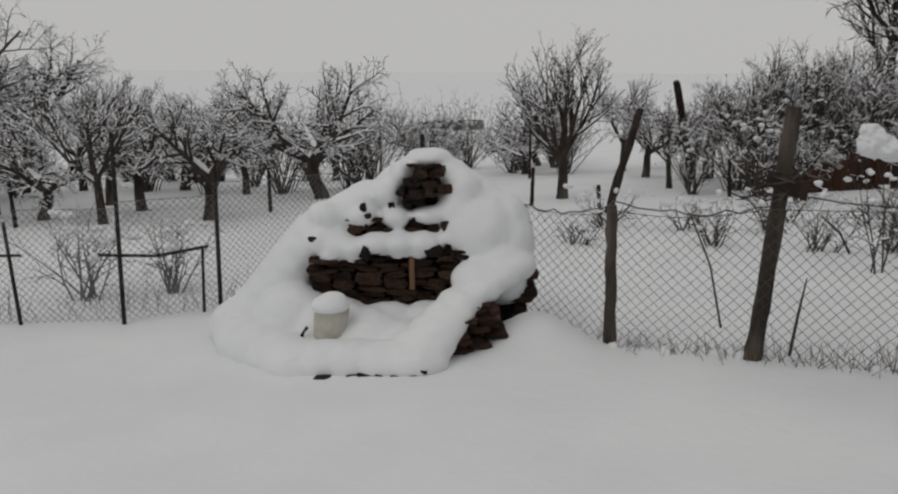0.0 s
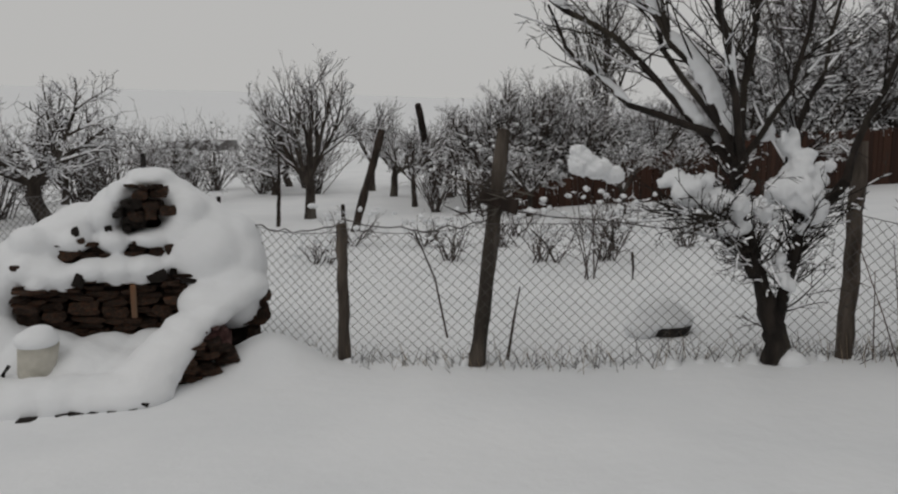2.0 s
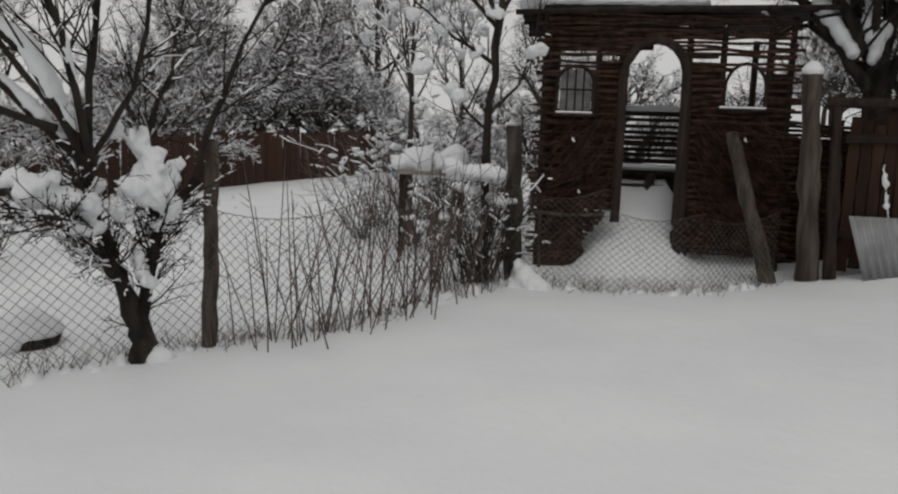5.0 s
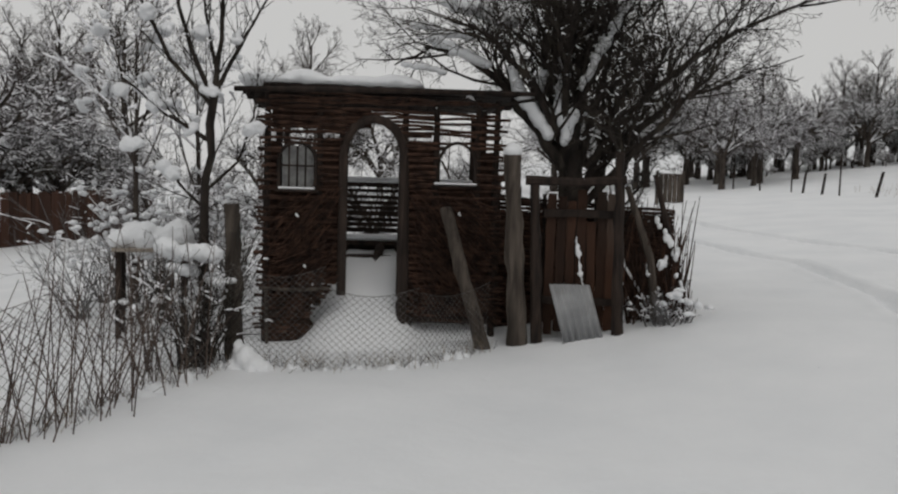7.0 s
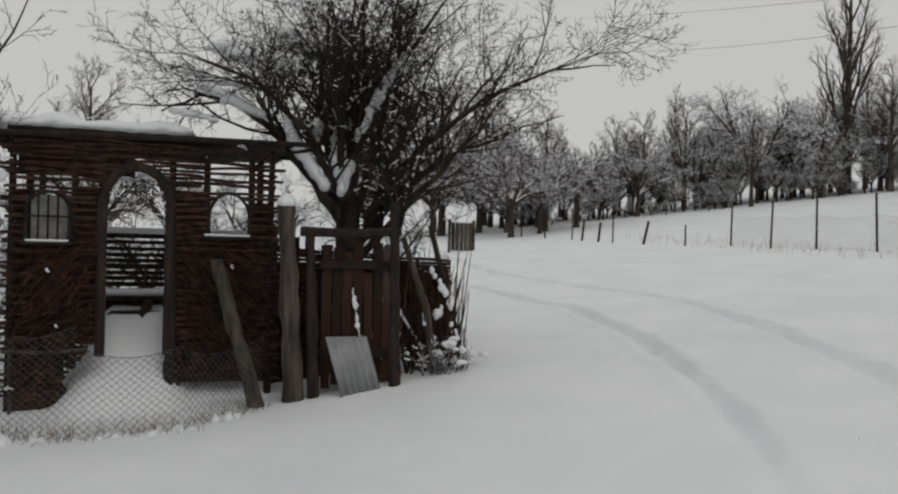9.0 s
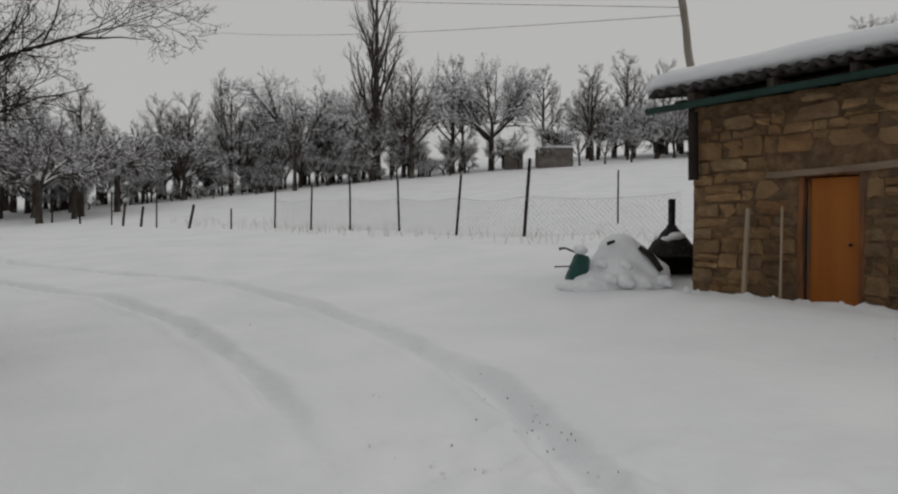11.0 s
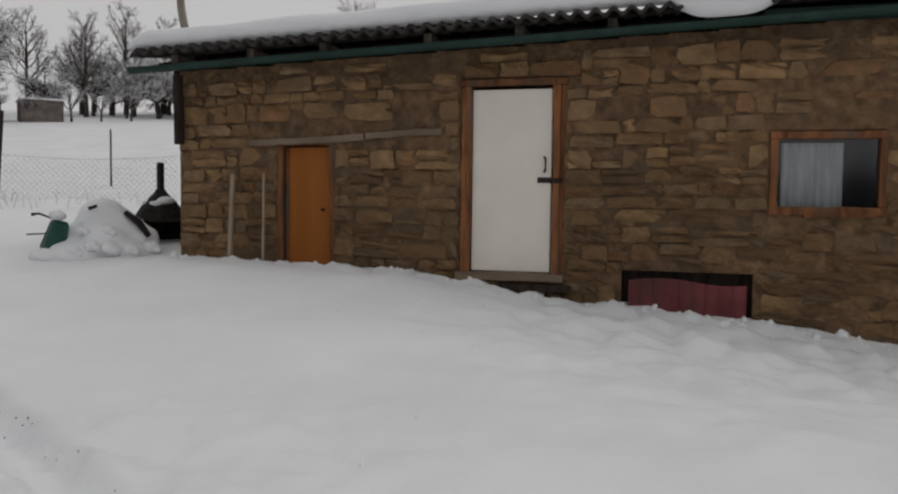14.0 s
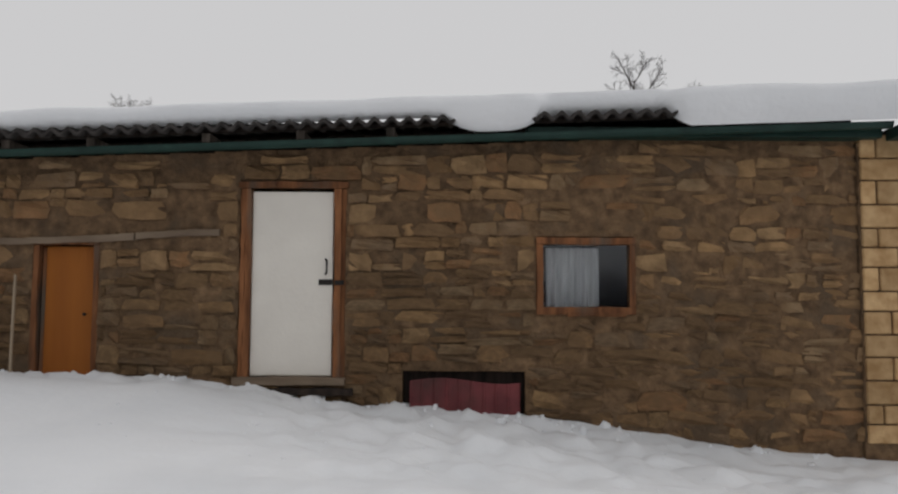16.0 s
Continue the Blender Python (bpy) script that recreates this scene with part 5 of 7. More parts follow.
fruit_tree()

# a half-buried basin and a snow-laden sapling behind the fence
basin = thing("buried_basin", on(4.36, 4.98, -0.055), "dark metal basin almost buried under a dome of snow", "basin", turn=-35)
bm = bmesh.new()
bmesh.ops.create_cone(bm, cap_ends=True, segments=22, radius1=0.13, radius2=0.19, depth=0.14, matrix=Matrix.Translation((0, 0, 0.05)))
part("bowl", bm, IRON, basin, smooth=True)
puff("snow_dome", [(-0.03, 0.02, 0.16, 0.24, 0.22, 0.11), (-0.06, 0, 0.22, 0.18, 0.16, 0.11), (-0.2, 0.0, 0.08, 0.14, 0.18, 0.1)], basin, 0.025, 4)


def snowy_bush(name, x, y, h, seed, label, blobs, spread=0.35, n=26, mat=TWIG):
    rng = random.Random(seed)
    out = []
    for k in range(n):
        a = rng.uniform(0, 6.3)
        grow(rng, Vector((rng.gauss(0, 0.06), rng.gauss(0, 0.06), -0.05)), Vector((math.cos(a) * spread, math.sin(a) * spread, 1)), h * rng.uniform(0.6, 1.1), 0.012, 0,
             ((4, 0.4, 45, 0.12, 0.0), (2, 0.5, 45, 0.15, 0.0), (0, 0, 0, 0.1, 0)), out)
    ob = thing(name, (0, 0, 0), label, "bush")
    part("branchwork", tubes([(p, r) for p, r, v in out], 3, False), mat, ob)
    tagged(part("snow", snow_strips([(p, r) for p, r, v in out], rng, 0.45, 0.012), SNOW_BRANCH, ob, smooth=True), kind="stuff")
    if blobs:
        puff("snow_cap", [(rng.gauss(0, spread * 0.45), rng.gauss(0, spread * 0.45), h * rng.uniform(0.45, 0.95), rng.uniform(0.03, 0.075), rng.uniform(0.03, 0.07), rng.uniform(0.02, 0.045)) for _ in range(blobs * 2)], ob, 0.016, 2, rough=0.06)
        tagged(ob.children[-1], kind="stuff")
    return put(ob, x, y)


def post_bush():
    """A bush bent over by a cushion of snow, dark stems below."""
    rng = random.Random(91)
    ob = thing("snowy_bush", on(7.66, 2.66), "dark tangled bush bowed under a thick cushion of snow", "bush")
    out = []
    for k in range(46):
        a = rng.uniform(0, 6.3)
        tip = Vector((0.12 + 0.2 * math.cos(a), 0.12 + 0.38 * math.sin(a), 0))
        grow(rng, Vector((rng.gauss(0, 0.07), rng.gauss(0, 0.1), -0.05)), tip + Vector((0, 0, 0.85)), rng.uniform(0.8, 1.25), rng.uniform(0.009, 0.017), 0,
             ((4, 0.35, 45, 0.16, -0.02), (2, 0.5, 45, 0.15, -0.02), (0, 0, 0, 0.1, 0)), out)
    part("branchwork", tubes([(p, r) for p, r, v in out], 3, False), WETBARK, ob)
    tagged(part("snow", snow_strips([(p, r) for p, r, v in out], rng, 0.4, 0.014), SNOW_BRANCH, ob, smooth=True), kind="stuff")
    def lumps(y0, z0, y1, z1, n, s):
        return [(0.15 + rng.gauss(0, 0.05), y0 + (y1 - y0) * k / (n - 1) + rng.gauss(0, 0.02), z0 + (z1 - z0) * k / (n - 1) + rng.gauss(0, 0.02), s * rng.uniform(0.8, 1.2), s * rng.uniform(0.8, 1.2), s * rng.uniform(0.6, 0.9)) for k in range(n)]
    for y0, z0, y1, z1, n, s in ((0.45, 1.12, -0.1, 1.05, 8, 0.1), (0.02, 0.82, -0.22, 0.8, 4, 0.065), (0.33, 0.93, 0.15, 0.88, 4, 0.07), (0.2, 0.6, 0.08, 0.55, 3, 0.05), (-0.05, 0.4, -0.12, 0.35, 3, 0.05), (0.35, 0.7, 0.3, 0.66, 3, 0.04)):
        puff("snow_cap", lumps(y0, z0, y1, z1, n, s), ob, 0.018, 3, rough=0.06)
    return ob


post_bush()
snowy_bush("snowy_bush", 7.5, 3.1, 0.75, 92, "low bare bush with clots of snow", 5, 0.3, 9)
tuft = puff("snow_mound", [(7.74, 2.22, 0.24, 0.13, 0.12, 0.2), (7.70, 2.12, 0.22, 0.14, 0.12, 0.14), (7.78, 2.3, 0.3, 0.08, 0.07, 0.2), (7.66, 2.02, 0.2, 0.12, 0.1, 0.1), (7.7, 2.34, 0.2, 0.1, 0.1, 0.1)], None, 0.02, 3, rough=0.06)
tagged(tuft, "lumpy mound of snow at the fence post foot", "snow")
snowy_bush("snowy_sapling", 5.6, 7.35, 1.15, 93, "sapling topped by one large clump of snow", 0, 0.12, 5)
sap = puff("snow_clump", [(5.5, 7.4, 1.28, 0.17, 0.16, 0.14), (5.62, 7.3, 1.22, 0.18, 0.16, 0.11), (5.78, 7.22, 1.16, 0.12, 0.12, 0.1), (5.45, 7.42, 1.4, 0.1, 0.1, 0.08)], None, 0.02, 2, rough=0.1)
tagged(sap, "large clump of snow caught on a sapling", "snow")
for k, (x, y, h) in enumerate(((5.9, 8.6, 0.7), (6.6, 8.2, 0.6), (7.2, 8.8, 0.8), (8.2, 8.4, 0.7), (4.9, 9.2, 0.6), (6.1, 9.8, 0.7), (-2.0, 8.6, 0.9), (-1.3, 8.7, 0.7), (9.0, 8.0, 0.9))):
    snowy_bush("garden_bush", x, y, h, 95 + k, "small bare garden bush with snow on its twigs", 3 if k < 6 else 6, 0.5, 14, TWIG if k < 6 else GREY_TWIG)

for k, (x, y, h) in enumerate(((5.2, 10.4, 0.5), (6.9, 10.6, 0.6), (7.8, 10.0, 0.5), (8.8, 10.4, 0.7), (9.8, 9.4, 0.6), (3.4, 9.9, 0.45), (4.3, 11.0, 0.6), (10.6, 10.6, 0.7), (11.2, 8.6, 0.5))):
    snowy_bush("garden_bush", x, y, h, 140 + k, "low bare garden bush clotted with snow", 6, 0.7, 12)

for k, (x, y, h, w) in enumerate(((9.9, 4.3, 1.5, 0.5), (10.9, 4.5, 1.8, 0.45), (11.4, 5.5, 1.9, 0.5), (12.6, 5.3, 2.2, 0.45), (10.2, 5.2, 1.3, 0.6), (11.8, 3.9, 1.9, 0.4), (13.4, 3.2, 2.0, 0.4))):
    snowy_bush("snowy_shrub", x, y, h, 180 + k, "tall bare shrub bent by clots of snow", 16, w, 18, GREY_TWIG if k % 3 else TWIG)

thicket = snowy_bush("thicket", 8.2, 13.2, 1.6, 300, "dense bare thicket of upright shoots with a little snow", 6, 0.4, 36)
tagged(thicket, group="thickets")
rng = random.Random(17)
for x, y, s in ((9.0, 14.2, 0.9), (9.8, 14.4, 1.0), (10.6, 14.2, 0.85), (11.4, 14.3, 1.1), (12.3, 14.2, 0.9), (13.2, 14.3, 1.0), (14.6, 14.2, 0.9), (16.0, 14.2, 1.0), (17.4, 14.4, 0.9), (7.4, 14.0, 0.8), (8.6, 14.4, 1.1), (9.6, 14.6, 1.3), (10.6, 14.8, 1.3), (11.6, 15.0, 1.4)):
    again(thicket, x, y, s, rng.uniform(0, 360))
for x, y, s in ((13.4, 4.3, 1.0), (14.4, 5.4, 1.1)):
    again(thicket, x, y, s, rng.uniform(0, 360))
for k in range(26):
    again(thicket, -7.5 + 0.66 * k + rng.gauss(0, 0.4), rng.uniform(18, 26), rng.uniform(0.8, 1.4), rng.uniform(0, 360))

# ---- small table under snow ----
tb = thing("garden_table", on(9.16, 3.8), "small wooden garden table under a deep cushion of snow", "table", turn=-70)
part("tabletop", boxed((-0.42, -0.28, 0.98), (0.42, 0.28, 1.02), 0.008), GREYPLANK, tb)
for lx in (-0.35, 0.35):
    for ly in (-0.22, 0.22):
        part("leg", boxed((lx - 0.03, ly - 0.03, 0), (lx + 0.03, ly + 0.03, 0.98), 0.006), DARKWOOD, tb)
ts = puff("table_snow", [(-0.32 + 0.12 * k, 0.04 * (k % 2), 1.10 + 0.03 * (k % 2), 0.17, 0.26, 0.12 + 0.05 * (k % 3)) for k in range(6)], None, 0.025, 3, rough=0.06)
ts.matrix_basis = tb.matrix_basis
tagged(ts, "cushion of snow on the garden table", "snow")

# ---- rusty board fence behind the garden ----
bf = thing("board_fence", (0, 0, 0), "tall rusty-brown board fence at the back of the garden", "fence")
FL = ((8.4, 13.5), (10.6, 13.6), (12.7, 13.6), (15.8, 13.2), (20.8, 13.7), (29.5, 13.0))
rng = random.Random(31)
proto = []
for k in range(4):
    b = boxed((-0.085, -0.012, 0), (0.085, 0.012, 1.0), 0.004)
    me = bpy.data.meshes.new("board")
    b.to_mesh(me)
    b.free()
    me.materials.append(RUSTFENCE)
    proto.append(me)
for (x0, y0), (x1, y1), h0, h1 in zip(FL[:-1], FL[1:], (0.5, 0.75, 1.1, 1.5, 1.6), (0.75, 1.1, 1.5, 1.6, 1.7)):
    n = int(math.hypot(x1 - x0, y1 - y0) / 0.18)
    for i in range(n):
        f = (i + 0.5) / n
        x, y = x0 + (x1 - x0) * f, y0 + (y1 - y0) * f
        ob = new("board", proto[i % 4])
        ob.parent = bf
        ob.matrix_basis = pose(x, y, ground(x, y) - 0.1, 0, rng.uniform(-1.5, 1.5), math.degrees(math.atan2(y1 - y0, x1 - x0))) @ Matrix.Diagonal((1, 1, h0 + (h1 - h0) * f + rng.uniform(-0.06, 0.06), 1))

# ---- gate frame, sheet and big tree by the hut ----
gate = thing("timber_gateway", on(8.9, -0.95), "rough timber gateway with weathered posts and a crossbar", "gate")
gi = gate.matrix_basis.inverted()
for base, top, r in (((8.80, -0.42, 0.2), (8.94, -0.30, 2.40), 0.095), ((8.84, -0.63, 0.3), (8.95, -0.55, 2.15), 0.06), ((8.78, -1.48, 0.4), (8.90, -1.44, 2.46), 0.055)):
    wood_post("post", base, top, r, gate, DARKWOOD if r < 0.09 else POST, seed=int(r * 1000)).matrix_parent_inverse = gi
part("crossbar", tubes([([Vector((8.93, -0.45, 2.14)), Vector((8.9, -1.0, 2.13)), Vector((8.87, -1.52, 2.17))], [0.055, 0.05, 0.05])], 7), DARKWOOD, gate).matrix_parent_inverse = gi
GATEBOARD = material("rusty_gate_boards", (0.016, 0.008, 0.005), (0.055, 0.025, 0.014), 0.9, 3, 0.6, 40, vary=0.3, stretch=(1, 1, 0.2), stain=(0.11, 0.085, 0.07))
rng = random.Random(57)
for k in range(7):
    y = -0.70 - 0.108 * k
    z0, z1 = 0.45 + rng.uniform(0, 0.12), 2.05 + rng.uniform(-0.14, 0.02) - (0.35 if k == 4 else 0)
    part("board", rough_board((9.0 + rng.uniform(-0.012, 0.012), y - 0.098, z0), (9.03, y, z1), rng, 0.012), GATEBOARD, gate).matrix_parent_inverse = gi
for z in (0.8, 1.75):
    part("ledge", rough_board((8.955, -1.44, z), (8.985, -0.66, z + 0.08), rng, 0.01), DARKWOOD, gate).matrix_parent_inverse = gi
puff("snow_streak", [(8.94 - 0.003 * k, -1.02 - 0.012 * k, 1.5 - 0.07 * k, 0.012, 0.014 + 0.012 * (k % 3), 0.05) for k in range(11)], gate, 0.014, 2, rough=0.05).matrix_parent_inverse = gi
cap = puff("post_snow", [(8.94, -0.30, 2.44, 0.11, 0.11, 0.07), (8.94, -0.30, 2.49, 0.07, 0.07, 0.05)], None, 0.02, 3)
tagged(cap, "small cap of snow on the gate post", "snow")
sheet = thing("metal_sheet", (8.68, -1.05, 0.38), "grey corrugated metal sheet propped against the gateway", "sheet", turn=-82)
vs, fs = [], []
for i in range(61):
    u = -0.22 + i * 0.44 / 60
    w = 0.012 * math.cos(2 * math.pi * u / 0.075)
    vs += [(u + 0.08, w, 0.05), (u - 0.08, w + 0.12, 0.66), (u - 0.08, w + 0.124, 0.66), (u + 0.08, w + 0.004, 0.05)]
    if i:
        o = 4 * i
        fs += [(o - 4 + j, o + j, o + (j + 1) % 4, o - 4 + (j + 1) % 4) for j in range(4)]
part("panel", (vs, fs), GALV, sheet, smooth=True)
part("kick_bar", boxed((-0.16, -0.03, 0.02), (0.34, 0.0, 0.05), 0.004), IRON, sheet)


def gate_tree():
    base = Vector((9.6, -1.05, 0.4))
    right, away = Vector((0.0, -1, 0)), Vector((1, 0, 0))
    rng = random.Random(404)
    out = []
    def stem(r0, r1, *pts):
        q = [right * p[0] + Vector((0, 0, p[1])) + away * (p[2] if len(p) > 2 else 0) for p in pts]
        fine = [q[i].lerp(q[i + 1], f) + Vector((rng.gauss(0, 1), rng.gauss(0, 1), rng.gauss(0, 1))) * 0.015 * (i > 0) for i in range(len(q) - 1) for f in (0, 0.33, 0.66)] + [q[-1]]
        rad = [r0 + (r1 - r0) * k / (len(fine) - 1) for k in range(len(fine))]
        out.append((fine, rad, 0))
        return fine, rad
    spec = ((6, 0.5, 48, 0.14, 0.05), (5, 0.5, 50, 0.16, 0.05), (3, 0.55, 50, 0.18, 0.03), (0, 0, 0, 0.18, 0.0))
    stem(0.18, 0.14, (0.05, -0.2), (0, 0.9), (-0.1, 2.1))
    limbs = [stem(0.075, 0.008, (-0.16, 1.9, -0.05), (-0.34, 2.14, -0.05), (-0.69, 2.63, -0.05), (-1.0, 2.92, -0.05), (-1.37, 3.17, -0.1), (-1.77, 3.23, -0.1), (-2.15, 3.02, -0.1)),
             stem(0.06, 0.006, (-0.1, 2.1), (-0.35, 2.8, 0.2), (-0.45, 3.5, 0.3), (-0.3, 4.6, 0.3)),
             stem(0.08, 0.01, (-0.1, 2.05, -0.05), (0.02, 2.75, -0.05), (0.27, 3.30, -0.05), (0.58, 3.85, -0.1), (1.0, 4.5, -0.1)),
             stem(0.06, 0.008, (-0.15, 2.1, 0.1), (-0.28, 2.7, 0.1), (-0.32, 3.3, 0.1), (-0.25, 4.3, 0.1)),
             stem(0.05, 0.006, (-0.05, 2.2), (-0.02, 3.0, 0.1), (-0.1, 3.8, 0.15), (-0.05, 4.9, 0.1)),
             stem(0.045, 0.006, (0.1, 0.2, 0.2), (0.25, 1.4, 0.2), (0.35, 2.4, 0.2), (0.45, 3.4, 0.3), (0.6, 4.4, 0.3)),
             stem(0.04, 0.006, (0.25, 0.2, 0.25), (0.45, 1.3, 0.2), (0.62, 2.2, 0.1), (0.9, 3.1, 0.1), (1.3, 3.9, 0.1)),
             stem(0.06, 0.006, (-0.05, 2.1), (0.05, 2.9, 0.4), (0.1, 3.9, 0.5), (0.1, 5.0, 0.6)),
             stem(0.05, 0.004, (0.05, 1.6), (0.5, 2.2, 0.2), (1.1, 2.7, 0.3), (1.8, 3.0, 0.4), (2.6, 3.3, 0.4)),
             stem(0.05, 0.004, (0.1, 1.9), (0.7, 2.7, -0.2), (1.4, 3.3, -0.3), (2.2, 3.7, -0.3), (3.0, 3.8, -0.3)),
             stem(0.06, 0.006, (0.0, 1.9), (0.25, 2.8, 0.3), (0.4, 3.8, 0.4), (0.5, 5.0, 0.5)),
             stem(0.055, 0.006, (-0.15, 2.0), (-0.2, 2.9, -0.3), (-0.1, 3.8, -0.4), (0.2, 4.8, -0.5)),
             stem(0.05, 0.005, (0.1, 1.7), (0.45, 2.6, 0.6), (0.85, 3.5, 0.8), (1.1, 4.4, 0.9)),
             stem(0.05, 0.005, (-0.1, 2.0), (-0.7, 2.6, 0.5), (-1.0, 3.3, 0.8), (-1.0, 4.2, 0.9)),
             stem(0.05, 0.005, (0.1, 1.5), (0.7, 2.2, -0.3), (1.3, 2.9, -0.5), (1.7, 3.9, -0.5)),
             stem(0.05, 0.004, (-0.2, 2.2), (-0.6, 2.9, -0.3), (-1.2, 3.4, -0.4), (-1.9, 3.6, -0.4))]
    for pts, rad in limbs:
        for k in range(15):
            i = int((0.2 + 0.8 * rng.random()) * (len(pts) - 2))
            d = (pts[i + 1] - pts[i]).normalized()
            way = d * 0.7 + Vector((rng.gauss(0, 0.6), rng.gauss(0, 0.6), rng.gauss(0.15, 0.5)))
            grow(rng, pts[i], way, rng.uniform(0.7, 1.45), min(0.021, rad[i] * 0.6), 0, spec, out)
    ob = tree_from("gate_tree", rng, out, "spreading dark fruit tree behind the gateway with snow in its forks", (WETBARK, WETBARK), 0.14, 0.008, 3, bare=0.05)
    ob.location = base
    # thick snow along the two lower limbs and in the fork
    runs = (((-0.12, 0.36, 2.28, 0.08, 0.07, 0.07), (-0.12, 0.70, 2.74, 0.09, 0.075, 0.085), 12), ((-0.12, 0.70, 2.74, 0.09, 0.075, 0.085), (-0.12, 0.80, 3.0, 0.06, 0.045, 0.06), 6),
            ((-0.10, 0.16, 2.22, 0.08, 0.05, 0.07), (-0.1, 0.14, 2.52, 0.1, 0.13, 0.11), 7), ((-0.1, 0.22, 2.5, 0.08, 0.08, 0.06), (-0.1, 0.27, 2.95, 0.04, 0.03, 0.05), 7),
            ((-0.13, 0.0, 2.80, 0.05, 0.035, 0.05), (-0.13, -0.24, 3.34, 0.09, 0.06, 0.09), 10), ((-0.14, -0.27, 3.38, 0.07, 0.06, 0.06), (-0.16, -0.5, 3.78, 0.05, 0.05, 0.05), 7),
            ((-0.1, 1.1, 3.05, 0.07, 0.09, 0.05), (-0.12, 1.7, 3.3, 0.08, 0.1, 0.06), 8), ((-0.1, 0.9, 3.55, 0.1, 0.16, 0.07), (-0.12, 1.5, 3.75, 0.1, 0.16, 0.09), 7), ((0.0, 1.3, 3.35, 0.08, 0.1, 0.05), (0.0, 1.9, 3.5, 0.07, 0.1, 0.05), 6), ((0.1, 0.5, 3.8, 0.08, 0.1, 0.07), (0.1, 0.8, 4.0, 0.1, 0.14, 0.08), 5), ((-0.1, 1.6, 2.95, 0.05, 0.07, 0.04), (-0.1, 2.0, 3.02, 0.05, 0.08, 0.04), 5), ((0.1, 0.5, 2.72, 0.07, 0.08, 0.08), (0.1, 0.42, 2.98, 0.06, 0.06, 0.06), 4))
    for lo, hi, n in runs:
        puff("fork_snow", [(x + rng.gauss(0, 0.01), y + rng.gauss(0, 0.012), z + rng.gauss(0, 0.012), p, q, r) for x, y, z, p, q, r in chain(lo, hi, n)], ob, 0.018, 3, rough=0.035)
    return ob


gate_tree()


def brushwood():
    """A stack of dry boughs and rods leaning beside the gateway."""
    rng = random.Random(52)
    ob = thing("brushwood_stack", (9.5, -1.85, 0.55), "dark stack of brushwood leaning upright beside the gateway, flecked with snow", "brushwood")
    lines = []
    for k in range(420):
        a = rng.random()
        b = Vector((rng.uniform(-0.35, 0.9), 0.42 - 0.85 * a + rng.gauss(0, 0.08), -0.15))
        t = b + Vector((rng.gauss(0.05, 0.22), rng.gauss(0.12 - 0.15 * a, 0.25), rng.uniform(0.5, 1.9) - 0.5 * a))
        t.y = max(t.y, -0.5 + 0.1 * rng.random())
        m = b.lerp(t, 0.5) + Vector((rng.gauss(0, 0.04), rng.gauss(0, 0.04), 0))
        lines.append(([b, m, t], [rng.uniform(0.008, 0.02), 0.01, 0.004]))
    tagged(part("brush", tubes(lines, 4, False), WATTLE, ob), kind="stuff")
    part("pole", tubes([([Vector((-0.1, -0.5, 0.05)), Vector((-0.15, -0.05, 1.7))], [0.04, 0.03])], 6), DARKWOOD, ob)
    tagged(part("snow", snow_strips(lines, rng, 0.3, 0.022, 0.97), SNOW_BRANCH, ob), kind="stuff")
    part("pole", tubes([([Vector((-0.45, -0.1, 0.0)), Vector((-0.42, 0.02, 0.8)), Vector((-0.35, 0.28, 1.55))], [0.05, 0.045, 0.035])], 6), POST, ob, "grey leaning pole")
    for y0, z0, y1, z1, n, w in ((-0.22, 0.95, -0.05, 1.2, 5, 0.05), (-0.12, 0.7, -0.28, 0.85, 4, 0.06), (0.05, 0.62, 0.0, 0.8, 3, 0.05), (-0.3, 0.45, -0.32, 0.6, 3, 0.04), (0.55, 0.85, 0.5, 1.05, 4, 0.035), (0.35, 0.55, 0.3, 0.72, 3, 0.035)):
        puff("snow_cap", [(-0.40 + rng.gauss(0, 0.03), y + rng.gauss(0, 0.025), z, r * rng.uniform(0.5, 0.8), r * rng.uniform(0.4, 0.8), r * rng.uniform(0.8, 1.3)) for _, y, z, r, _, _ in chain((0, y0, z0, w, 0, 0), (0, y1, z1, w, 0, 0), n)], ob, 0.014, 2, rough=0.05)
    bk = boxed((0.1, -0.15, -0.1), (0.9, 0.5, 0.75), 0.05)
    part("core", bk, WATTLE_MAT, ob)
    return ob


brushwood()
snowy_bush("frosted_bush", 8.95, -1.95, 0.42, 171, "small frosted bush at the foot of the brushwood", 5, 0.6, 22, GREY_TWIG)
snowy_bush("frosted_bush", 8.95, -2.2, 0.3, 172, "small frosted bush at the foot of the brushwood", 3, 0.6, 16, GREY_TWIG)

# woven fence closing the corner behind the gateway
wf = thing("wattle_fence", on(9.95, -1.2), "tall dark wattle fence closing the yard behind the gateway", "fence")
wfi = wf.matrix_basis.inverted()
rng = random.Random(83)
for k in range(8):
    y = -0.15 - 0.29 * k
    part("stake", tubes([([Vector((9.95, y, 0.2)), Vector((9.95 + rng.gauss(0, 0.03), y + rng.gauss(0, 0.03), 2.1 - 0.06 * k + rng.gauss(0, 0.08)))], [0.035, 0.028])], 6), DARKWOOD, wf).matrix_parent_inverse = wfi
part("backing", boxed((9.985, -2.2, 0.2), (10.02, -0.1, 1.78)), WATTLE_MAT, wf).matrix_parent_inverse = wfi
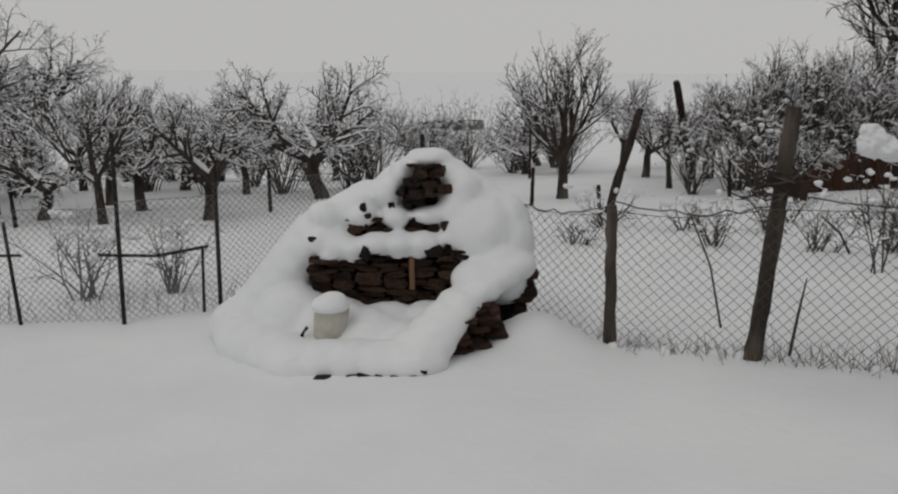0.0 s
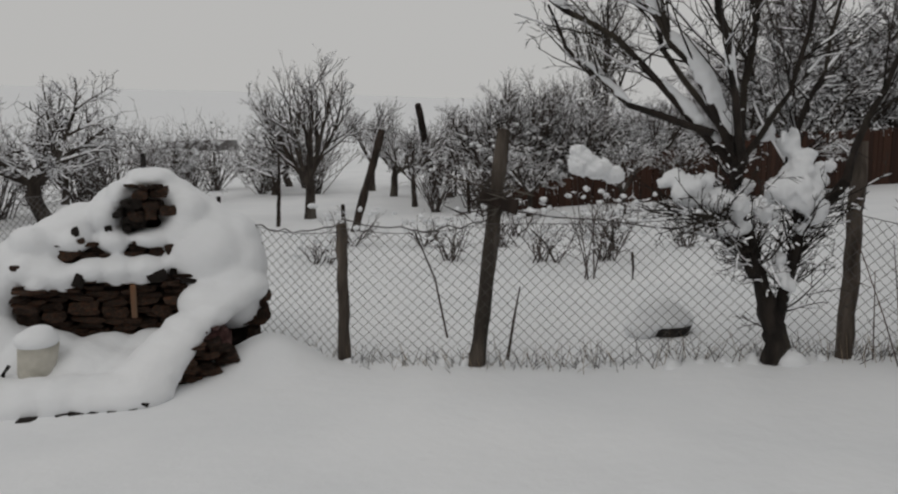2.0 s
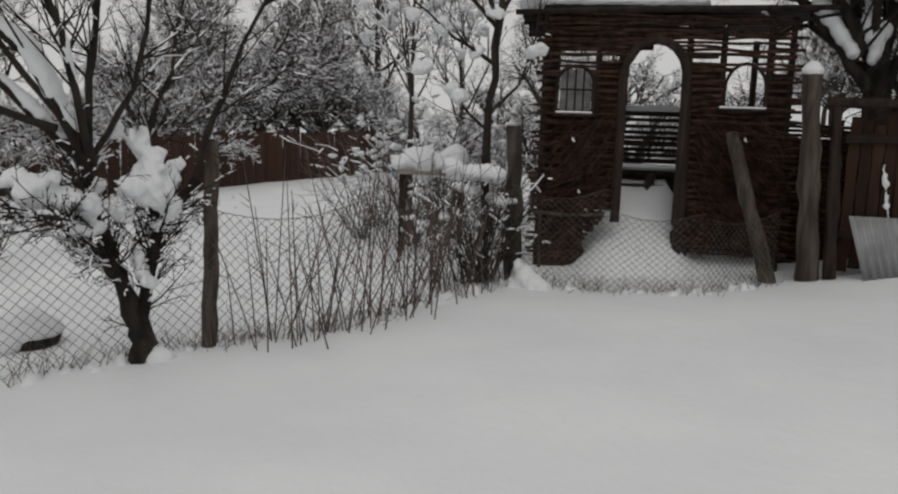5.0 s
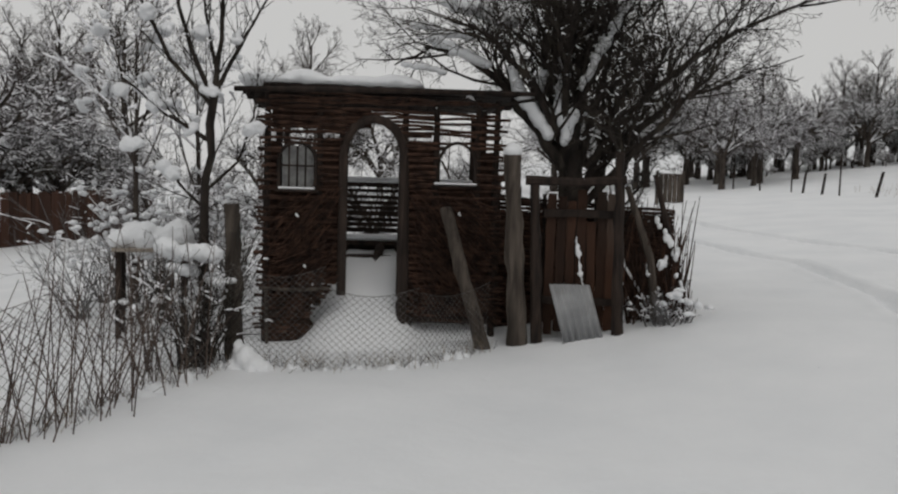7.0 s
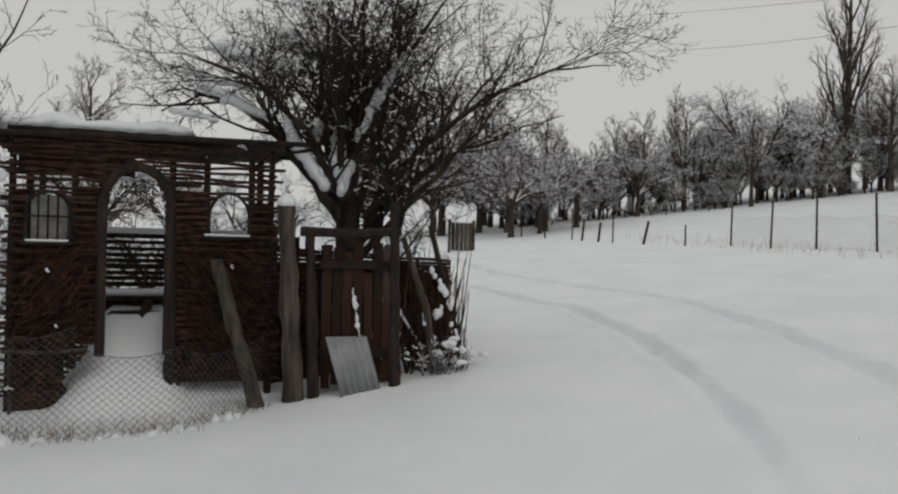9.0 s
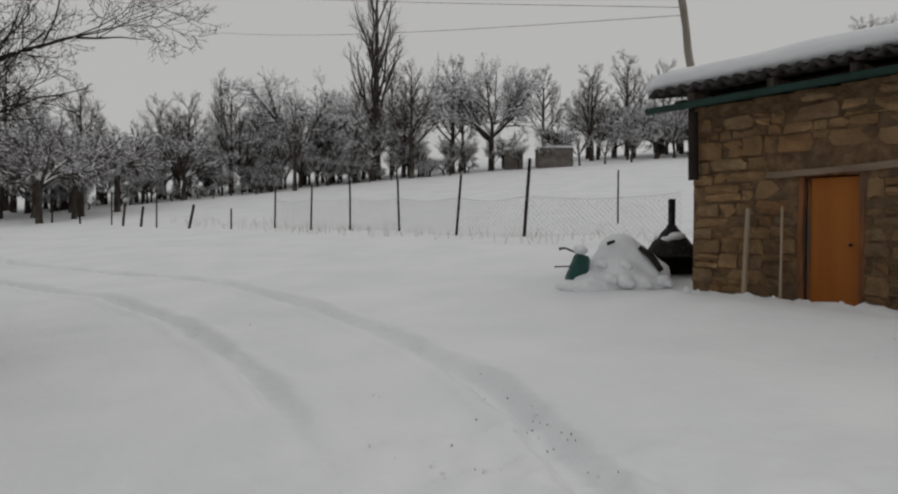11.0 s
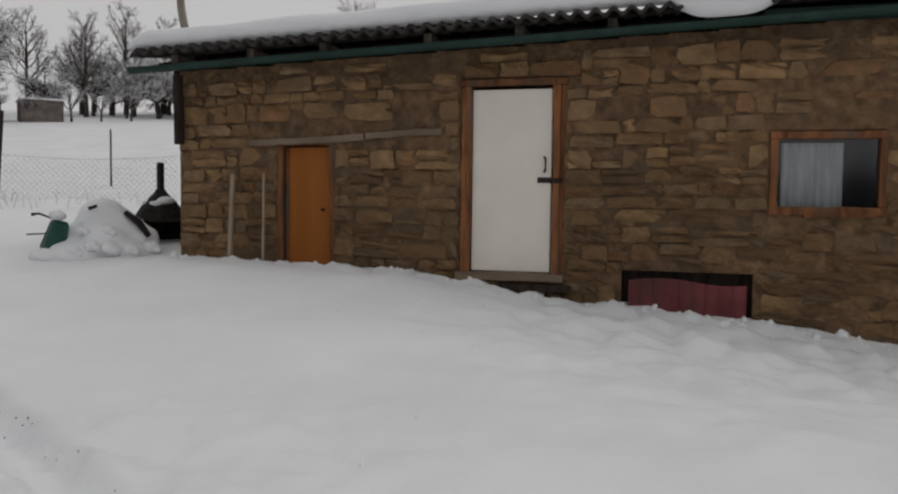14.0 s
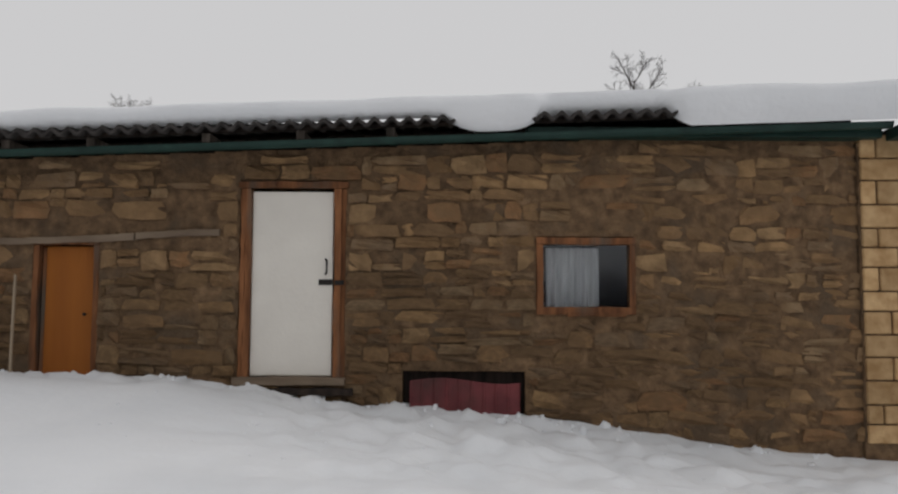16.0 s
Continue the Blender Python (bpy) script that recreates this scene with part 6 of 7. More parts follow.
for k in range(40):
    z = 0.35 + 0.041 * k
    n = 14
    part("rod", tubes([([Vector((9.95 + 0.03 * math.sin(i * 1.57 + math.pi * k), -0.1 - 2.15 * i / n, z + 0.01 * math.sin(i + k) - 0.12 * i / n)) for i in range(n + 1)], [0.019] * (n + 1))], 4), WATTLE, wf).matrix_parent_inverse = wfi

# ---- by the shed: leaning sticks, stove, covered cycle ----
for x, w, top, lean in ((4.96, 0.026, 2.36, 0.02), (4.52, 0.014, 2.37, 0.05)):
    st = thing("leaning_batten", (x, WY + 0.22, 1.2), "pale sawn batten leaning on the shed wall", "batten", "battens by the shed")
    part("shaft", tubes([([Vector((0, 0, 0)), Vector((lean, -0.12, top - 1.2))], [w * 1.2, w * 1.1])], 4), BATTEN, st)
stove = thing("iron_stove", (6.72, -10.5, 1.25), "black iron outdoor stove with a hood and short flue", "stove", turn=40)
for lo, hi in (((-0.36, -0.28, 0.02), (-0.30, 0.30, 0.50)), ((0.30, -0.28, 0.02), (0.36, 0.30, 0.50)), ((-0.298, -0.28, 0.02), (0.298, -0.22, 0.50)), ((-0.298, -0.218, 0.02), (0.298, 0.28, 0.06))):
    part("side_plate", boxed(lo, hi, 0.008), IRON, stove)
part("firebox_lining", boxed((-0.296, -0.21, 0.062), (0.296, -0.16, 0.488), 0.005), SOOT_AND_SHADE, stove)
rings = ((0.0, 0.34, 0.28), (0.08, 0.33, 0.27), (0.18, 0.27, 0.23), (0.28, 0.19, 0.17), (0.36, 0.11, 0.10), (0.42, 0.06, 0.06))
vs, fs = [], []
for z, rx, ry in rings:
    for j in range(16):
        w = 2 * math.pi * j / 16
        c, d = math.cos(w), math.sin(w)
        vs.append((rx * math.copysign(abs(c) ** 0.6, c), ry * math.copysign(abs(d) ** 0.6, d), 0.50 + z))
for i in range(5):
    fs += [(16 * i + j, 16 * i + (j + 1) % 16, 16 * i + 16 + (j + 1) % 16, 16 * i + 16 + j) for j in range(16)]
part("hood", (vs, fs), IRON, stove, smooth=True)
part("flue", tubes([([Vector((0, 0, 0.88)), Vector((0, 0, 1.30))], [0.05, 0.05])], 12), IRON, stove)
part("flue_collar", tubes([([Vector((0, 0, 0.87)), Vector((0, 0, 0.93))], [0.085, 0.07])], 12), IRON, stove)
part("base_slab", boxed((-0.5, -0.35, -0.2), (0.5, 0.5, 0.02), 0.02), FRAMEWOOD, stove)
part("hood_rim", boxed((-0.37, -0.31, 0.49), (0.37, 0.315, 0.53), 0.01), IRON, stove)
hs = puff("stove_snow", [(6.58, -10.42, 2.03, 0.12, 0.12, 0.06), (6.82, -10.38, 2.0, 0.1, 0.1, 0.05), (6.7, -10.34, 1.98, 0.1, 0.08, 0.05)], None, 0.02, 3)
tagged(hs, "snow on the stove hood", "snow")
cy = thing("covered_cycle", on(6.9, -9.47), "parked motorcycle half buried under snow and a green cover", "motorcycle", turn=-140)
b = chain((-0.22, 0, 0.1, 0.24, 0.26, 0.2), (0.05, 0, 0.44, 0.28, 0.26, 0.22), 4) + chain((0.05, 0, 0.5, 0.28, 0.26, 0.2), (0.45, 0, 0.16, 0.28, 0.26, 0.22), 4) + [(0.05, -0.16, 0.12, 0.32, 0.28, 0.28), (0.3, -0.2, 0.0, 0.34, 0.28, 0.2), (-0.38, -0.1, 0.02, 0.3, 0.28, 0.2), (-0.3, -0.25, -0.02, 0.35, 0.28, 0.17), (-0.3, 0.0, 0.2, 0.2, 0.2, 0.18)]
puff("snow", b, cy, 0.03, 9, rough=0.03, label="deep snow burying the frame and saddle")
bm = box(bmesh.new(), (-0.14, -0.12, -0.2), (0.14, 0.12, 0.2), 0.04)
for v in bm.verts:
    v.co.x *= 1 - 0.9 * (v.co.z + 0.2)
    v.co.y *= 1 - 0.7 * (v.co.z + 0.2)
bm.transform(Matrix.Translation((-0.48, -0.2, 0.22)) @ Matrix.Rotation(radians(14), 4, "Y") @ Matrix.Rotation(radians(18), 4, "Z"))
part("fairing", bm, TARP, cy, "dark green plastic front fairing")
puff("fairing_snow", [(-0.46, -0.24, 0.48, 0.1, 0.1, 0.06)], cy, 0.02, 2, rough=0.05)
puff("foot_snow", [(-0.52, -0.3, -0.02, 0.26, 0.2, 0.11)], cy, 0.02, 2, rough=0.05)
for u, v, z, r in ((-0.1, -0.42, 0.12, 0.09), (0.12, -0.45, 0.08, 0.11), (0.35, -0.42, 0.06, 0.1), (-0.3, -0.45, 0.06, 0.09), (0.6, -0.3, 0.08, 0.1), (-0.2, -0.3, 0.3, 0.07), (0.1, -0.36, 0.3, 0.08)):
    puff("snow_lump", [(u, v, z, r, r * 0.9, r * 0.8), (u + 0.06, v - 0.02, z - 0.03, r * 0.7, r * 0.7, r * 0.6)], cy, 0.02, 2, rough=0.05)
part("handlebar", tubes([([Vector((-0.52, -0.2, 0.44)), Vector((-0.66, -0.28, 0.50)), Vector((-0.74, -0.3, 0.49))], [0.012, 0.014, 0.022])], 6), IRON, cy)
part("lever", tubes([([Vector((-0.52, -0.2, 0.26)), Vector((-0.8, -0.25, 0.25))], [0.01, 0.01])], 5), IRON, cy)
part("rear_rack", tubes([([Vector((0.30, -0.22, 0.52)), Vector((0.45, -0.27, 0.40)), Vector((0.58, -0.25, 0.22))], [0.035, 0.05, 0.035])], 6), IRON, cy)
part("saddle_edge", tubes([([Vector((-0.12, -0.29, 0.56)), Vector((-0.02, -0.29, 0.60))], [0.025, 0.02])], 6), IRON, cy)

# ---- field fence up the slope ----
ff = thing("field_fence", (0, 0, 0), "field fence of thin dark stakes with sagging netting", "fence")
STAKES = ((13.67, -14.71, 1.86, 0.045, -0.13), (15.72, -14.34, 1.55, 0.035, -0.12), (18.43, -14.57, 1.5, 0.03, 0.06), (20.7, -14.42, 1.5, 0.03, 0.02), (22.26, -13.98, 1.4, 0.03, -0.03), (24.26, -13.8, 1.3, 0.03, -0.02),
          (25.58, -12.88, 0.7, 0.03, 0), (27.95, -12.39, 0.85, 0.05, -0.2), (29.83, -11.96, 1.45, 0.03, 0), (31.3, -11.9, 0.8, 0.05, -0.1), (33.0, -11.8, 0.9, 0.05, -0.1), (34.3, -11.8, 1.3, 0.03, 0), (36.8, -11.3, 1.1, 0.04, 0.05), (40, -11, 1.1, 0.04, 0), (13.65, -18.3, 1.45, 0.025, 0))
for k, (x, y, h, r, lean) in enumerate(STAKES):
    part("stake", tubes([([Vector((x, y, ground(x, y) - 0.1)), Vector((x + lean * 0.7, y + lean * 0.7, ground(x, y) + h))], [r, r * 0.9])], 6), DARKWOOD, ff)
for k, (a, b) in enumerate(zip(STAKES[:5], STAKES[1:6])):
    part("netting", link_panel(on(a[0], a[1]), on(b[0], b[1]), 0.95, 0.12, droop=0.1, seed=k), GREY_TWIG, ff)
part("netting", link_panel(on(13.67, -14.71), on(10.5, -16.5), 0.95, 0.12, droop=0.1, seed=9), GREY_TWIG, ff)
gt = thing("field_gate", on(29.9, -6.05), "small grey plank gate by the lane", "gate", turn=100)
for k in range(5):
    part("plank", boxed((-0.42 + 0.17 * k, -0.02, 0), (-0.27 + 0.17 * k, 0.02, 1.05), 0.005), POST, gt)
part("post", boxed((-0.52, -0.05, -0.1), (-0.43, 0.05, 1.15), 0.01), POST, gt)
part("post", boxed((0.44, -0.05, -0.1), (0.53, 0.05, 1.15), 0.01), POST, gt)

# ---- power pole and wires ----
pole = loose_pole("power_pole", (10.22, -17.43, 1.6), (11.0, -16.92, 8.6), 0.095, "tall grey timber power pole behind the shed", GREYPLANK, 7)
wires = thing("power_lines", (10.72, -16.7, 8.4), "two thin power lines across the grey sky", "wire")
wi = wires.matrix_basis.inverted()
for z0, end, sag in ((7.12, (51.75, -19.75, 15.06), 0.5), (7.3, (52.41, -17.85, 17.29), 0.2)):
    a, b = Vector((10.85, -17.0, z0)), Vector(end)
    part("line", tubes([([a.lerp(b, f) - Vector((0, 0, sag * math.sin(math.pi * f))) for f in np.linspace(0, 1, 16)], [0.008] * 16)], 3), WIRE, wires).matrix_parent_inverse = wi

# ---- orchard, woods and the far slope ----
APPLE = ((8, 0.58, 48, 0.12, 0.05), (7, 0.52, 48, 0.13, 0.04), (6, 0.5, 48, 0.14, 0.03), (0, 0, 0, 0.15, 0.0))
PEAR = ((8, 0.6, 30, 0.09, 0.12), (6, 0.55, 35, 0.10, 0.12), (3, 0.5, 35, 0.12, 0.08), (0, 0, 0, 0.12, 0.05))
TALLT = ((9, 0.42, 38, 0.07, 0.09), (7, 0.5, 40, 0.10, 0.05), (4, 0.5, 42, 0.12, 0.02), (0, 0, 0, 0.12, 0.0))
apple_a = put(tree("apple_tree", 1, 0.75, 0.10, 5, 1.25, APPLE, "bare old apple tree in snow, twigs outlined white", 1.0, 0.75, (0.1, 0), snow=0.7, extra=0.011, group="orchard trees"), -1.17, 13.9, 0.95, 40)
apple_b = put(tree("apple_tree", 2, 0.65, 0.11, 6, 1.35, APPLE, "bare spreading apple tree in snow, twigs outlined white", 1.1, 0.6, (-0.12, 0), snow=0.7, extra=0.011, group="orchard trees"), 0.8, 16.2, 1.25, 10)
apple_c = put(tree("plum_tree", 3, 0.8, 0.08, 5, 1.3, PEAR, "bare slender plum tree with steep shoots", 0.8, 1.0, (0.05, 0.05), snow=0.7, extra=0.011, group="orchard trees"), -2.74, 13.9, 0.9, 90)
pear = put(tree("pear_tree", 5, 0.7, 0.10, 7, 1.55, PEAR, "upright bare pear tree with broom-like shoots", 0.62, 1.0, snow=0.7, extra=0.011, group="orchard trees"), 5.0, 14.4, 1.0, 0)
for src, x, y, s, a in ((apple_b, -3.8, 14.9, 0.85, 200), (apple_a, -2.4, 15.8, 0.95, 130), (apple_c, -3.2, 17.5, 1.0, 20), (apple_a, -5.0, 16.5, 1.0, 300), (apple_b, -6.3, 15.0, 1.0, 70), (apple_c, -0.6, 18.5, 1.0, 200),
                        (apple_b, -2.0, 20.5, 1.1, 160), (apple_a, 1.6, 21.5, 0.9, 10), (apple_a, 3.5, 19.5, 0.75, 220), (apple_c, 7.6, 15.2, 0.75, 60), (apple_a, 9.3, 16.6, 0.8, 150), (apple_b, 6.4, 20.5, 0.8, 80),
                        (pear, 10.3, 15.0, 1.0, 140), (apple_b, 10.9, 15.4, 0.95, 250), (apple_a, 12.4, 15.2, 1.1, 20), (apple_c, 8.9, 20.0, 1.0, 10), (apple_b, 11.2, 20.5, 1.1, 100), (pear, 13.6, 17.5, 1.1, 30),
                        (apple_a, 14.6, 15.4, 1.15, 200), (apple_b, 16.2, 16.6, 1.2, 330), (apple_a, 18.2, 15.6, 1.3, 75), (apple_c, 10.2, 11.8, 0.6, 160), (apple_c, 12.2, 12.4, 0.6, 60), (apple_a, 8.6, 12.6, 0.6, 20),
                        (apple_b, 8.0, 24.0, 1.0, 10), (apple_a, 4.5, 27, 0.9, 60), (apple_c, -4.5, 22, 1.2, 120), (apple_b, 14.2, 21, 1.3, 45), (pear, 9.2, 14.9, 0.85, 10), (apple_a, 10.0, 16.0, 1.0, 99), (apple_c, 11.4, 14.3, 0.95, 150), (apple_b, 12.9, 14.6, 1.0, 210), (apple_c, 13.6, 14.3, 1.0, 30), (apple_a, 8.3, 17.6, 0.9, 300), (apple_b, 18.4, 14.3, 1.1, 160), (apple_c, 11.9, 16.8, 1.1, 10)):
    again(src, x, y, s, a)
wood = put(tree("woodland_tree", 8, 5.2, 0.13, 16, 1.9, TALLT, "tall bare woodland tree dusted with snow", 0.8, 0.75, mats=(BARK, TWIG), snow=0.4, extra=0.012, group="woodland trees", low=0.25), 30, 19, 1.1, 0)
frost = put(tree("frosted_tree", 9, 1.2, 0.12, 8, 2.2, ((8, 0.5, 45, 0.1, -0.01), (7, 0.5, 45, 0.12, -0.03), (5, 0.5, 45, 0.12, -0.05), (0, 0, 0, 0.12, -0.05)), "pale hoar-frosted tree with drooping fine twigs", 0.9, 0.9, mats=(BARK, GREY_TWIG), snow=0.5, extra=0.015, group="woodland trees"), -7.3, 21, 1.15, 0)
for src, x, y, s, a in ((frost, -6.4, 18.2, 1.15, 70), (frost, -8.2, 20, 1.3, 20), (frost, -6.5, 26, 1.3, 200), (wood, -11.5, 25, 1.1, 20), (frost, -9.8, 17, 1.1, 140), (frost, 18.8, 17.5, 1.0, 90), (frost, 22.5, 19, 1.2, 10),
                        (wood, 16.5, 19.5, 1.1, 33), (frost, 20, 15, 1.05, 66), (frost, 17.5, 14.8, 0.9, 10), (frost, 19.4, 16.2, 1.1, 77), (frost, 22.2, 15, 1.1, 160), (frost, 24.5, 15.2, 1.3, 10), (frost, 26.2, 14.8, 1.3, 110), (wood, 27.5, 15.5, 1.4, 60), (frost, 28.6, 14.6, 1.3, 200), (frost, 21.2, 17.5, 1.3, 300), (wood, 23.6, 18, 1.4, 20), (frost, 25.5, 18.5, 1.5, 50)):
    again(src, x, y, s, a)
rng = random.Random(29)
for k in range(15):
    x = rng.uniform(23, 44)
    y = 14.6 + rng.uniform(0, 7) if x < 31 else rng.uniform(2.5, 20)
    again(rng.choice((wood, frost, frost, wood, apple_a)), x, y, rng.uniform(1.15, 1.65), rng.uniform(0, 360))
for x, y, s, a in ((15.0, 2.2, 0.7, 10), (16.5, 0.6, 0.8, 80), (18, 3.4, 0.8, 160), (20, 1.4, 0.9, 230), (14.2, 3.8, 0.6, 300), (23, 3.2, 1.0, 40), (17, -0.4, 0.6, 120)):
    again(frost if x < 17 else apple_b, x, y, s, a)
# hoar-white willows
willow = put(tree("hoar_willow", 19, 1.6, 0.14, 9, 2.4, ((9, 0.5, 45, 0.1, -0.03), (8, 0.5, 45, 0.12, -0.06), (6, 0.5, 45, 0.12, -0.08), (0, 0, 0, 0.12, -0.08)), "hoar-white willow with drooping fine twigs", 0.9, 0.9, mats=(BARK, PALE_TWIG), snow=0.45, extra=0.014, group="woodland trees"), 43.3, -13.2, 1.25, 0)
for x, y, s, a in ((40.5, -10.6, 1.1, 60), (44.5, -15.4, 1.2, 130), (46.2, -11.8, 1.5, 220), (41.6, -12.4, 0.9, 300), (23.0, 15.6, 1.45, 20), (26.4, 16.0, 1.5, 150), (20.0, 16.6, 1.2, 260), (-8.4, 18.6, 1.2, 90), (12.2, 4.9, 0.5, 40)):
    again(willow, x, y, s, a)
# garden saplings beyond the table
young = put(tree("young_tree", 14, 3.4, 0.048, 11, 1.5, ((5, 0.5, 35, 0.08, 0.12), (4, 0.5, 38, 0.1, 0.08), (2, 0.5, 38, 0.1, 0.04), (0, 0, 0, 0.1, 0)), "slim young fruit tree with steep dark shoots", 0.6, 1.0, (0.1, 0), snow=0.7, extra=0.022, group="garden trees", low=0.35), 10.7, 4.75, 1.1, 20)
rng = random.Random(29)
spray = [v.co.copy() for c in young.children if c.name.startswith("crown") for v in c.data.vertices if 0.9 < v.co.z < 3.6]
for k in range(15):
    p = rng.choice(spray)
    w = rng.uniform(0.05, 0.09)
    puff("snow_clot", [(p.x + rng.gauss(0, w * 0.7), p.y + rng.gauss(0, w * 0.7), p.z + rng.gauss(0, w * 0.6), w * rng.uniform(0.6, 1.1), w * rng.uniform(0.6, 1.1), w * rng.uniform(0.5, 0.9)) for _ in range(4)], young, 0.02, 3, rough=0.05)


def post_tree():
    """A dark young tree behind the fence post, its limbs steep, clots of snow in the forks."""
    right, away = Vector((0.30, -0.954, 0)), Vector((0.954, 0.30, 0))
    rng = random.Random(515)
    out = []
    def stem(r0, r1, *pts):
        q = [right * p[0] + Vector((0, 0, p[1])) + away * (p[2] if len(p) > 2 else 0) for p in pts]
        fine = [q[i].lerp(q[i + 1], f) + Vector((rng.gauss(0, 1), rng.gauss(0, 1), rng.gauss(0, 1))) * 0.012 * (i > 0) for i in range(len(q) - 1) for f in (0, 0.33, 0.66)] + [q[-1]]
        rad = [(r0 + (r1 - r0) * k / (len(fine) - 1)) * rng.uniform(0.9, 1.1) for k in range(len(fine))]
        out.append((fine, rad, 0))
        return fine, rad
    spec = ((4, 0.45, 38, 0.09, 0.10), (3, 0.5, 40, 0.12, 0.06), (0, 0, 0, 0.12, 0.02))
    stem(0.055, 0.04, (0.0, -0.1), (-0.02, 0.9), (0.0, 1.8), (0.06, 2.65))
    limbs = [stem(0.028, 0.007, (0.04, 2.55), (-0.38, 3.0, 0.05), (-0.7, 3.65, 0.1), (-0.84, 4.15, 0.1)),
             stem(0.03, 0.008, (0.05, 2.6), (-0.15, 3.05, -0.1), (-0.3, 3.7, -0.15), (-0.4, 4.9, -0.2)),
             stem(0.034, 0.009, (0.06, 2.6), (0.1, 3.2, 0.05), (0.15, 3.9, 0.1), (0.12, 5.0, 0.1)),
             stem(0.026, 0.006, (0.06, 2.65), (0.27, 3.1), (0.5, 3.5), (0.72, 4.05)),
             stem(0.024, 0.006, (0.0, 2.2), (-0.4, 2.45, -0.1), (-0.78, 2.75, -0.15), (-0.9, 3.2, -0.15)),
             stem(0.022, 0.006, (0.08, 2.9), (-0.05, 3.5, 0.2), (-0.1, 4.4, 0.3)),
             stem(0.02, 0.005, (0.0, 1.7), (0.3, 2.0, 0.2), (0.45, 2.5, 0.3), (0.5, 3.0, 0.3)),
             stem(0.02, 0.005, (-0.02, 1.5), (-0.3, 1.75, 0.2), (-0.6, 2.2, 0.3))]
    for pts, rad in limbs:
        for k in range(8):
            i = int((0.2 + 0.8 * rng.random()) * (len(pts) - 2))
            d = (pts[i + 1] - pts[i]).normalized()
            grow(rng, pts[i], d + Vector((rng.gauss(0, 0.5), rng.gauss(0, 0.5), rng.gauss(0.2, 0.3))), rng.uniform(0.35, 0.8), min(0.009, rad[i] * 0.5), 0, spec, out)
    ob = tree_from("young_tree", rng, out, "dark young fruit tree by the fence post, snow in its forks", (WETBARK, WETBARK), 0.35, 0.01, 3, bare=0.03)
    put(ob, 8.15, 2.78)
    for r, u, w in ((-0.62, 2.75, 0.1), (-0.45, 2.55, 0.1), (-0.02, 2.72, 0.08), (-0.05, 3.25, 0.07), (0.3, 3.25, 0.06), (-0.55, 3.45, 0.08), (-0.35, 1.85, 0.09), (-0.15, 2.3, 0.07), (0.4, 2.35, 0.07), (-0.75, 2.1, 0.08)):
        c = right * r + Vector((0, 0, u))
        puff("snow_clot", [(c.x + rng.gauss(0, w * 0.5), c.y + rng.gauss(0, w * 0.6), c.z + rng.gauss(0, w * 0.5), w * rng.uniform(0.5, 0.9), w * rng.uniform(0.6, 1.0), w * rng.uniform(0.5, 0.9)) for _ in range(5)], ob, 0.016, 3, rough=0.05)
    return ob


post_tree()
for x, y, s, a in ((13.5, 4.9, 1.1, 100),):
    again(young, x, y, s, a)
# the tree belt on the slope
poplar = tree("poplar", 15, 14.0, 0.30, 18, 4.6, ((7, 0.4, 30, 0.07, 0.11), (6, 0.5, 34, 0.09, 0.09), (4, 0.5, 34, 0.1, 0.08), (0, 0, 0, 0.1, 0.08)), "tall bare poplar with steep upward boughs", 0.55, 1.0, mats=(BARK, TWIG), snow=0.3, extra=0.02, group="slope trees", low=0.2)
poplar.matrix_basis = pose(44.9, -32.6, 5.3)
broad = tree("broad_tree", 16, 2.0, 0.17, 11, 4.2, ((10, 0.5, 44, 0.1, 0.02), (8, 0.5, 46, 0.12, 0.01), (6, 0.5, 46, 0.13, 0.01), (0, 0, 0, 0.12, 0)), "broad bare tree with snow-lined crown", 1.0, 0.8, mats=(BARK, TWIG), snow=0.8, extra=0.02, group="slope trees")
broad.matrix_basis = pose(39.8, -38.5, ground(39.8, -38.5) - 0.1) @ Matrix.Scale(1.25, 4)
for src, x, y, s, a in ((broad, 47.6, -28.4, 1.15, 120), (broad, 49.5, -26.5, 0.8, 50), (poplar, 58.0, -27.5, 0.55, 90), (poplar, 47, -35.5, 0.5, 30)):
    again(src, x, y, s, a)
rng = random.Random(66)
for k in range(58):
    f = rng.random()
    x, y = 55 - 12.5 * f + rng.gauss(0, 2), -14 - 23.5 * f + rng.gauss(0, 2)
    again(rng.choice((wood, wood, wood, frost, pear)) if f > 0.3 else rng.choice((frost, frost, wood)), x, y, rng.uniform(0.8, 1.35), rng.uniform(0, 360))
for k in range(26):
    f = rng.random()
    again(rng.choice((apple_c, apple_a, pear)), 53 - 12.5 * f + rng.gauss(0, 1), -15 - 23 * f + rng.gauss(0, 1), rng.uniform(0.7, 1.3), rng.uniform(0, 360))
for k in range(60):
    f = rng.random()
    again(rng.choice((apple_c, pear, apple_b, frost)), 52 - 12 * f + rng.gauss(0, 0.8), -13 - 24.5 * f + rng.gauss(0, 0.8), rng.uniform(0.35, 0.7), rng.uniform(0, 360))
for k in range(18):
    again(rng.choice((frost, frost, wood)), 48 + rng.uniform(0, 14), -12 + rng.uniform(-4, 10), rng.uniform(1.2, 1.8), rng.uniform(0, 360))
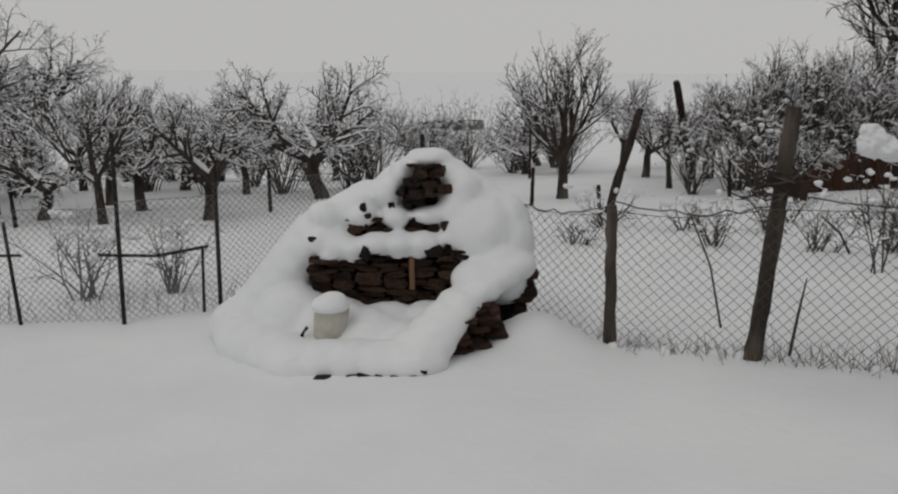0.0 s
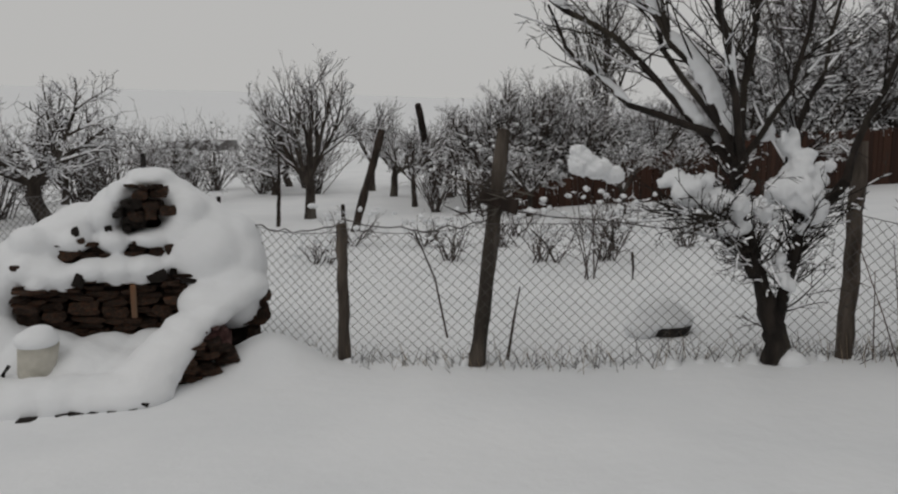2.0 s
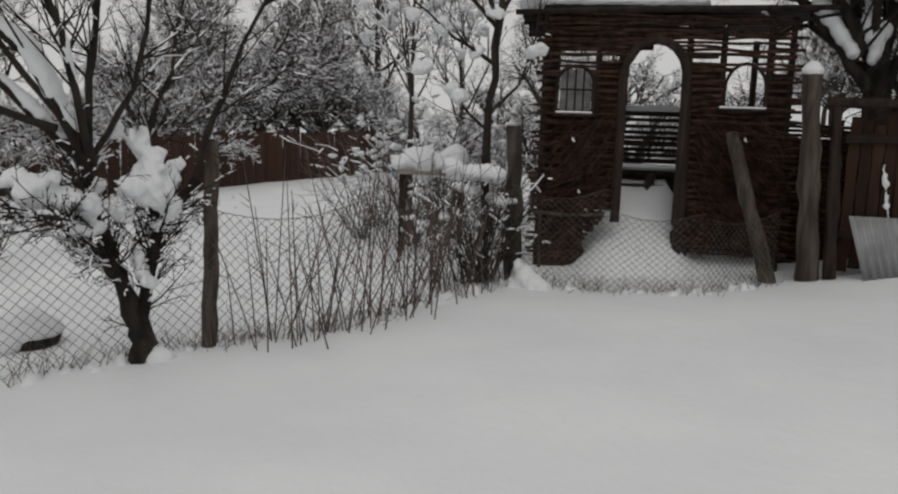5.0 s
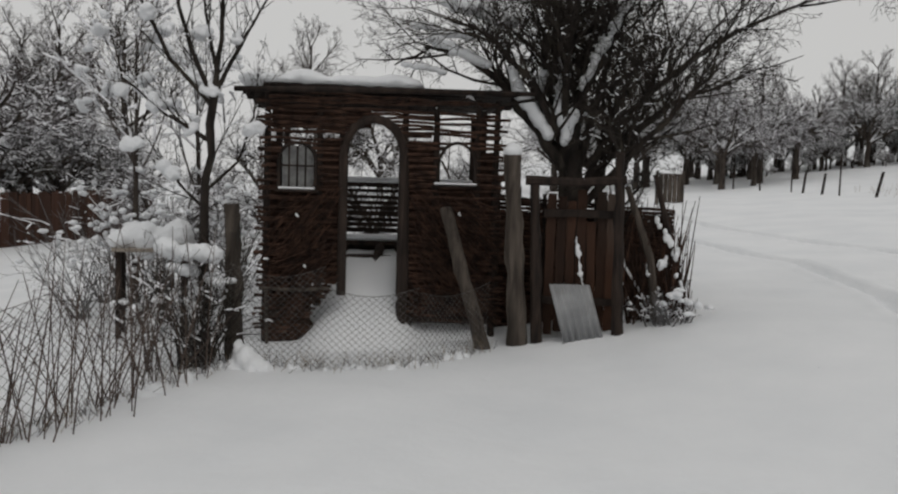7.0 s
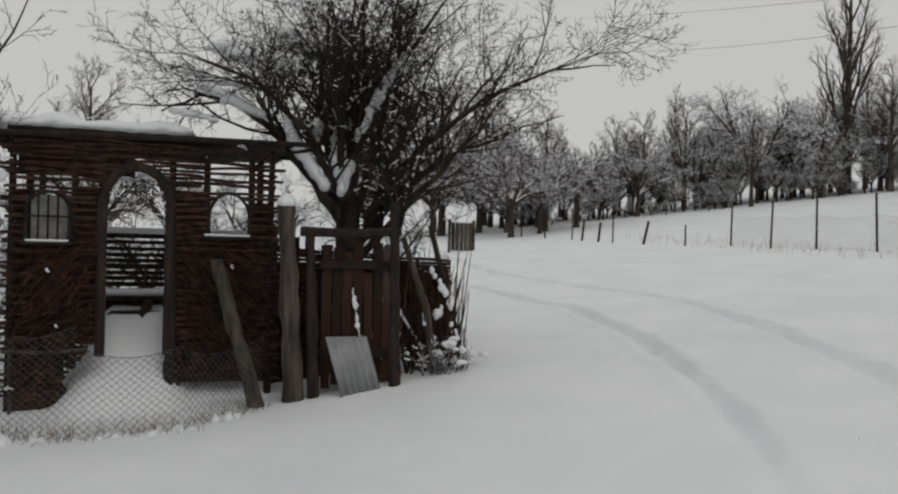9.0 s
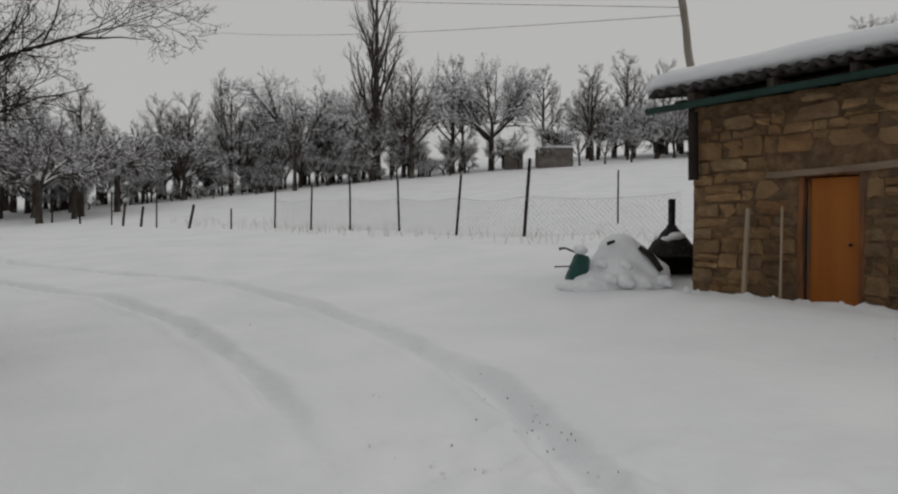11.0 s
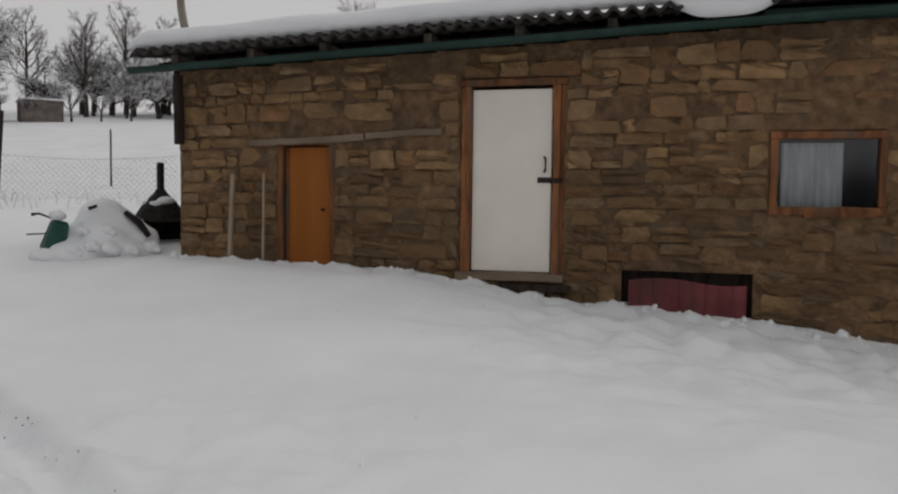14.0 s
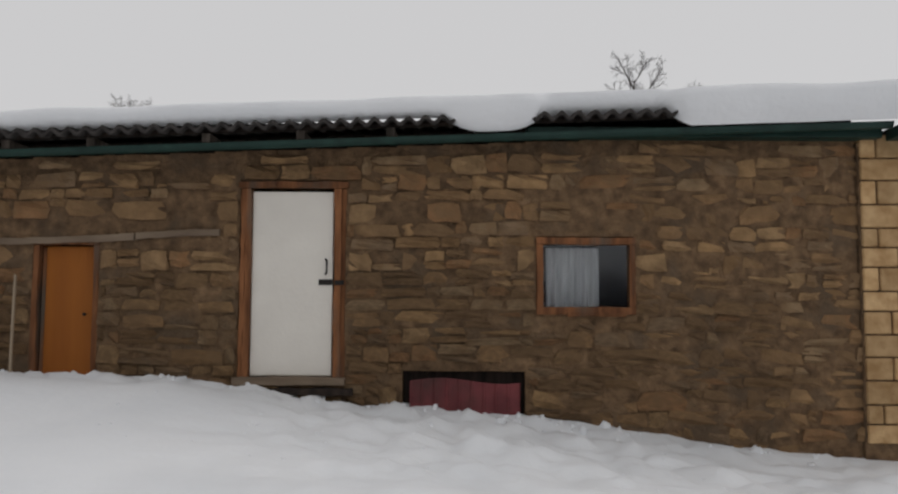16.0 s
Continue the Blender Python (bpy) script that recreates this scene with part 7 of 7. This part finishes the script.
for k in range(26):
    x, y = 30 + rng.uniform(-6, 8), -46 - rng.uniform(0, 16)
    again(rng.choice((apple_a, apple_b, apple_c)), x, y, rng.uniform(1.0, 1.5), rng.uniform(0, 360))
for x, y, s in ((-9.5, -42, 1.75), (-12.4, -42, 1.5), (20.3, -50, 1.3), (18.6, -50, 1.25)):
    again(wood, x, y, s, rng.uniform(0, 360))
for k in range(30):
    again(rng.choice((apple_a, apple_b, apple_c)), 24 + rng.uniform(0, 11), -47 - rng.uniform(0, 14), rng.uniform(1.3, 1.9), rng.uniform(0, 360))

for k in range(20):
    again(rng.choice((apple_a, wood, apple_c, frost)), 33 + rng.uniform(0, 12), -45 - rng.uniform(0, 9), rng.uniform(0.9, 1.5), rng.uniform(0, 360))
for x, y, s in ((37.6, -38.9, 0.8), (36.0, -40.0, 0.7), (34.6, -41.5, 0.9), (33.4, -42.6, 0.8), (32.2, -43.8, 0.9), (38.9, -37.8, 0.7)):
    again(apple_c, x, y, s, 40 * x)

# ---- far buildings ----
fh = thing("unfinished_house", (36.6, -41.2, ground(36.6, -41.2)), "distant unfinished grey-brown block house with bare frame", "house", turn=-42)
fh.matrix_basis = fh.matrix_basis @ Matrix.Scale(0.75, 4)
part("wall", boxed((-1.9, -1.5, -0.5), (1.6, 1.5, 1.5), 0.02), FARWALL, fh)
part("roof", boxed((-2.0, -1.6, 1.5), (1.7, 1.6, 1.62), 0.02), SNOW_BRANCH, fh)
for x in (0.6, 1.6):
    part("frame_post", boxed((x, -1.5, 1.62), (x + 0.08, -1.4, 2.3)), IRON, fh)
part("frame_beam", boxed((0.6, -1.5, 2.30), (1.7, -1.4, 2.38)), IRON, fh)
part("window", boxed((-0.8, -1.53, 0.6), (0.0, -1.5, 1.3)), SOOT_AND_SHADE, fh)
fs2 = thing("field_shed", (38.8, -39.6, ground(38.8, -39.6) + 0.5), "small distant dark shed under snow", "shed", turn=-42)
part("wall", boxed((-0.9, -0.6, -0.8), (0.9, 0.6, 0.7), 0.02), FARWALL, fs2)
part("roof", boxed((-1.0, -0.7, 0.7), (1.0, 0.7, 0.85), 0.03), SNOW_BRANCH, fs2)
os_ = thing("orchard_shed", on(-1.5, 23.5), "small dark lean-to with a snowy roof among orchard trees", "shed")
part("wall", boxed((-0.8, -0.4, 0), (0.3, 0.6, 0.8), 0.02), DARKWOOD, os_)
part("roof", boxed((-0.9, -0.5, 0.8), (0.4, 0.7, 0.95), 0.03), SNOW_BRANCH, os_)


# ---- the stones of the shed wall ----
def lay_wall():
    rng = random.Random(12)
    protos = []
    for k in range(10):
        me = stone_mesh(200 + k, "stone", 0.84)
        me.materials.append(STONE)
        protos.append(me)
    rest_v, rest_f = [], []
    z, count = 0.42, 0
    while z < 4.05:
        row = rng.choice((0.12, 0.14, 0.16, 0.18, 0.20, 0.23))
        x = 5.80 - rng.uniform(0, 0.1)
        while x > -4.45:
            w = rng.choice((0.16, 0.22, 0.28, 0.34, 0.42, 0.52)) * rng.uniform(0.85, 1.15)
            x0, x1 = x - w, x
            x = x0
            beds = [(z, row)]
            if row > 0.17 and rng.random() < 0.38:
                cut = row * rng.uniform(0.38, 0.62)
                beds = [(z, cut), (z + cut, row - cut)]
            for zb, h in beds:
                a0, a1 = x0, x1
                for a, b, lo, hi in (*HOLES, (2.4, 4.83, 2.69, 2.86), (0.9, 2.18, 3.40, 3.6)):
                    if zb + h > lo and zb < hi and a1 > a and a0 < b:
                        if a1 - b > a - a0:
                            a0 = b + 0.01
                        else:
                            a1 = a - 0.01
                w = a1 - a0
                c, zc = (a0 + a1) / 2, zb + h / 2 + 0.022 * math.sin(a0 * 1.3 + zb)
                if w < 0.07 or zc + h / 2 > EAVE(c) - 0.06 or rng.random() < 0.05 + 0.3 * max(0, noise.noise((c * 0.9, zc * 1.2, 44))):
                    continue
                # the far half is pointed almost flush
                deep = WY - 0.092 - 0.018 * float(smoothstep(0.5, -2.5, c)) + rng.uniform(-0.016, 0.02)
                m = pose(c, deep, zc + rng.uniform(-0.01, 0.01), rng.uniform(-3, 3), rng.uniform(-3, 3), rng.uniform(-4, 4)) @ Matrix.Diagonal((w - 0.016, 0.2, h * rng.uniform(0.86, 1.0) - 0.014, 1))
                me = rng.choice(protos)
                if -3.6 < c < 5.2 and count < 300:
                    ob = new("stone", me)
                    ob.parent = FRONT
                    ob.matrix_parent_inverse = (SHED.matrix_basis @ SHED_INV).inverted()
                    ob.matrix_basis = m
                    count += 1
                else:
                    o = len(rest_v)
                    rest_v += [m @ v.co for v in me.vertices]
                    rest_f += [tuple(o + i for i in p.vertices) for p in me.polygons]
        z += row
    ob = part("stonework", (rest_v, rest_f), STONE_REST, FRONT)
    tagged(ob, "", "", "", "stuff")
    # dressed stones over the white door
    for x0, x1 in ((0.91, 1.42), (1.45, 1.76), (1.79, 2.15)):
        st = new("lintel_stone", protos[int(x0 * 10) % 10])
        st.parent = FRONT
        st.matrix_parent_inverse = (SHED.matrix_basis @ SHED_INV).inverted()
        st.matrix_basis = pose((x0 + x1) / 2, WY - 0.07, 3.505, 0, rng.uniform(-2, 2), 0) @ Matrix.Diagonal((x1 - x0, 0.2, 0.15, 1))


lay_wall()


# ---- broken snow along the shed foot and the trodden yard ----
def clods(name, spots, seed, label):
    rng = random.Random(seed)
    bm = bmesh.new()
    bmesh.ops.create_icosphere(bm, subdivisions=1, radius=1)
    unit, tri = [v.co.copy() for v in bm.verts], [tuple(v.index for v in f.verts) for f in bm.faces]
    bm.free()
    vs, fs = [], []
    for x, y, r, z in spots:
        o, m = len(vs), pose(x, y, z + r * rng.uniform(-0.65, -0.05), rng.uniform(0, 360), rng.uniform(0, 360), rng.uniform(0, 360)) @ Matrix.Diagonal((r, r * rng.uniform(0.6, 0.9), r * rng.uniform(0.5, 0.9), 1))
        vs += [m @ (v * rng.uniform(0.75, 1.2)) for v in unit]
        fs += [tuple(o + i for i in f) for f in tri]
    return tagged(part(name, (vs, fs), SNOW, None, smooth=True), label, "snow", "", "stuff")


bpy.context.view_layer.update()
SHEET = BVHTree.FromObject(GROUND, bpy.context.evaluated_depsgraph_get())
def lie(x, y):
    hit = SHEET.ray_cast(Vector((x, y, 40)), Vector((0, 0, -1)))[0]
    return hit.z if hit else ground(x, y)


rng = random.Random(66)
spots = []
for k in range(240):
    x, y = rng.uniform(-4.3, 5.7), WY + abs(rng.gauss(0, 0.16)) + 0.02
    if noise.noise((x * 1.4, y * 3, 12)) > -0.15:
        spots.append((x, y, min(0.12, 0.022 + abs(rng.gauss(0, 0.035))), lie(x, y)))
clods("snow_clods", spots, 67, "broken lumps of snow along the foot of the shed wall")
spots = []
for k in range(520):
    x, y = (rng.gauss(2.7, 1.3), rng.gauss(-3.5, 1.0)) if k < 240 else (rng.uniform(-4, 3), rng.uniform(-9, -6.6))
    if noise.noise((x * 1.1, y * 1.1, 14)) > 0.0 and math.hypot(x, y) > 2.3:
        spots.append((x, y, 0.008 + abs(rng.gauss(0, 0.014)), lie(x, y)))
foot = []
for a, b, n in zip(RUN[:-1], RUN[1:], (6, 10, 26, 22, 34, 16, 14, 14)):
    for k in range(n):
        f = rng.random()
        x, y = a[0] + (b[0] - a[0]) * f + rng.gauss(0, 0.06), a[1] + (b[1] - a[1]) * f + rng.gauss(0, 0.06)
        foot.append((x, y, 0.03 + abs(rng.gauss(0, 0.04)), lie(x, y) + 0.01))
clods("fence_foot_snow", foot, 69, "small lumps of snow along the fence foot")
clods("snow_crumbs", spots, 68, "loose crumbs of snow on the trodden yard")

bank = thing("far_bank", (35, 146, -3.6), "distant bare grey bank on the snowy plain", "bank", turn=-8)
bm = bmesh.new()
box(bm, (-7.5, -2, 0), (6.5, 2, 2.0))
for v in bm.verts:
    if v.co.z > 1:
        v.co.x = v.co.x * 0.7 + 1.5
part("slope", bm, GREY_TWIG, bank)
